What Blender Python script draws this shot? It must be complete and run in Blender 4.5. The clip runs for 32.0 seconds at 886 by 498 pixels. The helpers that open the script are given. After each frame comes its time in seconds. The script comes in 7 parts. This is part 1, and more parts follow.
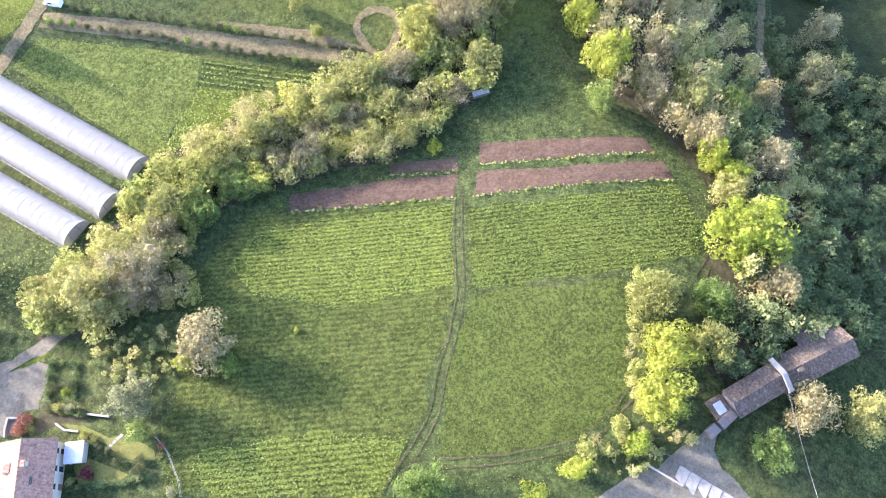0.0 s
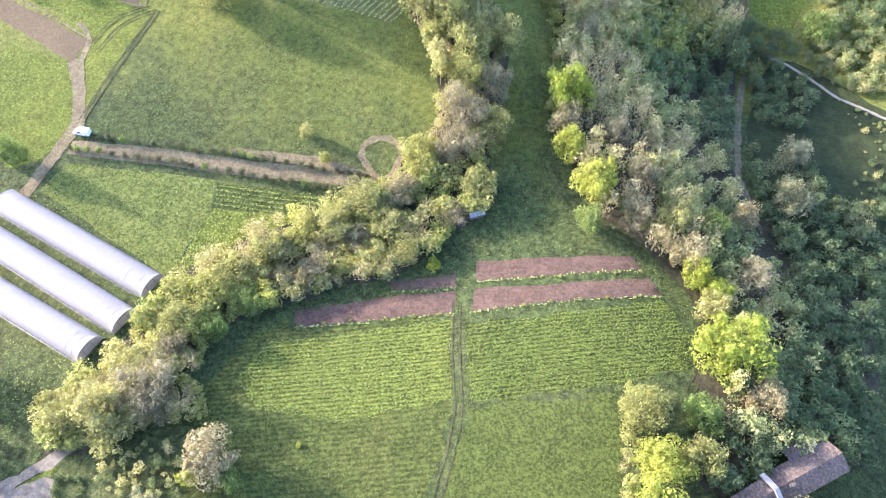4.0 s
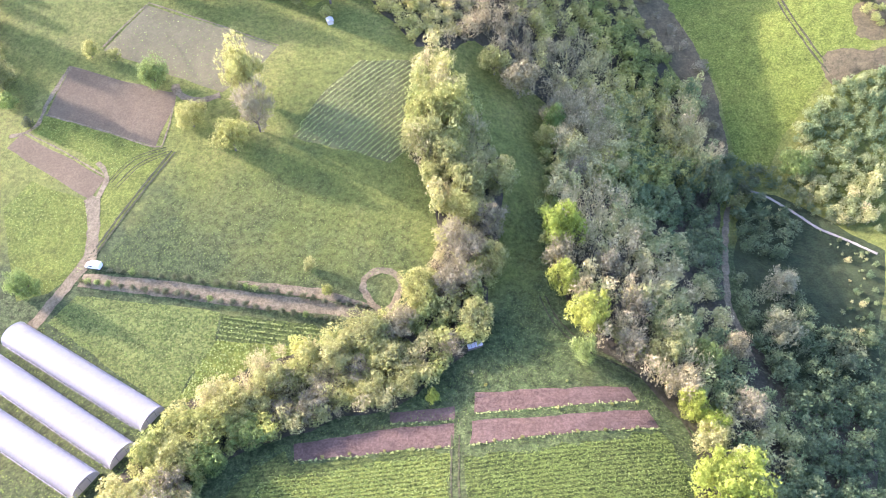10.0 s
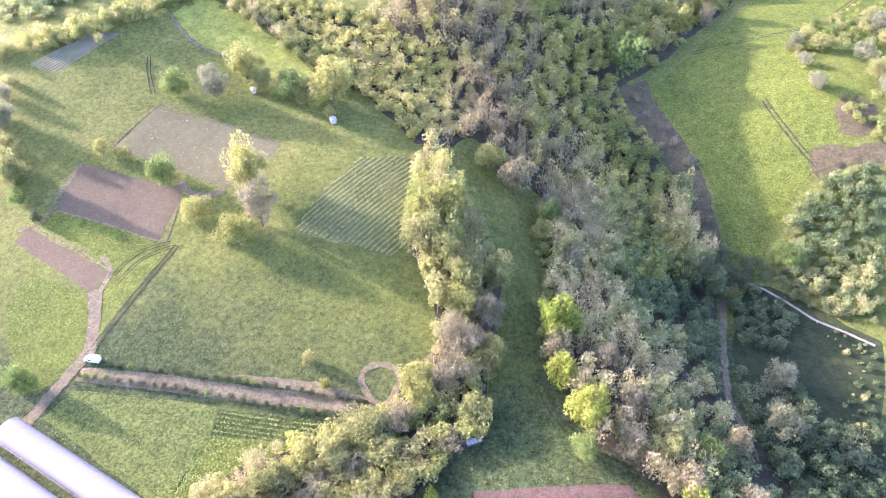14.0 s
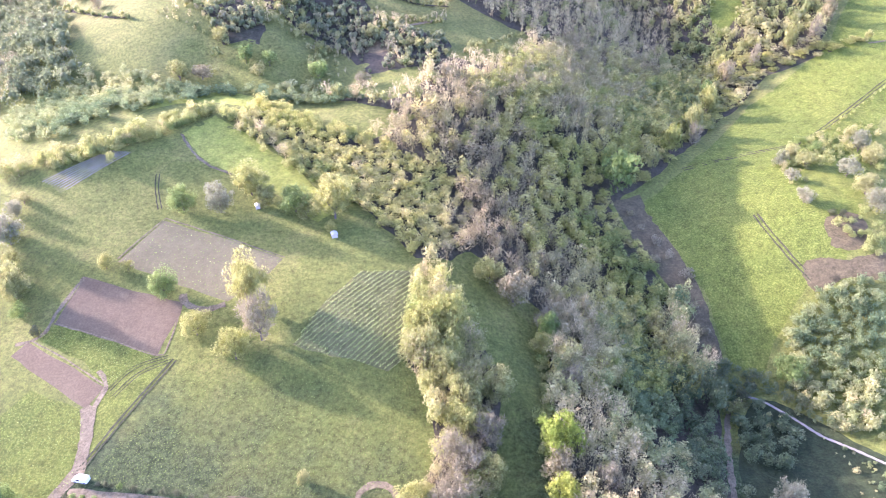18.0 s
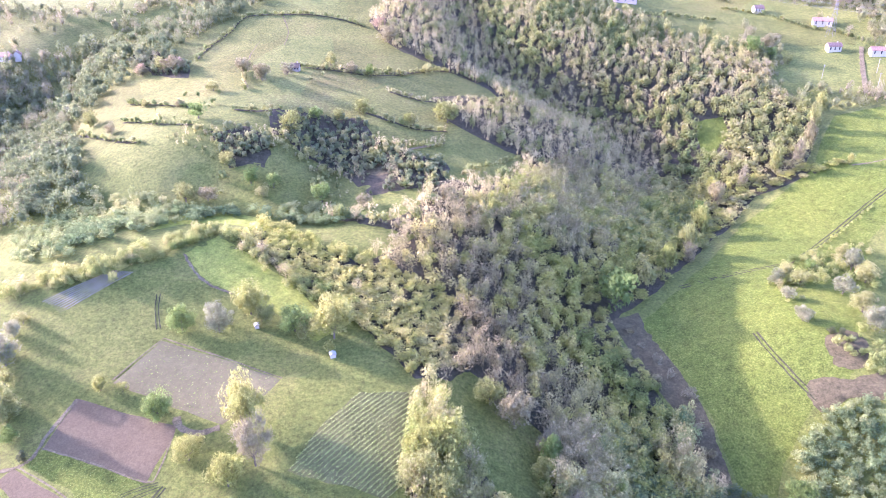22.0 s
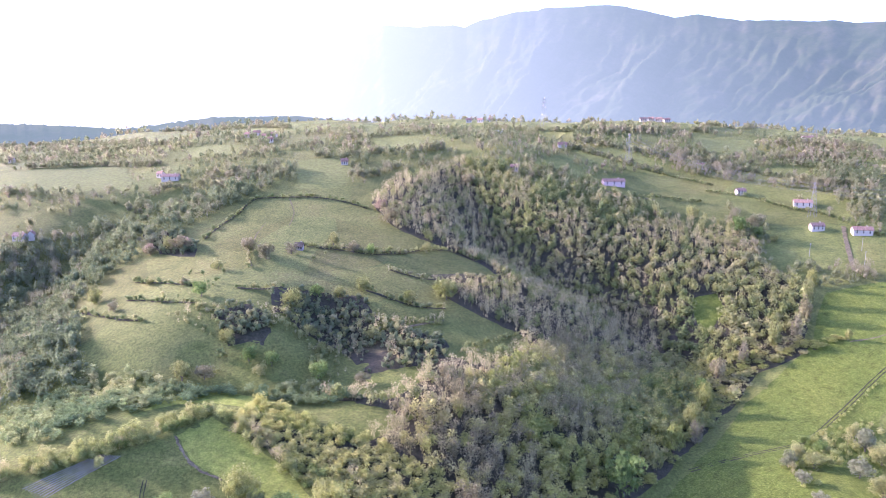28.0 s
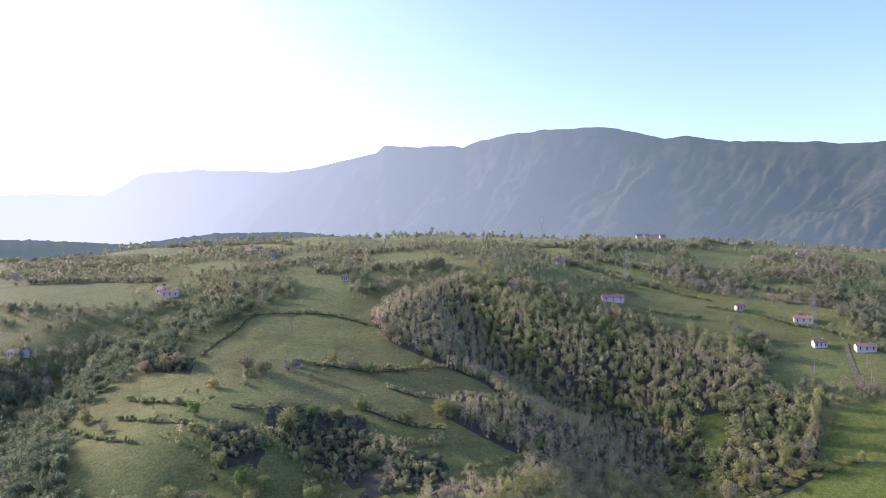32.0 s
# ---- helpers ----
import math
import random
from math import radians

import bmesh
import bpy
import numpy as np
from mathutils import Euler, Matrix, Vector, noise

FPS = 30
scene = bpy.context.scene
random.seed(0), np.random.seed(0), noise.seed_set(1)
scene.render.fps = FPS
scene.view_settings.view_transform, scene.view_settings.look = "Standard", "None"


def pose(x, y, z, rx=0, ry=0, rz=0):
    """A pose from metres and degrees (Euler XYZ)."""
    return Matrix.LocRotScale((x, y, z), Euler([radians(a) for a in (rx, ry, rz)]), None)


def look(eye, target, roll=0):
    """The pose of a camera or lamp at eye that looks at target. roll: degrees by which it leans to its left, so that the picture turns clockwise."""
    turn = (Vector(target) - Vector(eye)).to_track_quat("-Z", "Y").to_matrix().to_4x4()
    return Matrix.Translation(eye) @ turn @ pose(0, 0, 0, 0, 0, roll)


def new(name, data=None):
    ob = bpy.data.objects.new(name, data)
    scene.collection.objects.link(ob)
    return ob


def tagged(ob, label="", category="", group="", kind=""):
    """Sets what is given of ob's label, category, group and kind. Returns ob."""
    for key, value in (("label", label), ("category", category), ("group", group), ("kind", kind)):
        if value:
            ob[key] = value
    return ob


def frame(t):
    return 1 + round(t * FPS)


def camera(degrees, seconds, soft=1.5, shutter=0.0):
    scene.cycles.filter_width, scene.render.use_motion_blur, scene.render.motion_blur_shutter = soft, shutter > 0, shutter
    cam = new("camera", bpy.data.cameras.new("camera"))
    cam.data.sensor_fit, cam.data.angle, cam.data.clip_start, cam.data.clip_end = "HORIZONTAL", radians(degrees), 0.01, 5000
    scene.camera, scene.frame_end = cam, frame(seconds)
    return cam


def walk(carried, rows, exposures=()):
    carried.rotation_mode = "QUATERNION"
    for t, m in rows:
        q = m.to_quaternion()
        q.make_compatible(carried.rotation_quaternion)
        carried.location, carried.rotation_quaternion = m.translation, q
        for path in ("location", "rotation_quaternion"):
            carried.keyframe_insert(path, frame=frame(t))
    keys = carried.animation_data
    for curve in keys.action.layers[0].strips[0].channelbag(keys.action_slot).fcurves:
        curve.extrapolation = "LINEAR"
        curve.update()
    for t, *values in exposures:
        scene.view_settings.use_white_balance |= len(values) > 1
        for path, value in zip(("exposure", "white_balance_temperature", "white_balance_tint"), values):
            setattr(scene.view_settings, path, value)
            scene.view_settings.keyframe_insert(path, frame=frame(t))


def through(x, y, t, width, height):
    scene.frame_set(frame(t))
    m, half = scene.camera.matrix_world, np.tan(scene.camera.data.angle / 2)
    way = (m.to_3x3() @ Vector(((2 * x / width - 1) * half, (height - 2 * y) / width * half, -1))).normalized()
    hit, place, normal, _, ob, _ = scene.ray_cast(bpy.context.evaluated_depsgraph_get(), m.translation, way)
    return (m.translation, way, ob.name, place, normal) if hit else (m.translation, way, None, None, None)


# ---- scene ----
from mathutils.geometry import delaunay_2d_cdt

# ---------------------------------------------------------------- camera
cam = camera(64.66, 32.0, 0.15)
PATH = [
    (0, pose(0.00, 0.00, 136.00, 22.66, 0, 0.00)),
    (1, pose(0.09, -0.28, 138.54, 24.89, 0, 0.00)),
    (2, pose(0.17, -0.52, 140.83, 27.18, 0, 0.00)),
    (3, pose(0.22, -0.69, 142.46, 29.17, 0, 0.00)),
    (3.5, pose(0.25, -0.75, 143.14, 30.16, 0, -0.00)),
    (5.5, pose(0.34, -0.78, 145.79, 33.66, 0, -0.03)),
    (6.5, pose(0.31, -0.71, 147.03, 35.36, 0, -0.06)),
    (7.5, pose(0.28, -0.66, 148.11, 36.94, 0, -0.12)),
    (8.5, pose(0.28, -0.63, 148.95, 38.41, 0, -0.17)),
    (9.5, pose(0.29, -0.60, 149.69, 39.83, 0, -0.20)),
    (10.5, pose(0.31, -0.58, 150.43, 41.34, 0, -0.23)),
    (11.5, pose(0.34, -0.57, 151.18, 42.87, 0, -0.27)),
    (12.5, pose(0.39, -0.55, 151.95, 44.43, 0, -0.28)),
    (13, pose(0.43, -0.54, 152.35, 45.40, 0, -0.29)),
    (13.5, pose(0.49, -0.52, 152.76, 46.47, 0, -0.28)),
    (14.5, pose(0.60, -0.48, 153.59, 48.60, 0, -0.27)),
    (16.5, pose(0.83, -0.25, 155.06, 52.91, 0, -0.25)),
    (17.5, pose(0.83, -0.17, 155.72, 55.05, 0, -0.28)),
    (18.5, pose(0.80, -0.10, 156.37, 57.33, 0, -0.32)),
    (19.5, pose(0.74, -0.04, 156.95, 59.63, 0, -0.36)),
    (20.5, pose(0.63, 0.00, 157.44, 61.96, 0, -0.41)),
    (21.5, pose(0.51, 0.08, 157.96, 64.30, 0, -0.45)),
    (22.5, pose(0.40, 0.15, 158.63, 66.61, 0, -0.49)),
    (23.5, pose(0.32, 0.23, 159.22, 68.94, 0, -0.52)),
    (24.5, pose(0.26, 0.31, 159.80, 71.25, 0, -0.54)),
    (25.5, pose(0.19, 0.37, 160.40, 73.58, 0, -0.56)),
    (27.5, pose(0.05, 0.43, 161.35, 78.23, 0, -0.60)),
    (28.5, pose(-0.02, 0.52, 161.79, 80.54, 0, -0.62)),
    (29.5, pose(-0.08, 0.62, 162.15, 82.87, 0, -0.63)),
    (30.5, pose(-0.15, 0.71, 162.52, 85.21, 0, -0.65)),
    (31.5, pose(-0.22, 0.78, 162.95, 87.54, 0, -0.67)),
    (32, pose(-0.26, 0.81, 163.18, 88.70, 0, -0.68)),
]
walk(cam, PATH, [(0, 3.02, 5850, 25), (6, 3.15, 5720, 33), (12, 3.2, 5600, 43), (20, 3.31, 5400, 57), (25, 3.04, 5290, 58), (28, 2.48, 5290, 52), (30, 2.0, 5300, 48), (32, 1.44, 5300, 44)])

# ---------------------------------------------------------------- light
SUN_AZ, SUN_EL = radians(-66), radians(18.2)
SUN_WAY = Vector((math.sin(SUN_AZ) * math.cos(SUN_EL), math.cos(SUN_AZ) * math.cos(SUN_EL), math.sin(SUN_EL)))
world = bpy.data.worlds.new("sky")
scene.world = world
world.use_nodes = True
wn = world.node_tree
sky = wn.nodes.new("ShaderNodeTexSky")
sky.sky_type = "NISHITA"
sky.sun_disc = False
sky.sun_elevation, sky.sun_rotation = SUN_EL, SUN_AZ
sky.altitude, sky.air_density, sky.dust_density, sky.ozone_density = 200, 0.75, 2.4, 1.7
wn.nodes["Background"].inputs["Strength"].default_value = 0.15
wn.links.new(sky.outputs["Color"], wn.nodes["Background"].inputs["Color"])
sun = new("sun", bpy.data.lights.new("sun", "SUN"))
sun.data.energy, sun.data.angle, sun.data.color = 2.15, radians(0.6), (1.0, 0.87, 0.68)
sun.matrix_world = look(SUN_WAY * 900, (0, 0, 0))

# ---------------------------------------------------------------- relief
# Broad swells of the land: x, y, reach, height over the plain.
NEAR_FORMS = [(-200, -250, 220, -18.5), (200, -250, 220, -13.7), (-120, -60, 90, -6.9), (0, -60, 90, -0.1),
    (120, -60, 90, -9.8), (-130, 30, 62, -14.9), (-65, 30, 62, 2.9), (0, 30, 62, -7.7),
    (65, 30, 62, 2.9), (130, 30, 62, -20.8), (-140, 95, 58, -8.2), (-80, 95, 58, -6.4),
    (-25, 95, 58, -14.3), (30, 95, 58, -0.7), (80, 95, 58, -9.6), (135, 95, 58, -10.0),
    (200, 95, 58, -9.4)]
MID_FORMS = [(-190, 165, 62, -9.7), (-115, 165, 62, -5.5), (-50, 165, 62, -1.6), (10, 165, 62, 4.2),
    (65, 165, 62, -14.7), (125, 165, 62, -22.1), (200, 165, 62, -11.8), (-230, 240, 75, -0.0),
    (-130, 240, 75, 6.1), (-60, 240, 75, -5.6), (10, 240, 75, 3.8), (85, 240, 75, -26.7),
    (165, 240, 75, 19.9), (250, 240, 75, -31.7), (-260, 330, 100, -18.9), (-150, 330, 100, 18.5),
    (-55, 330, 100, 8.7), (40, 330, 100, 5.3), (130, 330, 100, -33.3), (240, 330, 100, 6.1)]
FAR_FORMS = [(-330, 440, 140, -3.9), (-170, 440, 140, 9.0), (-30, 440, 140, 2.5), (110, 440, 140, -3.1),
    (260, 440, 140, -2.0), (430, 440, 140, 4.9), (-480, 600, 220, 19.6), (-220, 600, 220, 22.8),
    (0, 600, 220, 24.8), (230, 600, 220, 8.3), (480, 600, 220, 39.0), (-600, 850, 330, 41.4),
    (-200, 850, 330, 48.3), (200, 850, 330, 46.7), (650, 850, 330, 52.5), (-900, 1200, 450, 43.8)]
DISTANT_FORMS = [(-350, 1200, 450, 46.1), (150, 1200, 450, 56.9), (700, 1200, 450, 55.9), (1300, 1200, 450, 97.8),
    (-800, 1800, 700, 52.5), (100, 1800, 700, 45.9), (1000, 1800, 700, 45.5), (-60, 302, 26, -9.0),
    (-105, 306, 30, -14.0), (-155, 300, 32, -11.0), (-205, 285, 34, -8.0), (-700, 1000, 400, -22.0),
    (780, 1000, 420, -30.0), (50, 305, 55, 12.0), (125, 300, 70, 8.0), (105, 220, 50, 5.0),
    (-30, 350, 45, -5.0)]
PLAIN = 20.0
FORMS = np.array(NEAR_FORMS + MID_FORMS + FAR_FORMS + DISTANT_FORMS)
# Gullies cut into the slopes: their beds as x, y, depth, and how wide they open.
GULLIES = [([(14, 640, 3), (24, 560, 9), (46, 494, 16), (83, 468, 19), (112, 456, 19), (128, 424, 16), (140, 395, 10), (130, 350, 2)], 27),
           ([(-240, 380, 4), (-246, 405, 12), (-258, 449, 17), (-260, 484, 17), (-245, 527, 13), (-215, 548, 8), (-188, 566, 2)], 34),
           ([(-72, 396, 2), (-62, 372, 9), (-52, 345, 10), (-40, 322, 4)], 19)]


def gully(x, y, bed, wide):
    """How deep a gully lies at the points: the deepest of its stretches, with steep sides and a rounded brim."""
    cut_in = np.zeros(x.shape)
    for (ax, ay, ad), (bx, by, bd) in zip(bed, bed[1:]):
        n = (bx - ax) ** 2 + (by - ay) ** 2
        t = np.clip(((x - ax) * (bx - ax) + (y - ay) * (by - ay)) / n, 0, 1)
        off = np.hypot(x - ax - t * (bx - ax), y - ay - t * (by - ay))
        cut_in = np.maximum(cut_in, (ad + (bd - ad) * t) * np.exp(-(off / wide) ** 2))
    return cut_in


def heights(x, y):
    x, y = np.asarray(x, float), np.asarray(y, float)
    z = np.full(x.shape, PLAIN)
    for fx, fy, reach, h in FORMS:
        z = z + h * np.exp(-((x - fx) ** 2 + (y - fy) ** 2) / reach ** 2)
    for bed, wide in GULLIES:
        z = z - gully(x, y, bed, wide)
    far = np.clip((y - 420) / 250, 0, 1)
    return z + 4.5 * far * far * (np.sin(x / 71 + 1.0) * np.cos(y / 95) + 0.6 * np.sin(x / 37 + y / 53) + 0.8 * np.sin(x / 160 - y / 130))


def height(x, y):
    return float(heights(x, y))


# ---------------------------------------------------------------- materials
def tree_of(name):
    m = bpy.data.materials.new(name)
    m.use_nodes = True
    return m, m.node_tree.nodes, m.node_tree.links, m.node_tree.nodes["Principled BSDF"]


def ramp(nodes, stops, smooth=True):
    r = nodes.new("ShaderNodeValToRGB")
    r.color_ramp.interpolation = "LINEAR" if smooth else "CONSTANT"
    while len(r.color_ramp.elements) < len(stops):
        r.color_ramp.elements.new(0.5)
    for e, (p, c) in zip(r.color_ramp.elements, stops):
        e.position, e.color = p, (*c, 1)
    return r


def noise_node(nodes, links, scale, detail=4, rough=0.6, coord=None):
    n = nodes.new("ShaderNodeTexNoise")
    n.inputs["Scale"].default_value, n.inputs["Detail"].default_value, n.inputs["Roughness"].default_value = scale, detail, rough
    links.new(coord, n.inputs["Vector"])
    return n


def earth(name, broad, fine, broad_scale=0.03, fine_scale=1.2, bump=0.5, grain=0.45, rough=0.95, rows=0.0, way=0.0, mottle=0.42, drill=0.0, ridge=(0.6, 1.3)):
    """Ground cover: two colour ramps, one of broad patches and one of tufts, mixed, with relief. Scales are per metre."""
    m, nodes, links, bsdf = tree_of(name)
    geo = nodes.new("ShaderNodeNewGeometry").outputs["Position"]
    a = noise_node(nodes, links, broad_scale, 5, 0.62, geo)
    b = noise_node(nodes, links, fine_scale, 8, 0.82, geo)
    c = noise_node(nodes, links, 0.35, 7, 0.8, geo)
    ra, rb = [ramp(nodes, [(0.5 + (p - 0.5) * k, col) for p, col in st]) for st, k in ((broad, 0.75), (fine, 0.32))]
    links.new(a.outputs["Fac"], ra.inputs["Fac"])
    links.new(b.outputs["Fac"], rb.inputs["Fac"])
    mix = nodes.new("ShaderNodeMix")
    mix.data_type = "RGBA"
    mix.inputs["Factor"].default_value = grain
    links.new(ra.outputs["Color"], mix.inputs["A"])
    links.new(rb.outputs["Color"], mix.inputs["B"])
    tone = nodes.new("ShaderNodeHueSaturation")
    shift = nodes.new("ShaderNodeMapRange")
    shift.inputs["From Min"].default_value, shift.inputs["From Max"].default_value = 0.3, 0.7
    shift.inputs["To Min"].default_value, shift.inputs["To Max"].default_value = 0.76 * (1 - mottle), 0.76 * (1 + mottle)
    links.new(c.outputs["Fac"], shift.inputs["Value"])
    value = shift.outputs["Result"]
    if drill:
        turn = nodes.new("ShaderNodeMapping")
        turn.inputs["Rotation"].default_value[2] = radians(way)
        links.new(geo, turn.inputs["Vector"])
        wave = nodes.new("ShaderNodeTexWave")
        wave.bands_direction = "Y"
        wave.inputs["Scale"].default_value, wave.inputs["Distortion"].default_value, wave.inputs["Detail"].default_value = 0.314 / drill, 3.5, 4
        wave.inputs["Detail Scale"].default_value, wave.inputs["Detail Roughness"].default_value = 2.2, 0.75
        links.new(turn.outputs["Vector"], wave.inputs["Vector"])
        leafy = nodes.new("ShaderNodeMapRange")
        leafy.inputs["To Min"].default_value, leafy.inputs["To Max"].default_value = ridge
        links.new(wave.outputs["Fac"], leafy.inputs["Value"])
        twice = nodes.new("ShaderNodeMath")
        twice.operation = "MULTIPLY"
        links.new(value, twice.inputs[0])
        links.new(leafy.outputs["Result"], twice.inputs[1])
        value = twice.outputs["Value"]
    links.new(value, tone.inputs["Value"])
    links.new(mix.outputs["Result"], tone.inputs["Color"])
    links.new(tone.outputs["Color"], bsdf.inputs["Base Color"])
    bp = nodes.new("ShaderNodeBump")
    bp.inputs["Strength"].default_value, bp.inputs["Distance"].default_value = bump, 1.0
    links.new(b.outputs["Fac"], bp.inputs["Height"])
    last = bp
    if rows:
        turn = nodes.new("ShaderNodeMapping")
        turn.inputs["Rotation"].default_value[2] = radians(way)
        links.new(geo, turn.inputs["Vector"])
        wave = nodes.new("ShaderNodeTexWave")
        wave.bands_direction = "Y"
        wave.inputs["Scale"].default_value, wave.inputs["Distortion"].default_value, wave.inputs["Detail"].default_value = 0.314 / rows, 1.2, 2
        links.new(turn.outputs["Vector"], wave.inputs["Vector"])
        last = nodes.new("ShaderNodeBump")
        last.inputs["Strength"].default_value, last.inputs["Distance"].default_value = 0.3, 0.12
        links.new(wave.outputs["Fac"], last.inputs["Height"])
        links.new(bp.outputs["Normal"], last.inputs["Normal"])
    links.new(last.outputs["Normal"], bsdf.inputs["Normal"])
    bsdf.inputs["Roughness"].default_value = rough
    bsdf.inputs["Specular IOR Level"].default_value = 0.15
    return m


def foliage(name, stops, source, through=0.35, island=0.35, spray=0.0):
    """Leaves, or sprays of many small leaves where spray gives their count a metre: the colour runs along the stops by source ("object" for a thing of its own, or the name of a mesh attribute), leaf by leaf a little off."""
    m, nodes, links, bsdf = tree_of(name)
    if source == "object":
        value = nodes.new("ShaderNodeObjectInfo").outputs["Random"]
    else:
        at = nodes.new("ShaderNodeAttribute")
        at.attribute_name = source
        value = at.outputs["Fac"]
    isl = nodes.new("ShaderNodeNewGeometry").outputs["Random Per Island"]
    r = ramp(nodes, stops)
    links.new(value, r.inputs["Fac"])
    hsv = nodes.new("ShaderNodeHueSaturation")
    mp = nodes.new("ShaderNodeMapRange")
    mp.inputs["To Min"].default_value, mp.inputs["To Max"].default_value = 1 - island, 1 + island
    links.new(isl, mp.inputs["Value"])
    links.new(mp.outputs["Result"], hsv.inputs["Value"])
    links.new(r.outputs["Color"], hsv.inputs["Color"])
    links.new(hsv.outputs["Color"], bsdf.inputs["Base Color"])
    bsdf.inputs["Roughness"].default_value = 0.75
    bsdf.inputs["Specular IOR Level"].default_value = 0.2
    tl = nodes.new("ShaderNodeBsdfTranslucent")
    links.new(hsv.outputs["Color"], tl.inputs["Color"])
    mx = nodes.new("ShaderNodeMixShader")
    mx.inputs["Fac"].default_value = through
    links.new(bsdf.outputs["BSDF"], mx.inputs[1])
    links.new(tl.outputs["BSDF"], mx.inputs[2])
    out = mx.outputs["Shader"]
    if spray:
        spot = nodes.new("ShaderNodeNewGeometry").outputs["Position"]
        leaf = noise_node(nodes, links, spray, 2, 0.6, spot)
        shade = nodes.new("ShaderNodeMapRange")
        shade.inputs["From Min"].default_value, shade.inputs["From Max"].default_value = 0.4, 0.65
        shade.inputs["To Min"].default_value, shade.inputs["To Max"].default_value = 0.72, 1.3
        links.new(leaf.outputs["Fac"], shade.inputs["Value"])
        both = nodes.new("ShaderNodeMath")
        both.operation = "MULTIPLY"
        links.new(shade.outputs["Result"], both.inputs[0])
        links.new(mp.outputs["Result"], both.inputs[1])
        links.new(both.outputs["Value"], hsv.inputs["Value"])
        hole = nodes.new("ShaderNodeMath")
        hole.operation = "GREATER_THAN"
        hole.inputs[1].default_value = 0.47
        links.new(leaf.outputs["Fac"], hole.inputs[0])
        gap = nodes.new("ShaderNodeMixShader")
        links.new(hole.outputs["Value"], gap.inputs["Fac"])
        links.new(nodes.new("ShaderNodeBsdfTransparent").outputs["BSDF"], gap.inputs[1])
        links.new(out, gap.inputs[2])
        out = gap.outputs["Shader"]
    links.new(out, nodes["Material Output"].inputs["Surface"])
    return m


def plain(name, colour, rough=0.7, metal=0.0, vary=0.15, scale=2.0, bump=0.0):
    """A solid surface with mottling and, if asked for, relief."""
    m, nodes, links, bsdf = tree_of(name)
    geo = nodes.new("ShaderNodeTexCoord").outputs["Object"]
    n = noise_node(nodes, links, scale, 5, 0.65, geo)
    r = ramp(nodes, [(0.25, [c * (1 - vary) for c in colour]), (0.75, [min(1, c * (1 + vary)) for c in colour])])
    links.new(n.outputs["Fac"], r.inputs["Fac"])
    links.new(r.outputs["Color"], bsdf.inputs["Base Color"])
    bsdf.inputs["Roughness"].default_value, bsdf.inputs["Metallic"].default_value = rough, metal
    if bump:
        bp = nodes.new("ShaderNodeBump")
        bp.inputs["Strength"].default_value, bp.inputs["Distance"].default_value = bump, 0.1
        links.new(n.outputs["Fac"], bp.inputs["Height"])
        links.new(bp.outputs["Normal"], bsdf.inputs["Normal"])
    return m


M_GRASS = earth("meadow_grass", [(0.3, (0.088, 0.128, 0.036)), (0.5, (0.13, 0.165, 0.047)), (0.7, (0.19, 0.205, 0.067))],
                [(0.3, (0.044, 0.085, 0.024)), (0.55, (0.105, 0.155, 0.05)), (0.75, (0.21, 0.245, 0.10))], 0.025, 2.0, 1.0, 0.5)
M_LUSH = earth("lush_grass", [(0.3, (0.128, 0.173, 0.023)), (0.5, (0.176, 0.217, 0.029)), (0.7, (0.232, 0.256, 0.038))], [(0.3, (0.065, 0.103, 0.014)), (0.55, (0.162, 0.205, 0.029)), (0.75, (0.27, 0.30, 0.066))], 0.03, 1.4, 0.9, 0.5, mottle=0.42)
# Lighter copy of the lush grass, with the ridge's sunlight put into it.
M_SUN_TONED = earth("sun_painted_meadow", [(0.3, (0.29, 0.345, 0.05)), (0.5, (0.355, 0.395, 0.06)), (0.7, (0.41, 0.425, 0.075))], [(0.3, (0.18, 0.23, 0.035)), (0.55, (0.335, 0.375, 0.062)), (0.75, (0.46, 0.475, 0.11))], 0.03, 1.2, 0.9, 0.5)
# Drill bands put both bare soil and the shade between rows into crop colour.
M_CROP = earth("crop_ground", [(0.3, (0.12, 0.17, 0.026)), (0.6, (0.188, 0.232, 0.038))], [(0.35, (0.042, 0.068, 0.012)), (0.65, (0.32, 0.37, 0.068))], 0.05, 1.5, 1.2, 0.6, drill=1.0, way=-6)
M_SWARD = earth("streaky_grass_ley", [(0.3, (0.074, 0.112, 0.022)), (0.5, (0.108, 0.143, 0.028)), (0.7, (0.158, 0.176, 0.041))], [(0.35, (0.032, 0.054, 0.011)), (0.65, (0.205, 0.24, 0.058))], 0.035, 1.3, 1.1, 0.55, drill=1.1, way=-6, ridge=(0.78, 1.14))
M_CROP_FULL = earth("full_crop_ground", [(0.3, (0.075, 0.12, 0.022)), (0.6, (0.118, 0.158, 0.03))], [(0.35, (0.025, 0.045, 0.01)), (0.65, (0.21, 0.26, 0.052))], 0.05, 1.5, 1.2, 0.6, drill=1.0, way=-6)
M_WEEDS = earth("weedy_crop_ground", [(0.3, (0.15, 0.20, 0.036)), (0.6, (0.228, 0.27, 0.054))], [(0.35, (0.06, 0.096, 0.02)), (0.65, (0.36, 0.40, 0.105))], 0.08, 1.1, 1.2, 0.6)
M_CROP_LOW = earth("low_crop_ground", [(0.3, (0.085, 0.13, 0.027)), (0.6, (0.125, 0.168, 0.036))], [(0.35, (0.035, 0.06, 0.013)), (0.65, (0.21, 0.26, 0.056))], 0.05, 1.6, 1.3, 0.65)
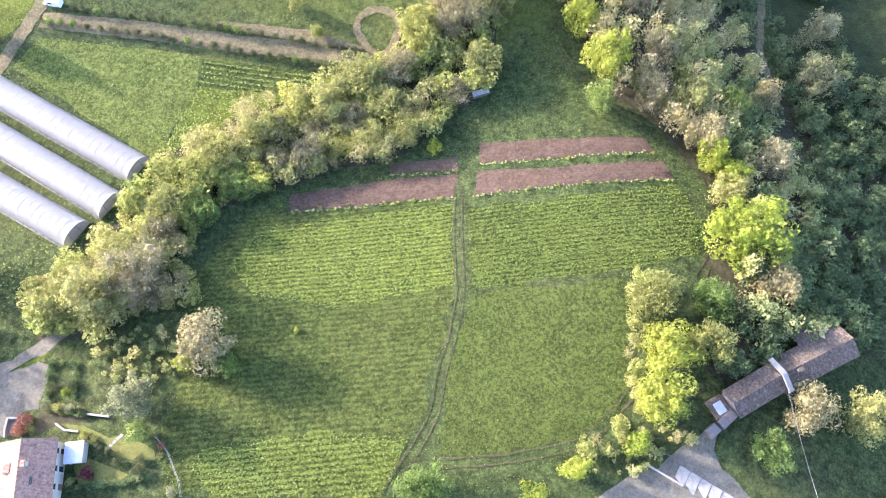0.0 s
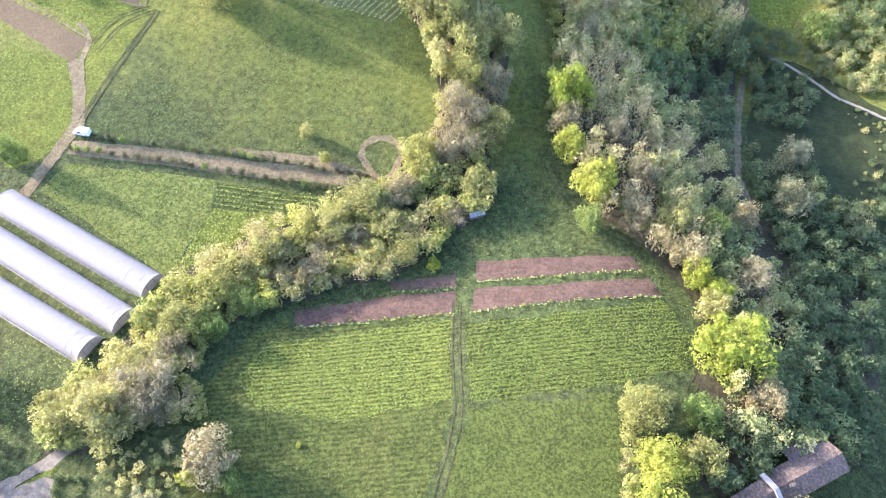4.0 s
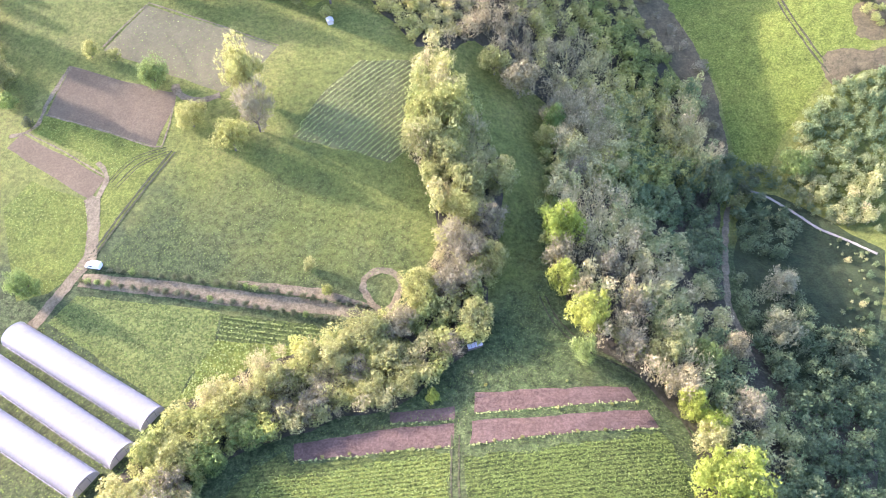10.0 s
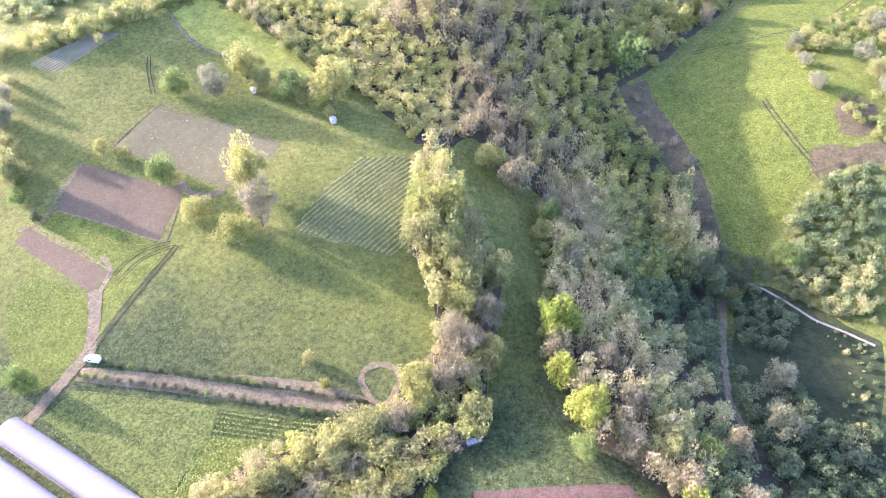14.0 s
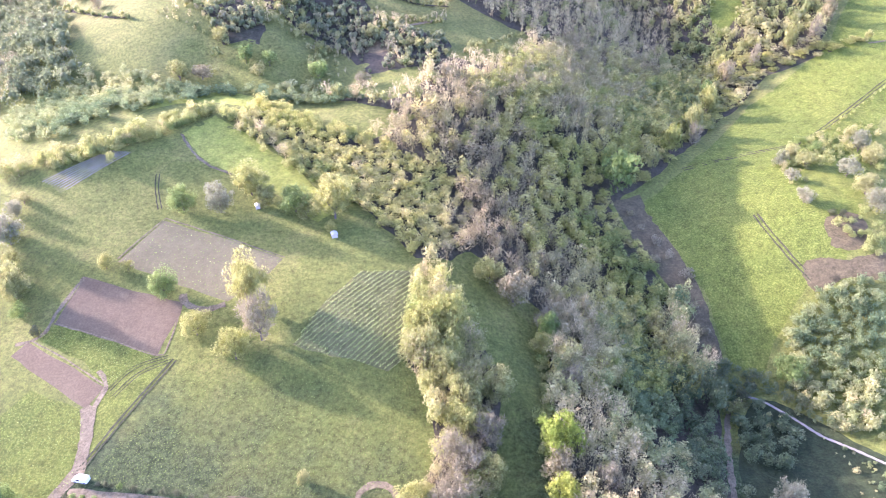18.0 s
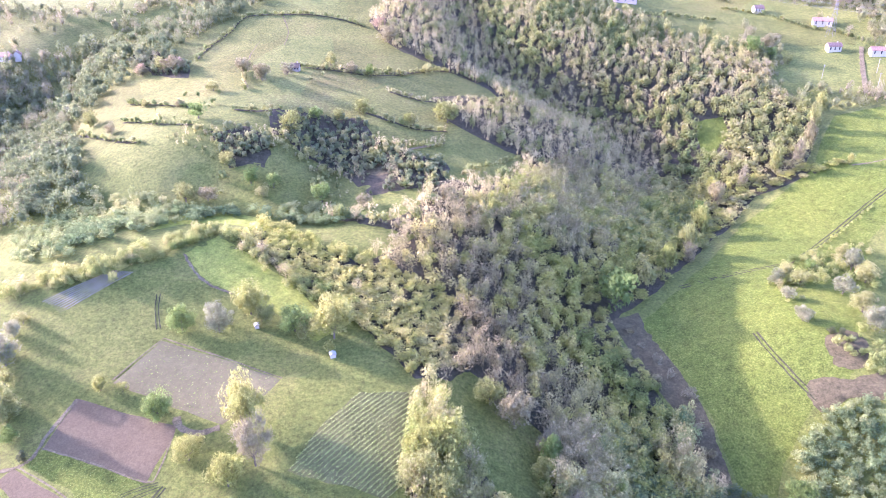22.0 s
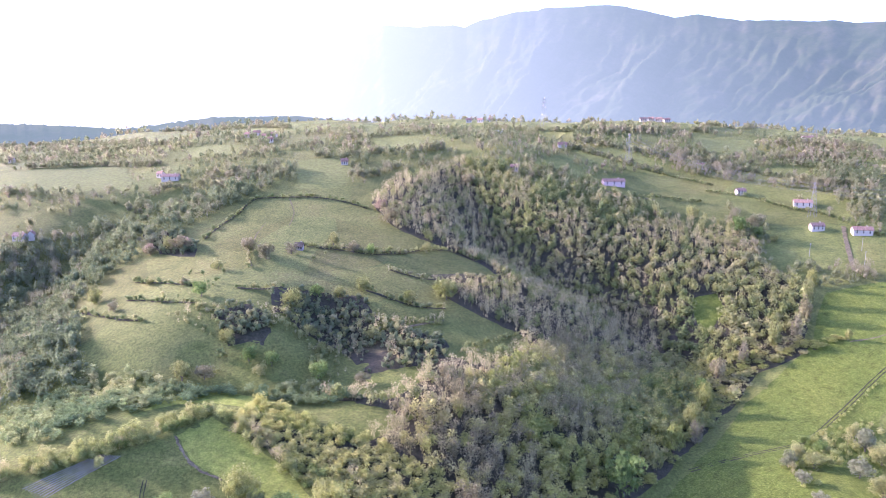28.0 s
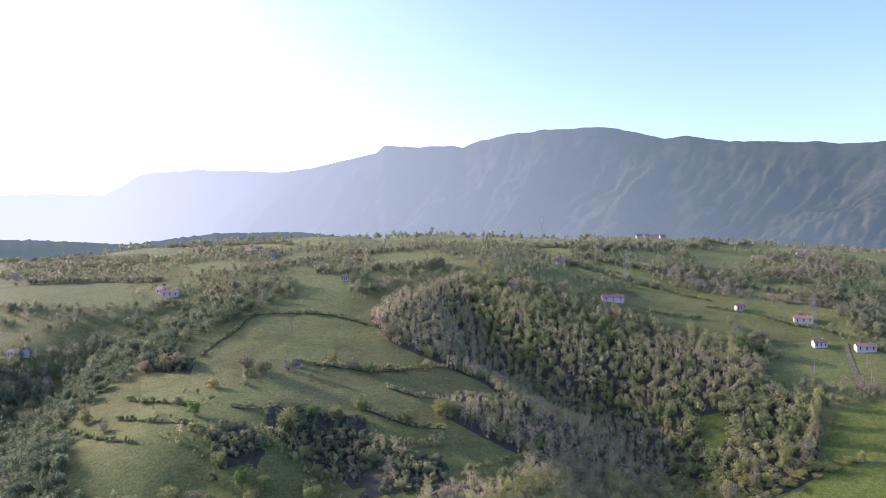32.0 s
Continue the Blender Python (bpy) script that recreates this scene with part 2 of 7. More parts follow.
M_HAY = earth("hay_field", [(0.3, (0.19, 0.215, 0.05)), (0.7, (0.25, 0.262, 0.068))], [(0.3, (0.16, 0.18, 0.04)), (0.7, (0.28, 0.28, 0.08))], 0.02, 0.6, 0.8, 0.4)
M_SOIL = earth("reddish_soil", [(0.3, (0.145, 0.092, 0.058)), (0.7, (0.20, 0.132, 0.09))], [(0.3, (0.09, 0.06, 0.038)), (0.7, (0.245, 0.175, 0.125))], 0.08, 1.5, 0.9, rows=0.75, way=-5, mottle=0.28)
M_SOIL_BROWN = earth("brown_soil", [(0.3, (0.142, 0.109, 0.054)), (0.7, (0.188, 0.147, 0.075))], [(0.3, (0.115, 0.089, 0.045)), (0.7, (0.215, 0.171, 0.09))], 0.06, 1.5, 0.6, mottle=0.16)
M_SOIL_GREY = earth("grey_harrowed_soil", [(0.3, (0.172, 0.155, 0.066)), (0.7, (0.212, 0.19, 0.086))], [(0.3, (0.145, 0.138, 0.052)), (0.7, (0.24, 0.212, 0.10))], 0.05, 1.6, 0.4, 0.4, mottle=0.18)
M_DIRT = earth("dirt_track", [(0.3, (0.18, 0.148, 0.072)), (0.7, (0.248, 0.207, 0.106))], [(0.3, (0.135, 0.114, 0.052)), (0.7, (0.285, 0.238, 0.128))], 0.1, 1.4, 0.5)
M_RUT = earth("rut", [(0.3, (0.055, 0.066, 0.022)), (0.7, (0.10, 0.095, 0.042))], [(0.3, (0.04, 0.045, 0.016)), (0.7, (0.125, 0.112, 0.06))], 0.1, 1.4, 0.5)
M_GRAVEL = earth("pale_gravel", [(0.3, (0.165, 0.15, 0.108)), (0.7, (0.225, 0.203, 0.148))], [(0.3, (0.125, 0.115, 0.08)), (0.7, (0.275, 0.25, 0.19))], 0.12, 2.0, 0.4, mottle=0.36)
M_WHITE_GRAVEL = earth("white_gravel", [(0.3, (0.27, 0.26, 0.175)), (0.7, (0.34, 0.32, 0.225))], [(0.3, (0.23, 0.215, 0.15)), (0.7, (0.38, 0.355, 0.26))], 0.1, 2.5, 0.3, mottle=0.15)
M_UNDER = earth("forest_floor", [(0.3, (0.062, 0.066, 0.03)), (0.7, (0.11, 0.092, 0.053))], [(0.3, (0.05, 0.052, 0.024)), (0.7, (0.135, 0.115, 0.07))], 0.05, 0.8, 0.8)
M_STRIPES = earth("dry_row_field", [(0.3, (0.15, 0.165, 0.045)), (0.7, (0.205, 0.20, 0.066))], [(0.3, (0.115, 0.13, 0.036)), (0.7, (0.245, 0.235, 0.09))], 0.06, 0.9, 0.7)
M_DRY = earth("dry_brush_ground", [(0.3, (0.115, 0.10, 0.042)), (0.7, (0.165, 0.138, 0.062))], [(0.3, (0.075, 0.07, 0.03)), (0.7, (0.21, 0.172, 0.082))], 0.06, 0.9, 0.8)

SPECIES = {
    "spring": [(0.0, (0.21, 0.27, 0.038)), (0.5, (0.26, 0.31, 0.045)), (1.0, (0.31, 0.34, 0.06))],
    "green": [(0.0, (0.12, 0.18, 0.045)), (0.5, (0.17, 0.235, 0.06)), (1.0, (0.23, 0.29, 0.08))],
    "olive": [(0.0, (0.225, 0.238, 0.072)), (0.5, (0.278, 0.284, 0.093)), (1.0, (0.325, 0.318, 0.115))],
    "tan": [(0.0, (0.22, 0.20, 0.092)), (0.5, (0.265, 0.235, 0.11)), (1.0, (0.31, 0.272, 0.132))],
    "golden": [(0.0, (0.24, 0.26, 0.066)), (0.5, (0.285, 0.295, 0.08)), (1.0, (0.33, 0.325, 0.10))],
    "bare": [(0.0, (0.215, 0.198, 0.106)), (0.5, (0.25, 0.228, 0.123)), (1.0, (0.288, 0.262, 0.142))],
    "red": [(0.0, (0.24, 0.11, 0.08)), (0.5, (0.27, 0.125, 0.085)), (1.0, (0.30, 0.14, 0.09))],
    "maroon": [(0.0, (0.12, 0.03, 0.045)), (1.0, (0.15, 0.035, 0.055))],
    "dark": [(0.0, (0.09, 0.105, 0.045)), (0.5, (0.12, 0.135, 0.06)), (1.0, (0.15, 0.16, 0.075))],
    "rust": [(0.0, (0.27, 0.205, 0.13)), (0.5, (0.31, 0.235, 0.145)), (1.0, (0.35, 0.265, 0.165))],
    "grey": [(0.0, (0.19, 0.205, 0.105)), (0.5, (0.235, 0.245, 0.128)), (1.0, (0.28, 0.28, 0.155))],
}
M_LEAF = {k: foliage(k + "_leaves", v, "object", 0.35 if k in ("bare", "tan") else 0.5, 0.3, 3.2) for k, v in SPECIES.items()}
WOOD_RAMP = [(0.0, (0.14, 0.20, 0.08)), (0.2, (0.22, 0.27, 0.10)), (0.4, (0.36, 0.37, 0.14)), (0.55, (0.47, 0.44, 0.18)), (0.7, (0.46, 0.405, 0.195)),
             (0.85, (0.42, 0.36, 0.18)), (0.93, (0.42, 0.44, 0.12)), (1.0, (0.43, 0.44, 0.11))]
HEDGE_RAMP = [(0.0, (0.195, 0.255, 0.068)), (0.25, (0.29, 0.32, 0.09)), (0.5, (0.37, 0.37, 0.118)), (0.65, (0.38, 0.35, 0.152)), (0.8, (0.35, 0.305, 0.15)), (0.92, (0.39, 0.41, 0.095)), (1.0, (0.41, 0.42, 0.095))]
M_WOODS = foliage("woodland_leaves", WOOD_RAMP, "tint", 0.5, 0.3, 2.4)
M_VALLEY = foliage("budding_wood_leaves", [(0.0, (0.24, 0.285, 0.08)), (0.25, (0.385, 0.395, 0.105)), (0.45, (0.49, 0.46, 0.145)), (0.6, (0.45, 0.415, 0.165)), (0.75, (0.335, 0.298, 0.145)), (0.88, (0.29, 0.255, 0.128)), (1.0, (0.48, 0.47, 0.125))], "tint", 0.6, 0.3, 2.2)
# Green leaf colours darkened for the shade low in the ravine.
M_SHADED = foliage("shade_toned_leaves", [(0.0, (0.075, 0.115, 0.046)), (0.4, (0.12, 0.16, 0.062)), (1.0, (0.195, 0.195, 0.095))], "tint", 0.4, 0.3, 2.4)
# Grass colour darkened to paint the ravine's shade.
M_SHADED_GRASS = earth("shade_painted_pasture", [(0.3, (0.042, 0.066, 0.022)), (0.7, (0.066, 0.088, 0.03))], [(0.3, (0.03, 0.048, 0.015)), (0.7, (0.085, 0.105, 0.04))], 0.05, 1.6, 1.0, 0.5)
# Shade of the side valley and thorn hollow, put into the leaf colour.
M_SHADED_FAR = foliage("far_shade_toned_leaves", [(0.0, (0.15, 0.185, 0.08)), (0.4, (0.215, 0.24, 0.10)), (0.7, (0.255, 0.245, 0.135)), (1.0, (0.265, 0.268, 0.118))], "tint", 0.45, 0.12)
# Far leaf colours are greyed and evened out to stand in for haze.
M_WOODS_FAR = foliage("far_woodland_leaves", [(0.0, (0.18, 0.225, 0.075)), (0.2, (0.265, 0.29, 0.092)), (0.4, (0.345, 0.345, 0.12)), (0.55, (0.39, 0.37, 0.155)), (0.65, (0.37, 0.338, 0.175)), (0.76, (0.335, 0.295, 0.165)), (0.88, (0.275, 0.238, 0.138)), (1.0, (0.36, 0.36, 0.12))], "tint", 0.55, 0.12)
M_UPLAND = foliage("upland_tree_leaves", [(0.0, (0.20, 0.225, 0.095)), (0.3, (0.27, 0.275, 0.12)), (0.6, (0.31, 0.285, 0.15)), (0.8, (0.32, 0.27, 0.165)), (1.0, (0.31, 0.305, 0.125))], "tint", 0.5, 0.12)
M_HEDGE = foliage("hedgerow_leaves", HEDGE_RAMP, "tint", 0.5, 0.3, 3.0)
M_PLANT = foliage("crop_leaves", [(0.0, (0.105, 0.16, 0.028)), (0.5, (0.21, 0.285, 0.052)), (1.0, (0.36, 0.42, 0.13))], "tint", 0.35)
M_BARK = plain("bark", (0.13, 0.105, 0.08), 0.9, 0, 0.3, 3, 0.5)


# ---------------------------------------------------------------- builders
def mesh_of(name, verts, faces, mats, attr=None, smooth=False):
    """A mesh from arrays; faces is an (n, k) array, or a list of such arrays. attr: a value a face, as the attribute "tint"."""
    me = bpy.data.meshes.new(name)
    faces = faces if isinstance(faces, list) else [faces]
    faces = [np.asarray(f, np.int32) for f in faces if len(f)]
    loops = np.concatenate([f.ravel() for f in faces])
    sizes = np.concatenate([np.full(len(f), f.shape[1], np.int32) for f in faces])
    me.vertices.add(len(verts))
    me.vertices.foreach_set("co", np.asarray(verts, np.float32).ravel())
    me.loops.add(len(loops))
    me.loops.foreach_set("vertex_index", loops)
    me.polygons.add(len(sizes))
    me.polygons.foreach_set("loop_start", np.concatenate([[0], np.cumsum(sizes)[:-1]]).astype(np.int32))
    me.polygons.foreach_set("loop_total", sizes)
    if smooth:
        me.polygons.foreach_set("use_smooth", np.ones(len(sizes), bool))
    if attr is not None:
        a = me.attributes.new("tint", "FLOAT", "FACE")
        a.data.foreach_set("value", np.asarray(attr, np.float32))
    for m in mats if isinstance(mats, (list, tuple)) else [mats]:
        me.materials.append(m)
    me.update(calc_edges=True)
    me.validate()
    return me


def part(name, bm, material, parent=None, label=""):
    """One bmesh as one mesh object under a thing or a part."""
    me = bpy.data.meshes.new(name)
    bm.to_mesh(me)
    bm.free()
    me.materials.append(material)
    ob = new(name, me)
    ob.parent = parent
    return tagged(ob, label)


def box(bm, x0, x1, y0, y1, z0, z1, bevel=0.0):
    r = bmesh.ops.create_cube(bm, size=1)
    bmesh.ops.scale(bm, vec=(x1 - x0, y1 - y0, z1 - z0), verts=r["verts"])
    bmesh.ops.translate(bm, vec=((x0 + x1) / 2, (y0 + y1) / 2, (z0 + z1) / 2), verts=r["verts"])
    if bevel:
        edges = list({e for v in r["verts"] for e in v.link_edges})
        bmesh.ops.bevel(bm, geom=edges, offset=bevel, segments=1, affect="EDGES")
    return bm


def rod(bm, a, b, r0, r1=None, n=6):
    """A tapered rod from a to b."""
    a, b = Vector(a), Vector(b)
    turn = (b - a).to_track_quat("Z", "Y").to_matrix().to_4x4()
    bmesh.ops.create_cone(bm, cap_ends=True, segments=n, radius1=r0, radius2=r0 if r1 is None else r1, depth=(b - a).length,
                          matrix=Matrix.Translation((a + b) / 2) @ turn)
    return bm


def inside(poly, x, y):
    """Which of the points (arrays) lie in the outline."""
    x, y = np.asarray(x, float), np.asarray(y, float)
    c = np.zeros(x.shape, bool)
    n = len(poly)
    for i in range(n):
        (ax, ay), (bx, by) = poly[i], poly[i - 1]
        if ay != by:
            c ^= ((ay > y) != (by > y)) & (x < (bx - ax) * (y - ay) / (by - ay) + ax)
    return c


def rounded(line, step, closed=False):
    """A line, eased round its corners and cut into steps."""
    p = [Vector((*q, 0)) for q in line]
    n = len(p)
    out = []
    for i in range(n if closed else n - 1):
        if closed:
            a, b, c, d = p[i - 1], p[i], p[(i + 1) % n], p[(i + 2) % n]
        else:
            a, b, c, d = p[max(i - 1, 0)], p[i], p[i + 1], p[min(i + 2, n - 1)]
        k = max(1, int((c - b).length / step))
        for j in range(k):
            t = j / k
            q = 0.5 * (2 * b + (c - a) * t + (2 * a - 5 * b + 4 * c - d) * t * t + (3 * b - a - 3 * c + d) * t ** 3)
            out.append((q.x, q.y))
    if not closed:
        out.append(tuple(line[-1]))
    return out


def drape(name, poly, material, lift=0.07, step=3.0, ragged=0.5, curved=False):
    """A cover of the ground within an outline, lying on the relief, with a ragged edge."""
    from_edge = rounded(poly, step, True) if curved else [q for i in range(len(poly)) for q in cut(poly[i], poly[(i + 1) % len(poly)], step)]
    rim = [Vector((x + random.uniform(-ragged, ragged), y + random.uniform(-ragged, ragged))) for x, y in from_edge]
    xs, ys = np.array([p.x for p in rim]), np.array([p.y for p in rim])
    gx, gy = np.meshgrid(np.arange(xs.min(), xs.max(), step), np.arange(ys.min(), ys.max(), step))
    ok = inside([(p.x, p.y) for p in rim], gx, gy)
    pts = rim + [Vector((a, b)) for a, b in zip(gx[ok], gy[ok])]
    v, _, f, *_ = delaunay_2d_cdt(pts, [(i, (i + 1) % len(rim)) for i in range(len(rim))], [list(range(len(rim)))], 1, 1e-4)
    x, y = np.array([p.x for p in v]), np.array([p.y for p in v])
    z = heights(x, y) + lift
    z[:len(rim)] -= lift * 0.9
    return new(name, mesh_of(name, np.stack([x, y, z], 1), np.array([t for t in f if len(t) == 3]), material, smooth=True))


def cut(a, b, step):
    n = max(1, int(math.hypot(b[0] - a[0], b[1] - a[1]) / step))
    return [(a[0] + (b[0] - a[0]) * i / n, a[1] + (b[1] - a[1]) * i / n) for i in range(n)]


def ribbon(name, line, width, material, lift=0.09, step=1.4, ragged=0.32, shift=0.0):
    """A strip of ground along a line, lying on the relief."""
    p = rounded(line, step)
    v, f = [], []
    for i, (x, y) in enumerate(p):
        (ax, ay), (bx, by) = p[max(i - 1, 0)], p[min(i + 1, len(p) - 1)]
        d = math.hypot(bx - ax, by - ay) or 1
        nx, ny = -(by - ay) / d, (bx - ax) / d
        for s in (-0.5, -0.17, 0.17, 0.5):
            o = shift + s * width + (random.uniform(-ragged, ragged) if abs(s) == 0.5 else 0)
            v.append((x + nx * o, y + ny * o))
        if i:
            k = 4 * i
            f += [(k + j - 4, k + j - 3, k + j + 1, k + j) for j in range(3)]
    v = np.array(v)
    return new(name, mesh_of(name, np.column_stack([v, heights(v[:, 0], v[:, 1]) + lift]), np.array(f), material, smooth=True))


ICO_V, ICO_F = None, None
_bm = bmesh.new()
bmesh.ops.create_icosphere(_bm, subdivisions=1, radius=1)
ICO_V = np.array([v.co for v in _bm.verts])
ICO_F = np.array([[v.index for v in f.verts] for f in _bm.faces])
_bm.free()
_bm = bmesh.new()
bmesh.ops.create_icosphere(_bm, subdivisions=2, radius=1)
ICO2_V = np.array([v.co for v in _bm.verts])
ICO2_F = np.array([[v.index for v in f.verts] for f in _bm.faces])
_bm.free()


def crown(rng, cards, leaf, lobes=8, tall=1.0, twiggy=False, core=0.8, fine=False, hearts=99):
    """Leaf clumps on the lobes of a crown one metre in radius, its foot at z = 0: vertices, leaf faces and the faces of the dense heart of each lobe."""
    cen = rng.normal(0, 1, (lobes, 3))
    cen /= np.linalg.norm(cen, axis=1)[:, None]
    cen *= rng.uniform(0.35, 0.86, (lobes, 1))
    cen[:, 2] = cen[:, 2] * 0.85
    cen[0] = 0
    rad = rng.uniform(0.18, 0.4, lobes) * (0.85 if lobes > 16 else 1.0)
    rad[0] = 0.56
    pick = rng.choice(lobes, cards * 3, p=rad ** 2 / (rad ** 2).sum())
    d = rng.normal(0, 1, (cards * 3, 3))
    d /= np.linalg.norm(d, axis=1)[:, None]
    p = cen[pick] + d * rad[pick][:, None] * rng.uniform(0.72, 1.28, (cards * 3, 1))
    far = (np.linalg.norm(p[:, None] - cen[None], axis=2) / rad[None]).min(1)
    keep = np.where(far > 0.72)[0][:cards]
    p, d = p[keep], d[keep]
    n = d + rng.normal(0, 0.55, d.shape)
    n /= np.linalg.norm(n, axis=1)[:, None]
    u = np.cross(n, rng.normal(0, 1, n.shape))
    u /= np.linalg.norm(u, axis=1)[:, None]
    w = np.cross(n, u)
    s = leaf * rng.uniform(0.6, 1.25, (len(p), 1))
    if twiggy:
        u = d + np.array([0, 0, 0.6]) + rng.normal(0, 0.3, d.shape)
        u /= np.linalg.norm(u, axis=1)[:, None]
        w = np.cross(u, rng.normal(0, 1, u.shape))
        w /= np.linalg.norm(w, axis=1)[:, None]
        a, b = u * s * 1.15, w * s * 0.33
        q = np.stack([p - a - b, p - a + b, p + a * 1.1], 1)
    else:
        a, b = u * s, w * s * rng.uniform(0.7, 1.1, (len(p), 1))
        q = np.stack([p - a * 0.75 - b, p - a * 0.75 + b, p + a], 1)
    v = q.reshape(-1, 3)
    leaves = np.arange(len(v)).reshape(-1, 3)
    iv, jf = (ICO2_V, ICO2_F) if fine else (ICO_V, ICO_F)
    hv, hf = [], []
    for c, r in zip(cen[:hearts], rad):
        hf.append(jf + len(v) + sum(len(k) for k in hv))
        hv.append(c + iv * r * core * rng.uniform(0.8, 1.1, (len(iv), 1)))
    v = np.concatenate([v] + hv)
    v[:, 2] = (v[:, 2] + 0.95) * tall
    return v, leaves, np.concatenate(hf)


def slender(rng, cards, leaf, lobes=9, high=2.5, hearts=3, twigs=0):
    """A tree of a close stand, one metre in radius, its foot at z = 0: leaf clumps up an egg-shaped crown, and twigs that fan upwards from a thin stem. Vertices, leaf and twig faces, faces of the hearts."""
    u = np.sort(rng.uniform(0.0, 1.0, lobes))
    wide = np.sin(np.pi * (0.16 + 0.78 * u)) ** 0.8
    a, rho = rng.uniform(0, 6.28, lobes), wide * np.sqrt(rng.uniform(0.1, 1.0, lobes)) * 0.62
    cen = np.stack([np.cos(a) * rho, np.sin(a) * rho, 0.5 + u * (high - 0.85)], 1)
    rad = rng.uniform(0.26, 0.46, lobes) * (0.6 + 0.4 * wide)
    pick = rng.choice(lobes, cards, p=rad ** 2 / (rad ** 2).sum())
    d = rng.normal(0, 1, (cards, 3)) + np.array([0, 0, 0.35])
    d /= np.linalg.norm(d, axis=1)[:, None]
    p = cen[pick] + d * rad[pick][:, None] * rng.uniform(0.75, 1.25, (cards, 1)) * np.array([1, 1, 1.25])
    n = d + rng.normal(0, 0.5, d.shape)
    n /= np.linalg.norm(n, axis=1)[:, None]
    e = np.cross(n, rng.normal(0, 1, n.shape))
    e /= np.linalg.norm(e, axis=1)[:, None]
    w = np.cross(n, e)
    s = leaf * rng.uniform(0.6, 1.3, (cards, 1))
    q = [np.stack([p - e * s * 0.75 - w * s, p - e * s * 0.75 + w * s, p + e * s], 1)]
    if twigs:
        z0 = rng.uniform(0.25, high * 0.62, twigs)
        foot = np.stack([rng.normal(0, 0.04, twigs), rng.normal(0, 0.04, twigs), z0], 1)
        ang, out = rng.uniform(0, 6.28, twigs), rng.uniform(0.25, 0.95, twigs)
        tip = foot + np.stack([np.cos(ang) * out, np.sin(ang) * out, (high - z0) * rng.uniform(0.35, 0.95, twigs)], 1)
        side = np.cross(tip - foot, rng.normal(0, 1, foot.shape))
        side /= np.linalg.norm(side, axis=1)[:, None]
        mid = foot * 0.45 + tip * 0.55 + rng.normal(0, 0.06, foot.shape)
        q.append(np.stack([foot - side * 0.022, foot + side * 0.022, mid + side * 0.02], 1))
        for k in range(3):
            fork = mid + (tip - mid) * rng.uniform(0.0, 0.4, (twigs, 1))
            end = tip + rng.normal(0, 0.16, tip.shape)
            q.append(np.stack([fork - side * 0.02, fork + side * 0.02, end], 1))
    q.append(np.array([[(-0.05, 0, -0.1), (0.05, 0.02, -0.1), (0, 0, high * 0.7)], [(0, -0.05, -0.1), (0.02, 0.05, -0.1), (0, 0, high * 0.7)]]))
    v = np.concatenate(q).reshape(-1, 3)
    faces = np.arange(len(v)).reshape(-1, 3)
    hf = [np.zeros((0, 3), int)]
    for c, r in list(zip(cen, rad))[:: max(1, lobes // max(hearts, 1))][:hearts]:
        hf.append(ICO_F + len(v))
        v = np.concatenate([v, c + ICO_V * r * 0.8 * rng.uniform(0.8, 1.1, (len(ICO_V), 1)) * np.array([1, 1, 1.2])])
    return v, faces, np.concatenate(hf)


def trunk_bm(rng, h):
    """A tapered trunk that forks into limbs; the crown is one metre in radius."""
    bm = bmesh.new()
    rod(bm, (0, 0, -0.25), (0.02, 0.01, h * 0.45), 0.055, 0.04, 7)
    for k in range(5):
        a = k * 1.26 + rng.uniform(-0.3, 0.3)
        z = h * rng.uniform(0.28, 0.45)
        rod(bm, (0.02, 0.01, z), (math.cos(a) * 0.5, math.sin(a) * 0.5, z + rng.uniform(0.35, 0.7)), 0.028, 0.008, 5)
    return bm


def thicket(name, places, templates, material, label, category="woods"):
    """Many crowns as one: places are rows of x, y, radius, height factor, tint; each takes one of the templates."""
    rng = np.random.default_rng(len(places))
    vs, qs, ts, tq, tt = [], [], [], [], []
    n = 0
    z = heights(places[:, 0], places[:, 1])
    kinds = rng.integers(0, len(templates), len(places))
    turn = rng.uniform(0, 6.28, len(places))
    for k, (tv, q, t) in enumerate(templates):
        m = np.where(kinds == k)[0]
        if not len(m):
            continue
        c, s = np.cos(turn[m])[:, None], np.sin(turn[m])[:, None]
        r = places[m, 2][:, None]
        x = (tv[None, :, 0] * c - tv[None, :, 1] * s) * r + places[m, 0][:, None]
        y = (tv[None, :, 0] * s + tv[None, :, 1] * c) * r + places[m, 1][:, None]
        zz = tv[None, :, 2] * r * places[m, 3][:, None] + z[m][:, None]
        v = np.stack([x, y, zz], 2)
        o = n + np.arange(len(m))[:, None, None] * len(tv)
        vs.append(v.reshape(-1, 3))
        qs.append((q[None] + o).reshape(-1, 3))
        ts.append((t[None] + o).reshape(-1, 3))
        tq.append(np.repeat(places[m, 4], len(q)))
        tt.append(np.repeat(places[m, 4], len(t)))
        n += len(m) * len(tv)
    me = mesh_of(name, np.concatenate(vs), [np.concatenate(qs), np.concatenate(ts)], material, np.concatenate(tq + tt))
    return tagged(new(name, me), label, category, kind="stuff")


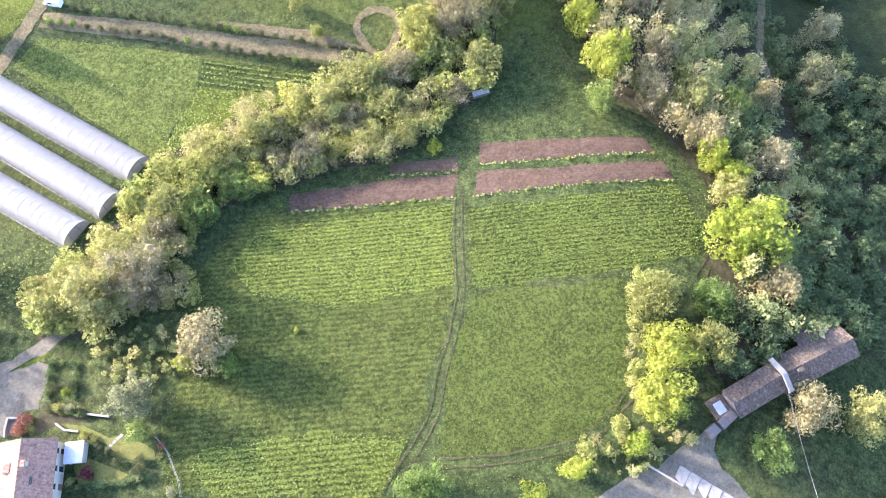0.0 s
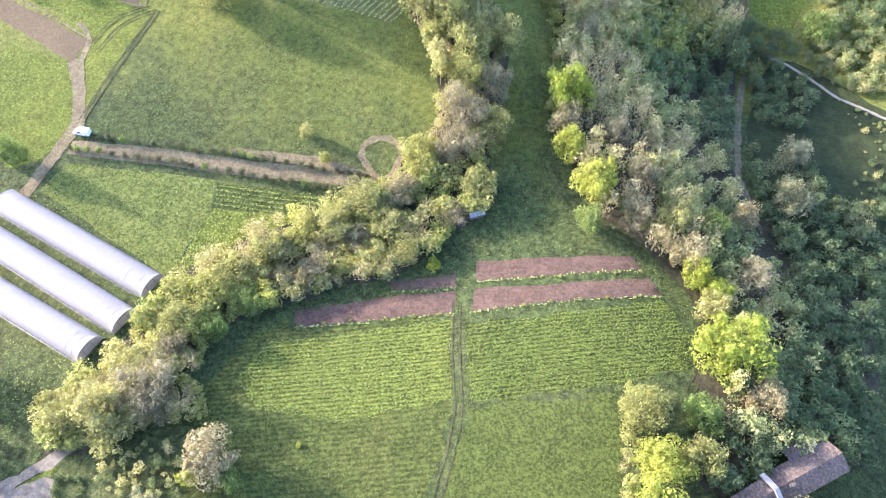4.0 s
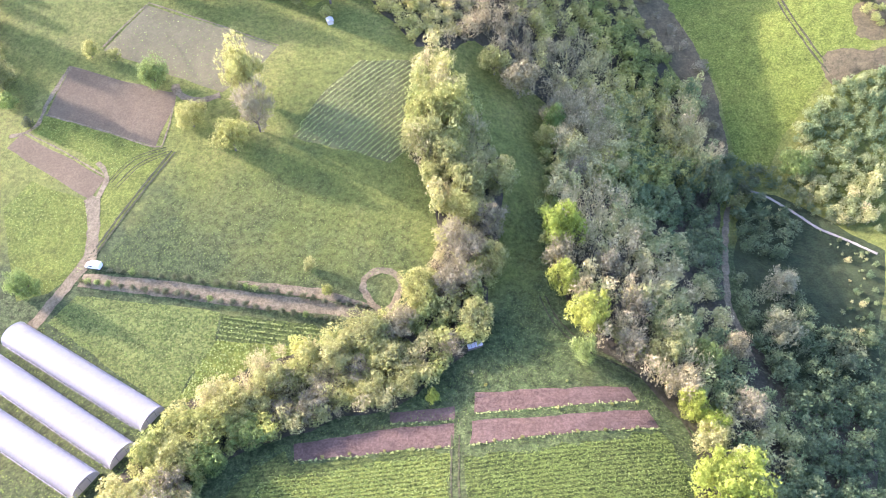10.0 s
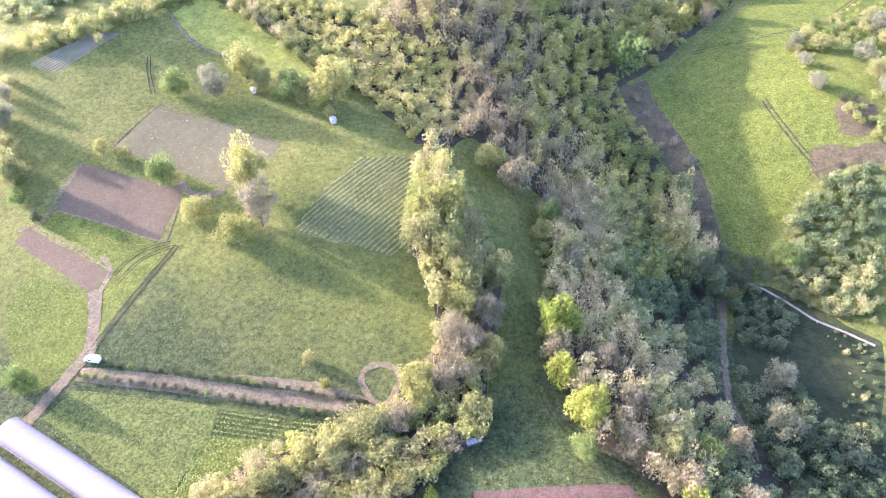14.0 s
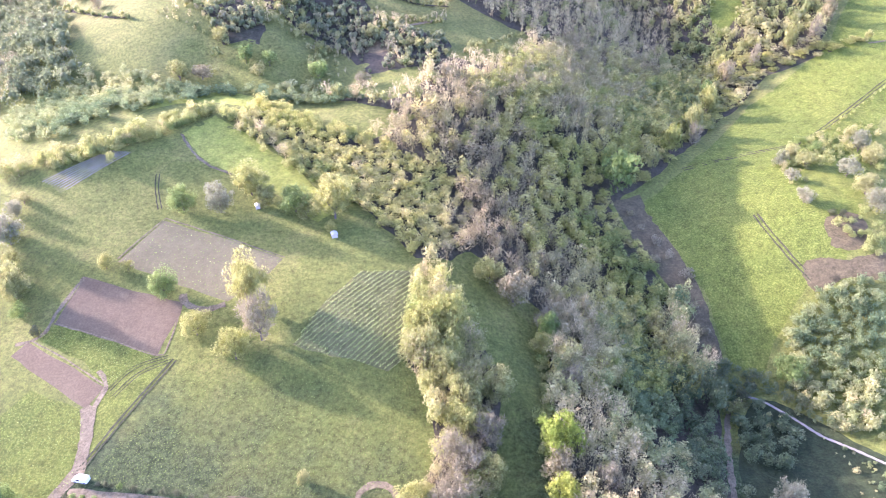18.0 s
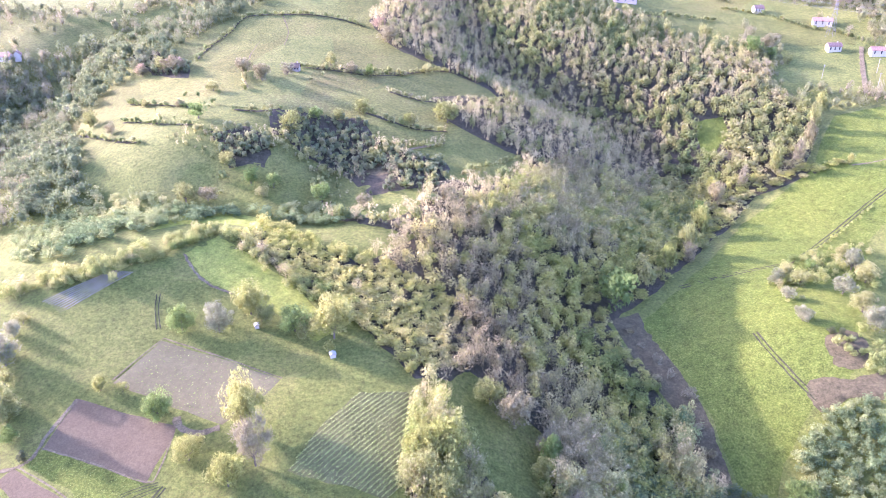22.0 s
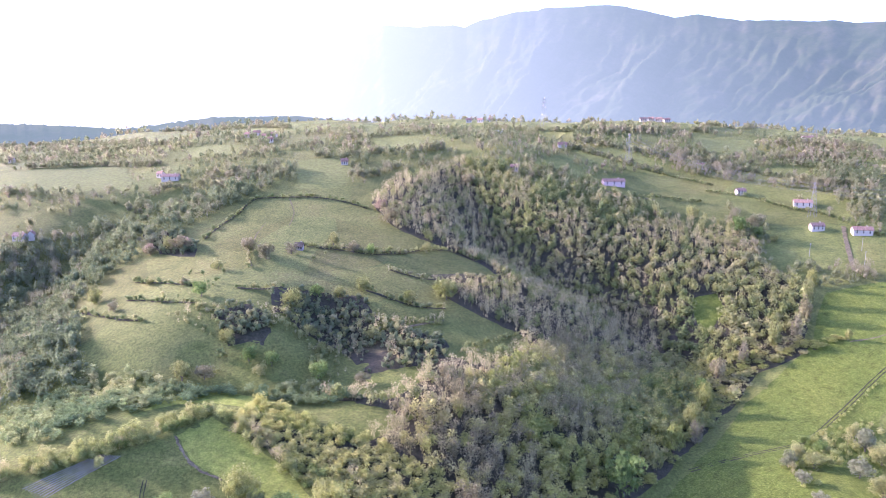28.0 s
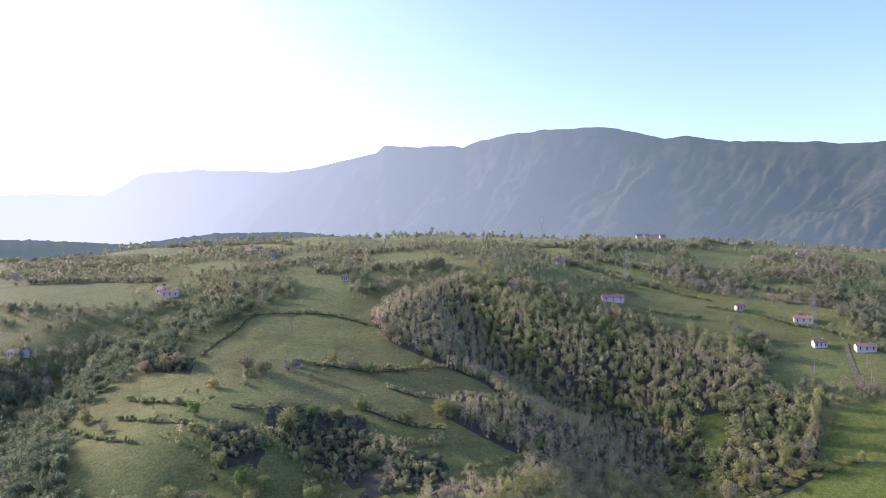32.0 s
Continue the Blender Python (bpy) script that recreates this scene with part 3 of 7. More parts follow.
def scatter(rng, poly, gap, holes=(), near=()):
    """Points at random in an outline, none closer than about the gap."""
    p = np.array(poly)
    lo, hi = p.min(0), p.max(0)
    mid, half = (lo + hi) / 2, np.hypot(*(hi - lo)) / 2 + gap
    gx, gy = np.meshgrid(np.arange(-half, half, gap), np.arange(-half, half, gap))
    gx = gx + rng.uniform(-0.6, 0.6, gx.shape) * gap
    gy = gy + rng.uniform(-0.6, 0.6, gy.shape) * gap
    x, y = (mid[0] + gx * 0.87 - gy * 0.5).ravel(), (mid[1] + gx * 0.5 + gy * 0.87).ravel()
    ok = inside(poly, x, y)
    for h in holes:
        ok &= ~inside(h, x, y)
    for nx, ny, r in near:
        ok &= (x - nx) ** 2 + (y - ny) ** 2 > r * r
    return np.stack([x[ok], y[ok]], 1)


# ---------------------------------------------------------------- ground
def spaced(*runs):
    return np.concatenate([np.arange(a, b, s) for a, b, s in runs])


GX = spaced((-4800, -1200, 300), (-1200, -420, 40), (-420, -170, 10), (-170, 190, 3), (190, 440, 10), (440, 1200, 40), (1200, 4801, 300))
GY = spaced((-4800, -600, 300), (-600, -90, 30), (-90, -20, 8), (-20, 330, 3), (330, 640, 6), (640, 1300, 15), (1300, 2400, 60), (2400, 4801, 300))
gx, gy = np.meshgrid(GX, GY)
k = np.arange(len(GX) * len(GY)).reshape(len(GY), len(GX))
quads = np.stack([k[:-1, :-1], k[:-1, 1:], k[1:, 1:], k[1:, :-1]], -1).reshape(-1, 4)
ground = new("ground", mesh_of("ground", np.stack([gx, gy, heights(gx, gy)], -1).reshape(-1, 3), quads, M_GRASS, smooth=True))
nodes, links = M_GRASS.node_tree.nodes, M_GRASS.node_tree.links
old = nodes["Principled BSDF"].inputs["Base Color"].links[0].from_socket
spot = nodes.new("ShaderNodeNewGeometry").outputs["Position"]
cut_y = nodes.new("ShaderNodeSeparateXYZ")
links.new(spot, cut_y.inputs[0])
wob = noise_node(nodes, links, 0.012, 5, 0.65, spot)
add = nodes.new("ShaderNodeMath")
add.operation = "MULTIPLY_ADD"
add.inputs[1].default_value = 260.0
links.new(wob.outputs["Fac"], add.inputs[0])
links.new(cut_y.outputs["Y"], add.inputs[2])
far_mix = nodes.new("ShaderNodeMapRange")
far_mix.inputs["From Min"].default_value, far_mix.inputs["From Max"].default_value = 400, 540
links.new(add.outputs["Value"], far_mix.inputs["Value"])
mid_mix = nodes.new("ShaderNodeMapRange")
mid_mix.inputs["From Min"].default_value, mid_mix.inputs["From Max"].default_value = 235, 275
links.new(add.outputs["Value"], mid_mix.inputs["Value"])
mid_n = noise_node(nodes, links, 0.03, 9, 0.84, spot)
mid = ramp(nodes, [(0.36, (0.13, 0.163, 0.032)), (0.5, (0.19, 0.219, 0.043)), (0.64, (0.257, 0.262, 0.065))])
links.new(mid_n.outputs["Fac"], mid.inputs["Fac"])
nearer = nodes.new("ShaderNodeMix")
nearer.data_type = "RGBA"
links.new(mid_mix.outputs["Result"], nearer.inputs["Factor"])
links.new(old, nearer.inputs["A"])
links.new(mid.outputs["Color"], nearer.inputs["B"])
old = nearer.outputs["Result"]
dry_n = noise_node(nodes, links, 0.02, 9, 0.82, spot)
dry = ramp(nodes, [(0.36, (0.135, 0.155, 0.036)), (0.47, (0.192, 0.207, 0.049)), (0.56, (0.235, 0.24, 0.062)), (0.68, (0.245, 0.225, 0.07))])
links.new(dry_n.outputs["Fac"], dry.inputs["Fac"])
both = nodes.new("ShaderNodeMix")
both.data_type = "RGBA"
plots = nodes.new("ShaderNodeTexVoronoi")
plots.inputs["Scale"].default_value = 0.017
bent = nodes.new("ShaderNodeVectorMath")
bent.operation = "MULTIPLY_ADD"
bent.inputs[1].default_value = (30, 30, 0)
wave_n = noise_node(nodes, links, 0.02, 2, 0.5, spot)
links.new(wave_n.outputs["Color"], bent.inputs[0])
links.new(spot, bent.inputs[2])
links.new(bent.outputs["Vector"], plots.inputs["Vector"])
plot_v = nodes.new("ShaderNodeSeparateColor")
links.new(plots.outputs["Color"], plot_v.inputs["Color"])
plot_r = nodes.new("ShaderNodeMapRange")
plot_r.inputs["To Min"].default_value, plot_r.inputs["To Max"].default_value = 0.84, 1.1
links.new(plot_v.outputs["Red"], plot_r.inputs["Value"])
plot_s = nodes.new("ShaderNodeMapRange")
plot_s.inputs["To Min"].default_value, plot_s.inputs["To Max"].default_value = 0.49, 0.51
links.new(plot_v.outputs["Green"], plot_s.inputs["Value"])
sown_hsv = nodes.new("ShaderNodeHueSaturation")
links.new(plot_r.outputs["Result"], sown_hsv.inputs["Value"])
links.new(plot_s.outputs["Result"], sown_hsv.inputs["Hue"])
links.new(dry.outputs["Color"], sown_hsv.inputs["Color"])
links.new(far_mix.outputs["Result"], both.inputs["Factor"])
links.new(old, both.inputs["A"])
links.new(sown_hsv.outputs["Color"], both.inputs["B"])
tuft = noise_node(nodes, links, 0.7, 9, 0.88, spot)
tuft_v = nodes.new("ShaderNodeMapRange")
tuft_v.inputs["From Min"].default_value, tuft_v.inputs["From Max"].default_value = 0.38, 0.62
tuft_v.inputs["To Min"].default_value, tuft_v.inputs["To Max"].default_value = 0.4, 1.2
links.new(tuft.outputs["Fac"], tuft_v.inputs["Value"])
grassy = nodes.new("ShaderNodeHueSaturation")
links.new(tuft_v.outputs["Result"], grassy.inputs["Value"])
links.new(both.outputs["Result"], grassy.inputs["Color"])
links.new(grassy.outputs["Color"], nodes["Principled BSDF"].inputs["Base Color"])
tagged(ground, "green grassy hill country with meadows and pastures", "ground", kind="structure")


def cover(name, poly, material, label, category="field", **more):
    return tagged(drape(name, poly, material, **more), label, category, kind="structure")


# crop fields of the near terrace
FIELD_A = [(-38.3, 61.1), (1.9, 66.6), (2.1, 47.2), (-9.4, 44.9), (-20.5, 42.1), (-37.5, 45.1), (-43.5, 51.7)]
FIELD_B = [(-43.3, 15.0), (-22.7, 18.4), (-6.0, 17.1), (-9.2, 9.8), (-10.3, 7.0), (-39.1, 7.0), (-44.2, 11.6)]
FIELD_C = [(5.2, 64.5), (25.6, 66.6), (49.6, 70.4), (54.5, 61.1), (51.7, 53.6), (35.5, 49.7), (6.1, 46.2)]
FIELD_D = [(5.4, 45.0), (36.3, 47.6), (35.9, 39.9), (34.1, 30.9), (34.4, 24.6), (25.8, 17.5), (11.6, 14.8), (-1.4, 13.8), (1.7, 31.3)]
LEY = [(-36.0, 67.0), (-33.0, 64.5), (0.0, 67.0), (1.6, 47.0), (0.6, 37.0), (-1.8, 29.0), (-3.6, 21.5), (-8.0, 13.0), (-11.5, 7.0), (-48.5, 7.0), (-51.0, 16.0), (-49.0, 28.0), (-51.0, 40.0), (-49.0, 52.0), (-43.5, 61.0)]
cover("grass_ley", LEY, M_SWARD, "streaky green grass ley round the crop fields", step=3, ragged=1.2, lift=0.035)
for poly in (FIELD_A, FIELD_B, FIELD_C, FIELD_D):
    cover("crop_field", poly, M_CROP_LOW if poly is FIELD_D else M_CROP_FULL if poly is FIELD_C else M_CROP, "green leafy crop field sown in rows on dark earth", step=2, ragged=0.9)
for poly in ([(-33.4, 69.4), (-11.6, 72.9), (3.4, 73.6), (2.6, 67.7), (-10.2, 67.1), (-32.5, 65.0)], [(-11.8, 77.0), (3.2, 77.8), (3.4, 74.6), (-11.7, 74.3)],
             [(8.2, 81.2), (26.8, 81.5), (44.4, 82.4), (46.4, 78.5), (26.4, 76.8), (7.9, 75.8)], [(7.2, 73.8), (26.2, 74.5), (48.0, 76.3), (49.8, 71.6), (25.9, 69.7), (6.7, 68.0)]):
    cover("soil_plot", poly, M_SOIL, "bare reddish ploughed plot with faint furrows", step=2.5, ragged=0.25)
# fields beyond the hedge
VEG_A = [(-100.7, 102.1), (-95.4, 110.1), (-77.5, 108.3), (-56.8, 105.3), (-57.0, 97.2), (-61.2, 86.1), (-62.3, 80.8), (-65.0, 78.6), (-83.7, 91.2)]
VEG_B = [(-56.5, 105.2), (-28.2, 101.3), (-32.8, 96.6), (-44.2, 96.5), (-56.5, 97.4)]
cover("crop_field", VEG_A, M_WEEDS, "green weedy crop field beside the polytunnels", step=4)
WEEDY = [(-56.7, 97.2), (-44.2, 96.3), (-32.5, 96.4), (-26.0, 100.6), (-20.3, 102.1), (-25.8, 98.4), (-36.8, 93.7), (-47.4, 89.6), (-58.0, 80.6), (-62.5, 80.5), (-60.9, 86.1)]
cover("weedy_strip", WEEDY, M_LUSH, "bright weedy grass strip beside the hedge", step=3)
cover("crop_field", VEG_B, M_CROP_LOW, "vegetable field in green rows", step=3)
cover("soil_bed", [(-95.4, 116.7), (-77.3, 115.1), (-56.3, 112.4), (-35.4, 109.5), (-19.0, 106.6), (-16.4, 105.3), (-20.4, 103.9), (-35.0, 105.3), (-55.6, 107.5), (-77.9, 110.4), (-96.3, 112.7)], M_DIRT, "bare pale brown bed between rows of young shrubs", step=2.5, ragged=0.25)
cover("soil_bed", [(-54.8, 114.6), (-44.6, 114.0), (-32.6, 112.4), (-20.6, 108.5), (-16.4, 106.6), (-20.5, 106.8), (-32.4, 109.6), (-45.9, 111.8)], M_DIRT, "bare pale brown headland path beside the shrubs", step=2.5, ragged=0.25)
cover("brown_plot", [(-116.8, 187.7), (-81.5, 177.0), (-81.2, 172.0), (-84.4, 157.5), (-120.1, 170.2)], M_SOIL_BROWN, "freshly tilled brown field", step=4, ragged=0.3)
cover("brown_plot", [(-126.0, 163.4), (-96.9, 147.2), (-100.0, 140.2), (-129.3, 158.4)], M_SOIL_BROWN, "freshly tilled brown field strip", step=4, ragged=0.3)
cover("grey_plot", [(-97.0, 211.7), (-73.5, 204.4), (-52.1, 194.9), (-55.3, 188.7), (-67.0, 177.1), (-84.1, 183.9), (-107.4, 194.0)], M_SOIL_GREY, "harrowed grey-brown field with dry stubble", step=4, ragged=0.3)
ROWS_FIELD = [(-25.3, 189.0), (-9.1, 190.8), (-6.8, 157.0), (-14.1, 149.7), (-43.5, 159.1), (-38.2, 171.7)]
cover("row_field", ROWS_FIELD, M_STRIPES, "field with pale green crop rows on dry earth", step=4)
cover("grey_plot", [(-146.6, 230.3), (-123.0, 242.8), (-115.3, 244.3), (-136.8, 222.9)], M_HAY, "strip field of pale rows on the ridge", step=4, ragged=0.3)
cover("bright_meadow", [(-100.6, 255.4), (-91.8, 269.8), (-74.9, 257.2), (-55.3, 242.1), (-35.8, 219.1), (-43.2, 212.6), (-57.1, 225.2), (-78.6, 236.3), (-91.5, 243.5)], M_SUN_TONED, "bright green ridge meadow with sunlight painted into its colour", step=5)
cover("bright_meadow", [(-123.9, 137.1), (-117.9, 146.2), (-100.5, 139.3), (-95.8, 127.9), (-96.1, 118.1), (-103.4, 110.4), (-111.4, 108.9)], M_LUSH, "bright green meadow beside the lane", step=5)
cover("bright_meadow", [(86.8, 259.2), (104.3, 276.8), (129.8, 304.6), (162.9, 346.1), (202.4, 374.5), (217.0, 384.0), (232.5, 410.0), (250.0, 433.5), (288.0, 440.5), (330.0, 436.0), (300.0, 392.0), (262.0, 352.0), (217.1, 319.2), (152.2, 212.1), (139.9, 210.1), (120.4, 188.8), (113.3, 177.0), (102.8, 180.8), (102.7, 209.3), (93.9, 241.2)], M_LUSH, "sunlit green valley meadow", step=6)
for poly in ([(-94.2, 122.5), (-87.6, 136.5), (-77.8, 156.0), (-84.0, 156.6), (-95.0, 147.5), (-96.4, 140.0), (-94.6, 131.0)], [(-125.4, 165.4), (-106.2, 155.6), (-95.9, 147.5), (-85.5, 154.9), (-84.3, 156.9), (-119.8, 169.4)]):
    cover("bright_meadow", poly, M_LUSH, "lush green grass between the plots", "meadow", step=3, lift=0.06)
cover("dry_patch", [(74.5, 260.8), (87.9, 266.7), (94.8, 241.9), (101.3, 212.3), (101.4, 183.3), (92.3, 180.3), (91.6, 210.5), (81.7, 236.2)], M_DRY, "brown brushy stream bank", step=5)


def lane(name, line, width, material, label, **more):
    return tagged(ribbon(name, line, width, material, **more), label, "track", kind="structure")


TRACK = [(3.4, 70.5), (3.1, 60.8), (3.2, 51.5), (3.4, 45.3), (2.0, 37.0), (-0.2, 29.1), (-1.8, 21.2), (-5.4, 14.6), (-8.3, 10.3), (-9.7, 7.0)]
BRANCH = [(-4.9, 12.5), (4.6, 12.9), (13.6, 13.8), (24.7, 16.3), (30.3, 20.7), (34.2, 24.8)]
EDGE = [(26.6, 108.5), (29.4, 100.8), (35.4, 94.0), (46.4, 87.4), (53.5, 80.3), (57.7, 68.4), (55.9, 56.5), (50.7, 47.9)]
for line in (TRACK, BRANCH, EDGE):
    for s in (-0.8, 0.8):
        lane("wheel_rut", line, 0.42, M_RUT, "worn wheel rut through the grass", shift=s, ragged=0.12)
LANE_W = [(-105.1, 99.8), (-101.4, 107.8), (-98.0, 115.3), (-95.5, 121.5), (-96.2, 129.4), (-98.5, 137.7), (-100.3, 140.4)]
lane("farm_lane", LANE_W, 3.2, M_DIRT, "pale dirt farm lane")
lane("farm_lane", [(-93.7, 119.6), (-95.4, 131.3), (-97.3, 140.1), (-96.3, 147.1), (-100.3, 152.5)], 1.3, M_DIRT, "pale dirt farm lane between the plots")
lane("farm_lane", [(-129.6, 162.5), (-122.7, 165.3), (-120.8, 174.7), (-116.8, 187.7)], 1.3, M_DIRT, "pale dirt farm lane between the plots")
for s in (-0.6, 0.6):
    lane("wheel_rut", [(-95.3, 120.0), (-88.3, 136.3), (-78.5, 155.6)], 0.6, M_RUT, "worn wheel rut through the grass", shift=s, ragged=0.12)
lane("farm_lane", [(-15.8, 105.3), (-18.2, 108.0), (-20.3, 111.6), (-20.1, 114.6), (-18.0, 116.4), (-14.7, 116.9), (-11.8, 115.5), (-10.4, 112.8), (-11.0, 110.0), (-12.6, 106.7), (-14.0, 105.2)], 1.7, M_DIRT, "dirt turning loop", step=1.0)
lane("farm_lane", [(-101.0, 255.0), (-95.5, 246.9), (-88.3, 240.0), (-77.8, 235.5)], 1.0, M_DIRT, "dirt path across the ridge meadow")
lane("white_path", [(104.5, 168.6), (109.6, 165.9), (116.4, 158.7), (122.1, 150.9), (128.3, 145.3), (134.9, 138.3)], 0.95, M_WHITE_GRAVEL, "pale gravel path through the shaded meadow", lift=0.16, ragged=0.1, step=0.8)
cover("gravel_yard", [(-92.0, 27.0), (-85.9, 28.7), (-80.9, 30.2), (-76.9, 31.4), (-74.6, 31.0), (-74.3, 27.1), (-74.5, 22.8), (-76.0, 22.2), (-77.8, 21.8), (-79.1, 17.5), (-90.0, 17.2)], M_GRAVEL, "pale gravel yard by the house", "yard", step=2, ragged=0.35)
lane("farm_lane", [(-92.0, 27.6), (-85.9, 29.6), (-80.9, 32.0), (-77.5, 34.2), (-73.5, 37.2), (-70.0, 41.5), (-66.4, 45.8)], 2.6, M_GRAVEL, "pale gravel lane past the house", ragged=0.4)
cover("yard_verge", [(-82.9, 29.6), (-79.4, 31.5), (-75.8, 33.8), (-74.8, 32.6), (-78.0, 31.0)], M_LUSH, "narrow grass verge between the lane and the yard", "verge", step=1.5, ragged=0.2, lift=0.11)
cover("paved_yard", [(25.9, 6.3), (31.3, 9.8), (37.6, 11.8), (41.6, 15.0), (45.2, 17.2), (48.2, 19.0), (49.4, 17.0), (47.8, 15.3), (49.2, 12.0), (50.9, 9.9), (53.8, 6.3), (50.0, 1.0), (30.0, 1.0)], M_GRAVEL, "dusty pale yard of gravel and concrete by the barn", "yard", step=2, ragged=0.4)

# ---------------------------------------------------------------- trees of their own
RNG = np.random.default_rng(5)
CROWNS = {}
for sp in SPECIES:
    for j in range(4):
        tw, big = sp == "bare", j > 1
        v, q, t = crown(RNG, 2200 if big else 640, (0.056 if big else 0.1) * (1.2 if tw else 1.0), 34 if big else 18, 1.0, tw, 0.5 if tw else 0.72, hearts=18 if big else 7)
        CROWNS[sp, j] = mesh_of("crown", v, [q, t], M_LEAF[sp])
TRUNK = trunk_bm(np.random.default_rng(3), 0.9)
TRUNK_ME = bpy.data.meshes.new("trunk")
TRUNK.to_mesh(TRUNK_ME)
TRUNK.free()
TRUNK_ME.materials.append(M_BARK)
WORDS = {"spring": "bright yellow-green tree in fresh spring leaf", "green": "full green leafy tree", "olive": "olive-green budding tree", "golden": "yellow-olive tree in young leaf",
         "tan": "tan-brown budding tree with a dense crown", "bare": "grey-brown twiggy tree still mostly bare", "grey": "pale grey-green tree with soft foliage",
         "red": "rust-red leafed shrub", "rust": "pale russet tree in young leaf", "maroon": "round dark maroon shrub", "dark": "small dark green shrub"}


def tree(x, y, diam, sp, lift=1.0, where="in the hedgerow", group="hedgerow trees"):
    """One tree: a trunk with limbs and a crown, foot on the ground."""
    r = diam / 2
    base = new("tree" if diam > 3.5 else "bush")
    base.matrix_world = Matrix.LocRotScale((x, y, height(x, y) - 0.1), Euler((0, 0, random.uniform(0, 6.28))), (r * random.uniform(0.85, 1.12), r * random.uniform(0.85, 1.12), r * random.uniform(1.0, 1.22) * lift))
    for nm, me in (("trunk", TRUNK_ME), ("crown", CROWNS[sp, random.randrange(2) + (2 if diam > 7 and y < 260 else 0)])):
        o = new(nm, me)
        o.parent = base
        if nm == "crown":
            o.location.z = -0.04
    return tagged(base, WORDS[sp] + " " + where, "tree" if diam > 3.5 else "bush", group)


LONE = [(-43.6, 33.6, 10.8, "tan"), (-48.0, 30.5, 4.7, "spring"), (-39.5, 30.3, 6.2, "green"), (-55.0, 23.2, 10.4, "grey"), (40.6, 32.3, 11.6, "spring"), (38.3, 23.2, 13.0, "spring"), (33.9, 15.6, 6.2, "spring"), (22.8, 11.3, 6.9, "spring"), (16.2, 6.8, 6.6, "spring"), (57.7, 14.7, 7.8, "green"), (66.3, 21.8, 10.6, "tan"), (76.3, 20.9, 10.9, "olive"), (40.0, 42.9, 11.8, "olive"), (51.3, 42.2, 10.7, "green"), (48.9, 34.0, 9.9, "olive"), (58.9, 55.9, 16.0, "spring"), (64.2, 46.0, 10.5, "tan"), (-2.1, 80.1, 4.1, "spring"), (-67.5, 43.0, 12.0, "olive"), (-59.3, 48.6, 13.3, "bare"), (60.4, 67.9, 9.5, "olive"), (-3.6, 8.3, 10.5, "green"), (-80.4, 46.4, 6.6, "olive")]
HEDGE_L = [(-5.8, 110.4, 10.1, "golden"), (1.3, 109.2, 10.0, "bare"), (8.8, 100.0, 10.0, "olive"), (2.6, 93.1, 8.2, "bare"), (-10.4, 99.2, 9.8, "tan"), (-19.3, 96.8, 12.6, "olive"), (-12.3, 90.8, 10.9, "olive"), (-25.7, 89.3, 12.3, "olive"), (-20.3, 87.0, 9.5, "bare"), (-33.6, 86.8, 10.9, "golden"), (-27.7, 80.6, 10.6, "bare"), (-39.7, 83.3, 12.1, "olive"), (-44.2, 77.5, 10.5, "olive"), (-36.4, 76.5, 9.1, "bare"), (-49.7, 77.0, 11.8, "golden"), (-52.8, 71.0, 11.5, "golden"), (-43.1, 70.4, 8.9, "green"), (-31.4, 76.9, 7.8, "tan"), (-22.5, 79.8, 7.9, "golden"), (-15.3, 82.2, 9.3, "olive"), (-8.1, 83.4, 9.3, "olive")]
HEDGE_L2 = [(-56.4, 64.1, 9.9, "olive"), (-50.3, 63.1, 8.6, "green"), (-57.1, 57.3, 9.6, "bare"), (-62.4, 51.9, 10.5, "olive"), (-58.0, 44.5, 10.1, "bare"), (-74.5, 42.6, 10.1, "olive"), (-3.2, 151.3, 14.1, "olive"), (3.0, 161.8, 14.6, "golden"), (7.4, 138.7, 12.3, "olive"), (16.8, 142.7, 10.9, "olive"), (5.8, 130.5, 10.5, "golden"), (13.2, 127.5, 10.5, "bare"), (1.4, 145.3, 12.4, "golden"), (8.6, 118.8, 10.2, "bare"), (14.3, 116.2, 8.7, "olive"), (2.8, 122.1, 10.3, "bare"), (-4.8, 161.6, 12.8, "golden"), (4.9, 112.3, 10.1, "bare"), (-5.1, 105.4, 8.5, "golden")]
EDGE_R = [(32.1, 111.2, 8.7, "spring"), (36.8, 99.2, 12.9, "spring"), (48.1, 102.1, 11.4, "bare"), (32.6, 126.9, 13.7, "spring"), (32.0, 118.8, 10.4, "tan"), (40.0, 153.5, 10.0, "bare"), (35.8, 173.3, 10.4, "green"), (34.7, 90.0, 8.1, "green"), (45.5, 90.2, 9.5, "bare"), (53.7, 89.4, 9.5, "olive"), (55.8, 80.9, 10.6, "tan"), (65.4, 91.6, 8.3, "green"), (74.8, 95.1, 8.5, "tan"), (60.7, 71.5, 7.6, "spring"), (70.9, 75.0, 10.5, "bare"), (57.7, 75.7, 7.7, "spring"), (98.8, 123.1, 11.4, "grey"), (90.1, 103.5, 13.6, "grey"), (44.5, 115.3, 10.4, "bare")]
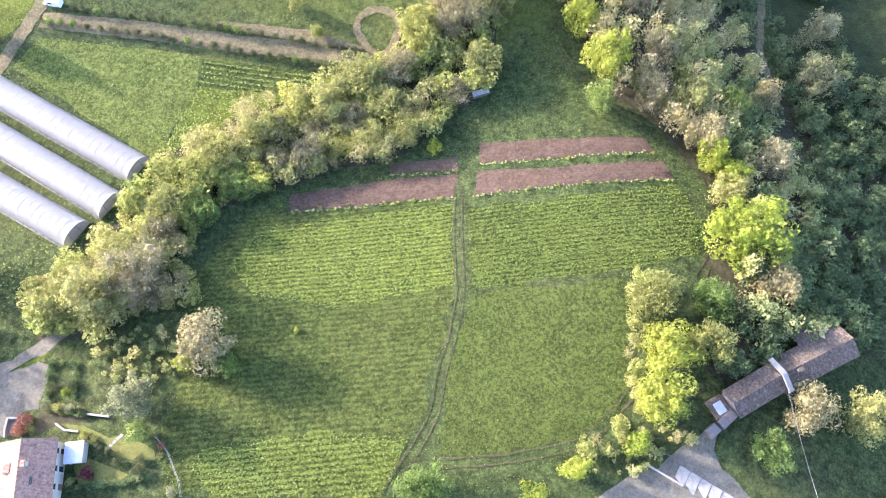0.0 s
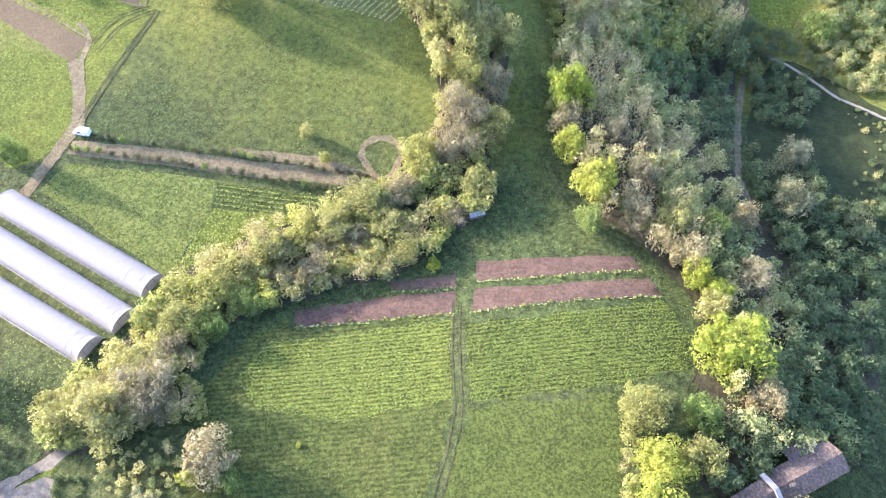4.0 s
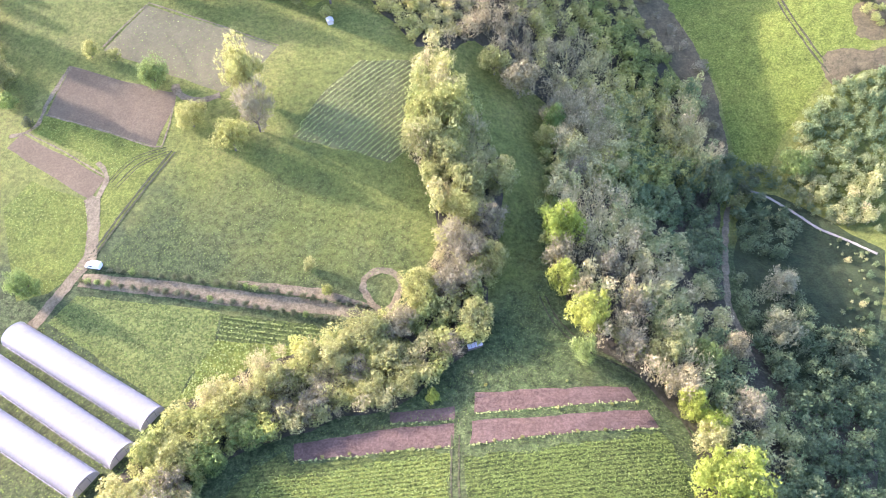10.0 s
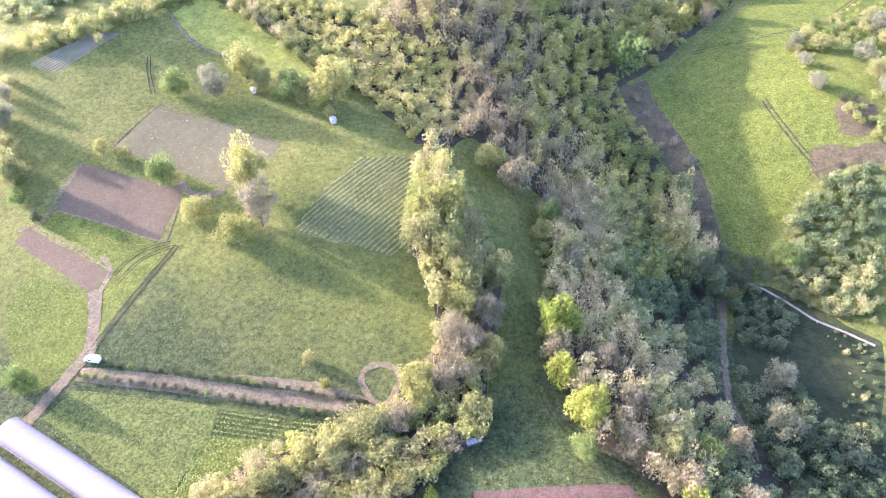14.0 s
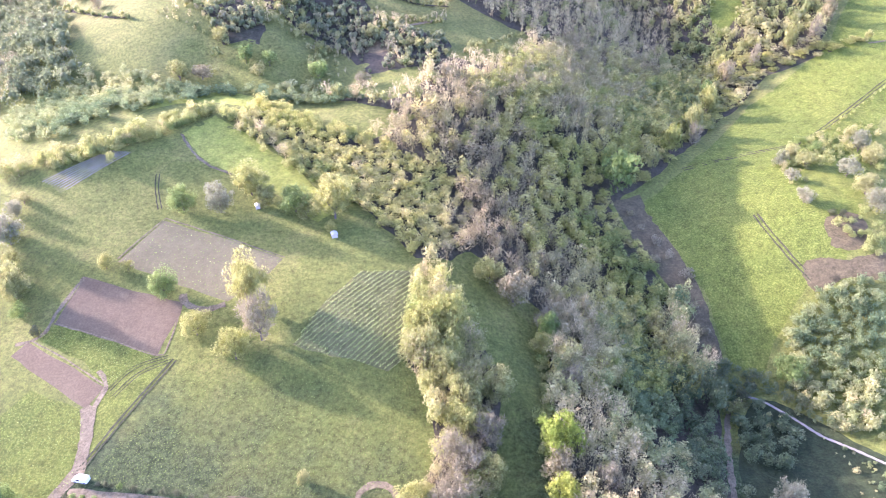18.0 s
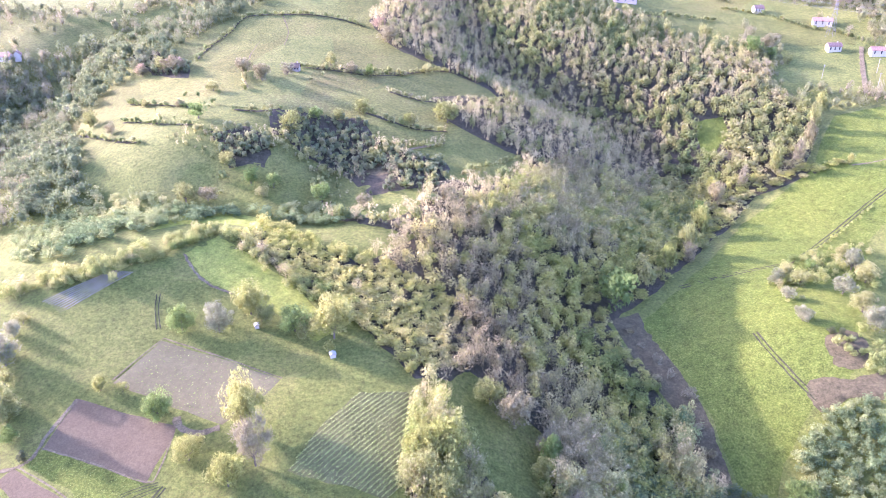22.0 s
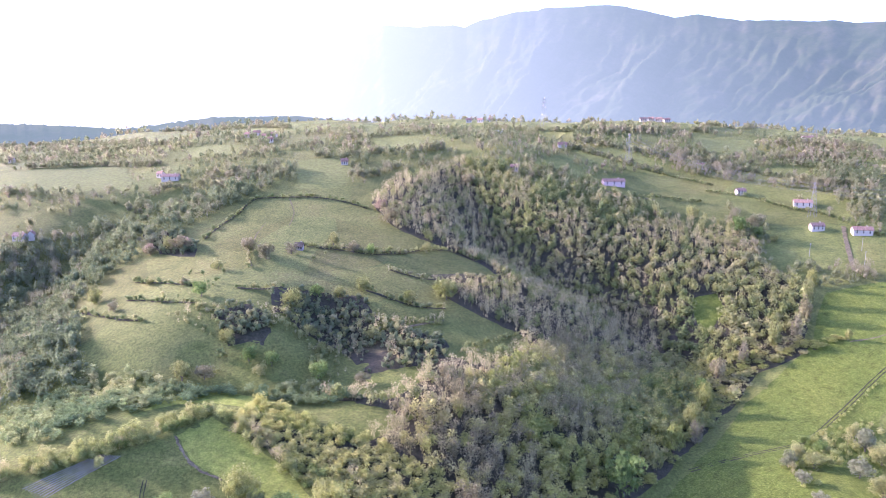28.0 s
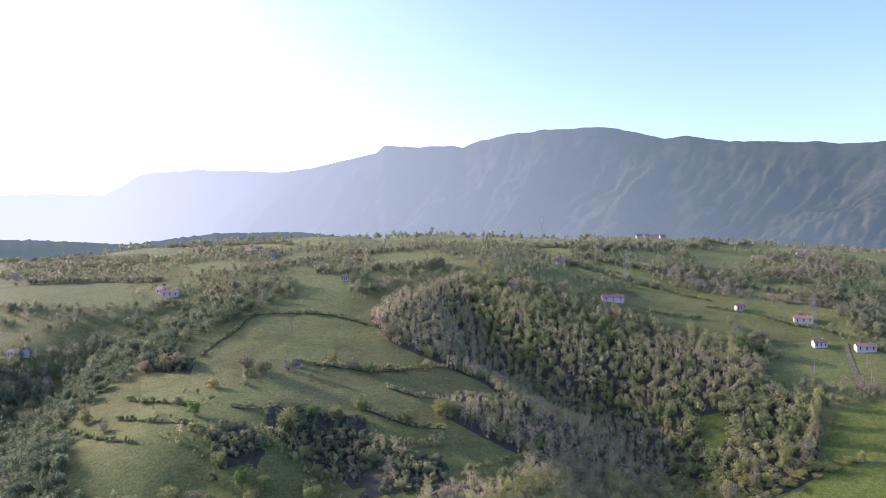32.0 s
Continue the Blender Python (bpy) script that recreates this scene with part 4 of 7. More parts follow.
MID = [(-58.8, 173.4, 12.9, "golden"), (-73.8, 164.3, 9.0, "golden"), (-59.9, 155.1, 9.7, "golden"), (-53.3, 161.4, 10.6, "bare"), (-102.6, 189.5, 4.8, "golden"), (-110.4, 190.9, 5.6, "golden"), (-87.8, 179.6, 9.1, "green"), (-91.0, 216.4, 9.6, "green"), (-77.8, 216.5, 10.1, "grey"), (-68.4, 225.9, 12.4, "golden"), (-51.2, 218.2, 10.6, "green"), (-36.8, 215.4, 13.4, "golden"), (-62.8, 220.7, 8.1, "olive"), (-47.1, 215.7, 8.0, "olive"), (-37.5, 208.1, 4.7, "golden"), (17.9, 193.5, 10.1, "golden"), (25.5, 187.5, 13.6, "tan"), (35.5, 179.1, 8.3, "bare"), (33.1, 166.5, 7.2, "golden"), (78.0, 267.0, 18.4, "green"), (-108.2, 110.4, 8.6, "green"), (-146.6, 201.7, 9.6, "grey"), (-34.8, 118.0, 4.7, "olive"), (-29.5, 110.5, 3.7, "golden"), (-136.3, 180.4, 11.0, "olive"), (119.6, 174.6, 9.8, "green")]
BANK_TREES = [(96.0, 284.0, 9.5, "olive"), (109.0, 297.5, 10.0, "golden"), (123.0, 308.0, 8.5, "bare"), (124.5, 318.5, 10.5, "olive"), (139.5, 341.0, 12.0, "golden"), (143.0, 357.0, 9.0, "green"), (158.0, 371.0, 10.5, "tan"), (176.0, 381.0, 10.0, "bare"), (196.0, 387.5, 11.5, "olive"), (211.0, 392.0, 10.5, "bare"), (222.0, 405.0, 10.0, "tan"), (231.0, 421.0, 11.0, "olive"), (244.0, 440.0, 9.5, "golden"), (235.5, 381.5, 5.5, "golden")]
BANK_BUSHES = [(88.8, 238.2, 5.5, "bare"), (92.5, 230.7, 5.0, "bare"), (96.8, 219.5, 6.2, "bare"), (84.5, 246.5, 3.8, "bare"), (81.5, 254.0, 4.2, "tan"), (96.0, 206.0, 4.0, "bare"), (97.5, 194.5, 4.4, "tan"), (86.5, 229.0, 4.6, "tan"), (93.0, 214.0, 4.2, "olive"), (101.5, 166.5, 6.5, "dark"), (97.5, 161.0, 7.0, "olive"), (106.5, 171.0, 5.5, "dark")]
for row in BANK_TREES:
    tree(*row, lift=1.65, where="by the valley meadow", group="meadow edge trees")
for row in BANK_BUSHES:
    tree(*row, lift=0.8, where="on the stream bank", group="bank bushes")
for row in LONE:
    tree(*row, lift=0.95)
for row in HEDGE_L:
    tree(*row, lift=0.78)
for row in HEDGE_L2:
    tree(*row, lift=0.9 if row[1] < 70 else 1.15)
for row in EDGE_R:
    tree(*row, lift=0.85 if row[3] == "grey" else 1.3, where="at the wood's edge", group="wood's edge trees")
for row in MID:
    tree(row[0], row[1], row[2] * 1.15, row[3], lift=1.55 if row[0] in (-58.8, -53.3) else 1.05, where="among the fields", group="field trees")
OWN = [(x, y, d * 0.42) for x, y, d, _ in LONE + HEDGE_L + HEDGE_L2 + EDGE_R + MID + BANK_TREES]

# ---------------------------------------------------------------- hedgerow and woods
rng = np.random.default_rng(11)
MIDS = [crown(rng, 285, 0.128, 16, 1.0, False, 0.7, hearts=4) for k in range(6)]
TWIGS = [slender(rng, 170, 0.085, 10, 2.2, 0, 44) for k in range(4)]
TALL = [slender(rng, 275, 0.115, 12, 2.5, 2, 6) for k in range(6)]
TALL_TWIGS = [slender(rng, 150, 0.095, 11, 2.6, 0, 34) for k in range(5)]
FARS = [crown(rng, 125, 0.125, 13, 1.15, False, 0.75, hearts=2) if k % 2 else slender(rng, 110, 0.125, 11, 2.0, 1) for k in range(8)]
FAR_TWIGS = [slender(rng, 80, 0.09, 11, 2.3, 1, 18) for k in range(6)]
BUSHES = [crown(rng, 46, 0.2, 8, 1.0, False, 0.9, hearts=3) for k in range(6)]
DISTANT = [slender(rng, 34, 0.25, 7, 2.0, 1) for k in range(5)]


def stand(poly, gap, r0, r1, tint0, tint1, holes=(), near=(), cover=1.0, spread=0.16, tall=(0.95, 1.2), tops=None):
    """Rows for thicket(): trees in an outline, their colour drifting from patch to patch, with gaps where cover is under one."""
    p = scatter(rng, poly, gap, holes, near)
    if not len(p):
        return np.zeros((0, 5))
    patch = np.array([noise.noise((x * 0.035, y * 0.035, 3.0)) + 0.9 * noise.noise((x * 0.012, y * 0.012, 6.0)) for x, y in p])
    if cover < 1:
        gaps = np.array([noise.noise((x * 0.018, y * 0.018, 9.0)) + 0.6 * noise.noise((x * 0.05, y * 0.05, 2.0)) for x, y in p]) * 1.3 + rng.normal(0, 0.1, len(p))
        keep = gaps > np.quantile(gaps, 1 - cover)
        p, patch = p[keep], patch[keep]
    tint = np.clip(tint0 + (tint1 - tint0) * (0.5 + patch * 0.85) + rng.normal(0, spread, len(p)), 0, 1)
    size = rng.uniform(0, 1, len(p)) ** 2.0 * 1.25
    r = r0 + (r1 - r0) * size
    high = rng.uniform(*tall, len(p)) if tops is None else rng.uniform(*tops, len(p)) / (2.5 * r)
    return np.column_stack([p, r, high, tint])


def woods(name, rows, leafy, twiggy, label, category="woods", leaves=None):
    """A wood: the grey-brown ones of the rows are twiggy, the others leafy."""
    t = rows[:, 4]
    twig = (t > 0.6) & (t < 0.9)
    for m, kinds in ((~twig, leafy), (twig, twiggy)):
        if m.any():
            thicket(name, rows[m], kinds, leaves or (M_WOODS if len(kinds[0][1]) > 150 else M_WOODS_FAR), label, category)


def hedge_line(line, gap, r0, r1, tint, wide=1.0):
    p = np.array(rounded(line, gap))
    p = p + rng.normal(0, wide * 0.5, p.shape)
    return np.column_stack([p, rng.uniform(r0, r1, len(p)), rng.uniform(0.8, 1.2, len(p)), np.clip(tint + rng.normal(0, 0.15, len(p)), 0, 1)])


HEDGE_WEST = [(-9.9, 172.6), (8.5, 177.9), (12.6, 165.2), (18.2, 154.9), (16.6, 127.9), (13.8, 115.2), (11.6, 105.0), (10.2, 95.3), (5.3, 90.9), (-1.5, 85.9), (-10.6, 78.0), (-23.5, 75.5), (-35.8, 71.0), (-44.1, 67.9), (-52.9, 60.6), (-56.5, 53.9), (-57.6, 45.1), (-64.9, 36.1), (-78.8, 36.5), (-80.0, 45.7), (-71.5, 56.0), (-63.0, 73.6), (-59.0, 81.4), (-44.0, 91.2), (-25.3, 97.4), (-14.3, 103.2), (-5.9, 111.4), (-1.6, 118.5), (-0.1, 126.7), (-2.9, 142.1), (-8.7, 152.7)]
HEDGE_N = [(-8.0, 187.5), (0.0, 195.4), (4.6, 183.9), (9.6, 167.2), (12.4, 149.8), (11.5, 130.4), (0.8, 129.9), (-6.3, 140.2), (-9.5, 155.2), (-9.4, 173.0)]
woods("hedgerow_trees", stand(HEDGE_N, 3.2, 2.0, 3.8, 0.15, 0.85, near=[(x, y, r * 0.35) for x, y, r in OWN], tall=(1.1, 1.4)), TALL, TALL_TWIGS, "tall slender budding trees of the hedgerow", "hedge", M_HEDGE)
HEDGE_SOUTH = [(-83.1, 46.2), (-72.3, 54.5), (-61.9, 59.7), (-51.7, 61.1), (-48.5, 44.2), (-56.3, 40.0), (-63.9, 39.5), (-72.1, 36.8), (-78.5, 38.8)]
woods("hedgerow_brush", np.vstack([stand(HEDGE_WEST, 2.5, 1.6, 3.4, 0.15, 0.85, near=[(x, y, r * 0.35) for x, y, r in OWN], tall=(0.8, 1.15)), stand(HEDGE_SOUTH, 2.3, 1.5, 3.2, 0.15, 0.8, near=[(x, y, r * 0.35) for x, y, r in OWN], tall=(0.8, 1.1))]), MIDS, TWIGS, "dense mixed hedgerow of budding shrubs and small trees", "hedge", M_HEDGE)
# Added trees out of view, there to throw shade on the yard.
UNSEEN_SHADE_TREES = [(-120.7, 61.9), (-105.5, 57.5), (-99.0, 43.4), (-93.1, 25.1), (-106.3, 21.3)]
woods("hedgerow_trees", stand(UNSEEN_SHADE_TREES, 5.5, 4.0, 5.5, 0.1, 0.6, tall=(1.1, 1.4)), TALL, TALL_TWIGS, "added tall trees out of view that shade the yard", "hedge", M_HEDGE)
BRUSH_S = [(-68.3, 35.6), (-52.6, 39.4), (-47.8, 30.9), (-51.4, 25.5), (-59.5, 26.6), (-68.3, 31.1)]
woods("scrub", np.vstack([stand([(102.4, 170.2), (134.2, 138.9), (113.4, 86.4), (99.2, 92.2), (104.8, 133.4), (99.5, 150.5)], 2.6, 0.4, 1.3, 0.0, 0.4, cover=0.4), stand(BRUSH_S, 1.7, 0.5, 1.3, 0.2, 0.5, cover=0.85), stand([(32.3, 19.3), (42.2, 21.3), (45.7, 17.4), (35.8, 11.6), (28.8, 9.7), (22.0, 9.7)], 1.9, 0.5, 1.4, 0.25, 0.8, cover=0.7)]), MIDS, TWIGS, "low mixed scrub and brambles", "scrub")
RAVINE_WAY = [(102.3, 167.6), (98.2, 165.1), (94.7, 158.4), (87.5, 137.3), (81.7, 117.8), (81.0, 107.2), (80.8, 97.0), (79.8, 88.0)]
lane("gravel_path", RAVINE_WAY, 1.9, M_DIRT, "grey dirt path down through the ravine")
WAY_SIDE = [(x, y, 3.4) for x, y in rounded(RAVINE_WAY, 3.0)]
woods("hedgerow_brush", np.vstack([hedge_line([(34.0, 114.6), (37.0, 105.4), (43.2, 97.4), (51.6, 89.9), (58.1, 81.0), (62.1, 72.9), (61.2, 66.8)], 1.1, 1.3, 2.5, 0.35, 1.8), hedge_line([(35.1, 181.5), (32.9, 157.5), (30.2, 134.9), (30.7, 117.7)], 1.6, 1.3, 2.6, 0.3, 2.0), hedge_line([(40.6, 49.9), (36.7, 41.6), (35.9, 30.4), (36.1, 24.2), (32.5, 19.2), (25.1, 14.3)], 1.5, 1.2, 2.3, 0.4, 2.2)]), MIDS, TWIGS, "yellow-green shrubs along the wood's edge", "hedge", M_HEDGE)
LANE_EAST = [(37.4, 190.4), (36.5, 174.2), (34.0, 155.3), (31.4, 133.0), (32.8, 112.5), (34.8, 100.3), (38.0, 93.8), (47.8, 86.2), (53.4, 77.0), (58.6, 68.4), (54.3, 57.0), (52.4, 51.8), (56.5, 42.4), (59.3, 35.9), (89.9, 38.1), (101.2, 62.1), (110.1, 84.4), (90.2, 89.1), (83.5, 101.0), (81.6, 115.3), (84.5, 135.0), (94.0, 162.3), (95.9, 186.2), (92.5, 209.0)]
NEAR_E = [(61.8, 55.2), (95.5, 60.7), (86.2, 34.4), (79.3, 36.1), (71.4, 39.5), (61.6, 33.8), (52.3, 26.0), (47.7, 30.1), (53.7, 39.0)]
SHADE_E = [(93.1, 158.7), (112.1, 161.6), (114.6, 145.7), (105.2, 138.1), (93.2, 139.4), (84.5, 113.6), (98.8, 130.0), (105.0, 128.2), (103.1, 110.0), (109.7, 106.4), (121.8, 110.7), (108.1, 77.7), (88.5, 84.4), (81.7, 100.7), (79.8, 114.8), (84.5, 135.0)]
PATH_BRUSH = [(96.0, 182.0), (104.0, 181.0), (116.0, 175.0), (125.0, 163.0), (131.0, 150.0), (127.0, 147.5), (116.0, 157.0), (106.0, 163.0), (97.0, 163.0)]
PATH_SIDE = [(x, y, 2.6) for x, y in rounded([(109.6, 165.9), (116.4, 158.7), (122.1, 150.9), (128.3, 145.3)], 2.0)]
LANE_WOOD = stand(LANE_EAST, 3.9, 2.7, 4.2, -0.05, 0.68, near=OWN + WAY_SIDE, tops=(9.0, 12.0))
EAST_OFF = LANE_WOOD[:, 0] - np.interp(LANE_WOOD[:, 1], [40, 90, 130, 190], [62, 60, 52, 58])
LANE_WOOD[:, 3] *= np.where(LANE_WOOD[:, 1] > 158, np.interp(EAST_OFF, [0, 12, 20, 30], [1.0, 0.6, 0.7, 1.15]), np.interp(EAST_OFF, [0, 12], [1.0, 0.55]))
# Tan budding tints lightened for the sunlit west; shade painted into eastern leaves.
LANE_WOOD[:, 4] = np.clip(LANE_WOOD[:, 4] + np.interp(EAST_OFF, [-4, 10], [0.3, 0.0]), 0, 0.8)
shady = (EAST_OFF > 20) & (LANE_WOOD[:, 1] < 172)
woods("ravine_woods", LANE_WOOD[~shady], TALL, TALL_TWIGS, "mixed budding woodland filling the ravine")
woods("ravine_woods", LANE_WOOD[shady], TALL, TALL_TWIGS, "green woodland low in the ravine, shade painted into its leaves", "woods", M_SHADED)
woods("ravine_woods", np.vstack([stand(NEAR_E, 4.2, 2.6, 4.2, 0.0, 0.7, near=OWN + WAY_SIDE, tops=(5.5, 7)), stand(SHADE_E, 4.2, 2.4, 4.0, 0.0, 0.5, near=OWN + WAY_SIDE, tops=(4.5, 6.5)), stand(PATH_BRUSH, 3.2, 1.8, 3.0, 0.0, 0.5, near=PATH_SIDE, tops=(3.0, 5.0))]), TALL, TALL_TWIGS, "green woodland below the gravel path, shade painted into its leaves", "woods", M_SHADED)
# Covers the ground where the ravine lies in shade; the shade is its colour.
cover("shade_painted_pasture", [(95.8, 153.1), (107.1, 167.6), (118.7, 162.8), (130.7, 147.1), (138.0, 138.7), (112.3, 86.8), (89.0, 84.4), (85.3, 104.9), (89.2, 131.9)], M_SHADED_GRASS, "pasture in the ravine with shade painted into its dark green", "meadow", step=5, ragged=1.0)
RAVINE_N = [(-7.7, 197.8), (4.8, 199.3), (10.9, 207.0), (18.0, 203.0), (35.7, 188.1), (36.6, 166.5), (34.2, 150.4), (93.9, 167.6), (91.1, 179.8), (91.5, 206.0), (81.4, 235.0), (72.4, 257.7), (99.8, 281.7), (134.4, 321.1), (161.6, 364.2), (202.6, 376.3), (239.8, 384.1), (69.5, 390.1), (33.4, 327.6), (1.1, 289.4), (-30.3, 258.2), (-54.2, 270.6), (-73.9, 290.3), (-85.3, 268.6), (-74.5, 258.5), (-50.5, 242.2), (-27.7, 222.5), (-14.8, 208.6)]
NORTH_BANK = [(-85.3, 268.6), (-73.7, 289.0), (-49.7, 271.2), (-21.4, 260.0), (5.6, 245.6), (16.0, 225.6), (11.0, 208.9), (-7.7, 197.8), (-27.7, 222.5), (-50.5, 242.2)]
RIDGE_TREES = [(-89.2, 270.0), (-73.5, 264.1), (-46.8, 245.6), (-29.1, 240.1), (-22.8, 224.6), (-35.6, 219.2), (-59.1, 241.8), (-78.6, 256.4)]
HILL_E = [(126.1, 193.8), (139.2, 203.4), (162.2, 205.6), (138.3, 144.6), (127.7, 153.1), (121.9, 165.5), (120.4, 177.2)]
HILL_E2 = [(147.4, 277.1), (177.2, 306.5), (216.8, 320.3), (165.2, 213.3), (153.7, 218.5), (145.6, 236.6)]
MEADOW_EDGE = [(99.0, 180.0), (94.0, 210.0), (78.0, 240.0), (76.0, 256.0), (98.2, 279.1), (114.8, 292.8), (129.3, 308.8), (144.8, 340.0), (161.7, 363.9), (189.7, 379.0), (208.3, 381.4), (240.0, 390.0), (262.0, 430.0)]
EDGE_P = np.array(rounded(MEADOW_EDGE, 3.0))


def fringed(rows):
    """Lower the trees of a wood towards its edge on the valley meadow."""
    off = np.hypot(rows[:, 0, None] - EDGE_P[None, :, 0], rows[:, 1, None] - EDGE_P[None, :, 1]).min(1)
    rows[:, 3] *= np.interp(off, [2, 18], [0.42, 1.0])
    return rows


VALLEY_WOOD = fringed(stand(RAVINE_N, 4.5, 3.1, 5.0, 0.1, 0.8, holes=[NORTH_BANK], near=OWN, spread=0.16, tops=(8.0, 10.5)))
off = np.hypot(VALLEY_WOOD[:, 0, None] - EDGE_P[None, :, 0], VALLEY_WOOD[:, 1, None] - EDGE_P[None, :, 1]).min(1)
VALLEY_WOOD[:, 4] = np.clip(VALLEY_WOOD[:, 4] + np.interp(off, [5, 25, 60], [-0.2, -0.1, 0.15]), 0, 0.88)
VALLEY_WOOD[:, 4] = np.where((off < 26) & (VALLEY_WOOD[:, 1] > 262), rng.normal(0.33, 0.13, len(off)).clip(0, 0.58), VALLEY_WOOD[:, 4])
BROWN_BAND = [(-45.0, 302.0), (-22.0, 258.0), (0.0, 240.5), (37.0, 239.0), (44.0, 266.0), (30.0, 300.0), (0.0, 296.0)]
brown = inside(BROWN_BAND, VALLEY_WOOD[:, 0], VALLEY_WOOD[:, 1])
VALLEY_WOOD[brown, 4] = np.where(rng.uniform(0, 1, brown.sum()) < 0.68, rng.normal(0.76, 0.07, brown.sum()), rng.uniform(0.3, 0.55, brown.sum())).clip(0.2, 0.88)
woods("ravine_woods", VALLEY_WOOD, TALL + MIDS[:3], TALL_TWIGS, "mixed budding woodland in the valley", "woods", M_VALLEY)
woods("bank_woods", stand(NORTH_BANK, 3.3, 2.3, 3.5, 0.25, 0.55, near=OWN, tops=(4.8, 6.6), spread=0.09), MIDS, TALL_TWIGS, "sunlit olive budding woodland below the ridge", "woods", M_VALLEY)
woods("ridge_brush", np.vstack([hedge_line([(-161.3, 231.1), (-150.0, 235.5), (-135.9, 238.5), (-122.7, 243.8), (-106.8, 255.9), (-93.0, 272.7)], 1.6, 1.8, 3.0, 0.45, 3.0), hedge_line([(-163.2, 235.4), (-151.4, 239.2), (-137.1, 242.1), (-123.6, 246.8), (-107.8, 259.5), (-96.3, 274.7)], 2.0, 2.0, 3.2, 0.4, 4.0),
                               stand(RIDGE_TREES, 3.4, 1.8, 3.0, 0.2, 0.6, near=OWN), hedge_line([(-128.7, 241.5), (-113.9, 249.5), (-99.8, 261.8), (-91.9, 273.0)], 2.0, 1.4, 2.4, 0.1)]), MIDS, TWIGS, "yellow-green shrubs along the ridge", "hedge", M_HEDGE)
woods("hillside_brush", stand(HILL_E, 2.9, 1.5, 3.0, 0.0, 0.3, spread=0.1), MIDS, TWIGS, "rounded olive and grey shrubs on the valley side", "scrub")
woods("hillside_brush", stand(HILL_E2, 4.2, 1.0, 2.6, 0.1, 0.6, cover=0.6), MIDS, TWIGS, "sparse pale shrubs on the valley side", "scrub", M_HEDGE)

HILL_WOODS = [(-53.3, 296.7), (-17.7, 291.5), (-2.9, 312.0), (31.2, 338.5), (53.9, 379.0), (38.1, 382.6), (9.7, 401.6), (-3.9, 410.5), (46.6, 436.8), (33.6, 458.3), (7.4, 470.1), (-28.3, 491.5), (-49.7, 531.4), (-33.1, 581.2), (25.3, 640.5), (38.4, 602.7), (59.8, 573.0), (105.1, 565.8), (127.5, 541.4), (165.1, 533.0), (203.3, 517.3), (226.1, 532.2), (241.3, 526.6), (220.0, 466.9), (244.0, 446.0), (231.0, 417.0), (214.0, 387.0), (179.1, 370.0), (137.8, 326.8), (116.5, 314.2), (31.9, 288.6), (-16.9, 280.1)]
GLADE = [(166.5, 442.9), (185.4, 445.9), (183.7, 426.9), (164.1, 406.4), (161.7, 421.9)]
for poly in (LANE_EAST, NEAR_E, RAVINE_N, HILL_WOODS, HEDGE_WEST):
    cover("forest_floor", poly, M_UNDER, "shaded leaf-littered ground under the trees", "ground", step=6, lift=0.1, ragged=1.0)
cover("glade", GLADE, M_LUSH, "small green clearing in the woods", "meadow", step=5, lift=0.3)
GREEN_SIDE = [(126.3, 395.0), (183.9, 463.2), (207.9, 447.2), (246.0, 452.0), (231.0, 417.0), (214.0, 387.0), (179.1, 371.0), (137.8, 326.8), (109.0, 307.7), (80.5, 301.5)]
woods("hill_woods", fringed(stand(GREEN_SIDE, 5.2, 3.2, 5.8, 0.05, 0.5, holes=[GLADE], spread=0.1, tops=(8.0, 12.0))), FARS, FAR_TWIGS, "fresh green woodland beside the valley meadow")
SLOPES = stand(HILL_WOODS, 4.7, 2.6, 4.7, 0.3, 0.85, holes=[GLADE, GREEN_SIDE], tops=(8.0, 11.0), spread=0.2)
BED = np.array(sorted((y, x) for x, y, _ in GULLIES[0][0]))
west = SLOPES[:, 0] < np.interp(SLOPES[:, 1], BED[:, 0], BED[:, 1]) + 8
SLOPES[west, 4] = np.where(rng.uniform(0, 1, west.sum()) < 0.8, rng.normal(0.755, 0.075, west.sum()), rng.uniform(0.1, 0.5, west.sum()))
woods("hill_woods", SLOPES[west], FARS, FAR_TWIGS, "grey-brown leafless trees on the shaded bank of the ravine")
woods("hill_woods", SLOPES[~west], FARS, FAR_TWIGS, "budding olive and brown woodland on the sunlit bank")
LEFT_WOODS = [(-252.9, 395.4), (-246.6, 421.0), (-235.9, 442.4), (-231.9, 469.7), (-221.9, 491.9), (-203.4, 501.5), (-191.0, 537.3), (-171.0, 558.2), (-150.7, 567.1), (-124.7, 573.6), (-147.0, 535.1), (-173.5, 484.8), (-188.5, 452.1), (-198.3, 435.6), (-211.1, 413.0), (-203.9, 371.6), (-179.7, 335.6), (-162.7, 316.7), (-167.4, 304.0), (-180.6, 299.5), (-194.7, 297.0)]
FOOT_WOODS = [(-161.8, 314.4), (-135.3, 307.8), (-112.0, 299.7), (-79.1, 299.6), (-55.8, 311.3), (-27.7, 293.1), (-52.1, 289.4), (-71.8, 289.9), (-97.8, 294.4), (-120.8, 272.2), (-145.8, 253.6), (-165.7, 250.1), (-193.0, 293.9), (-172.0, 302.5)]
woods("hill_woods", stand(LEFT_WOODS, 5.8, 2.8, 4.8, 0.0, 0.6, tall=(0.9, 1.2)), FARS, FAR_TWIGS, "green and grey woodland in the side valley", "woods", M_SHADED_FAR)
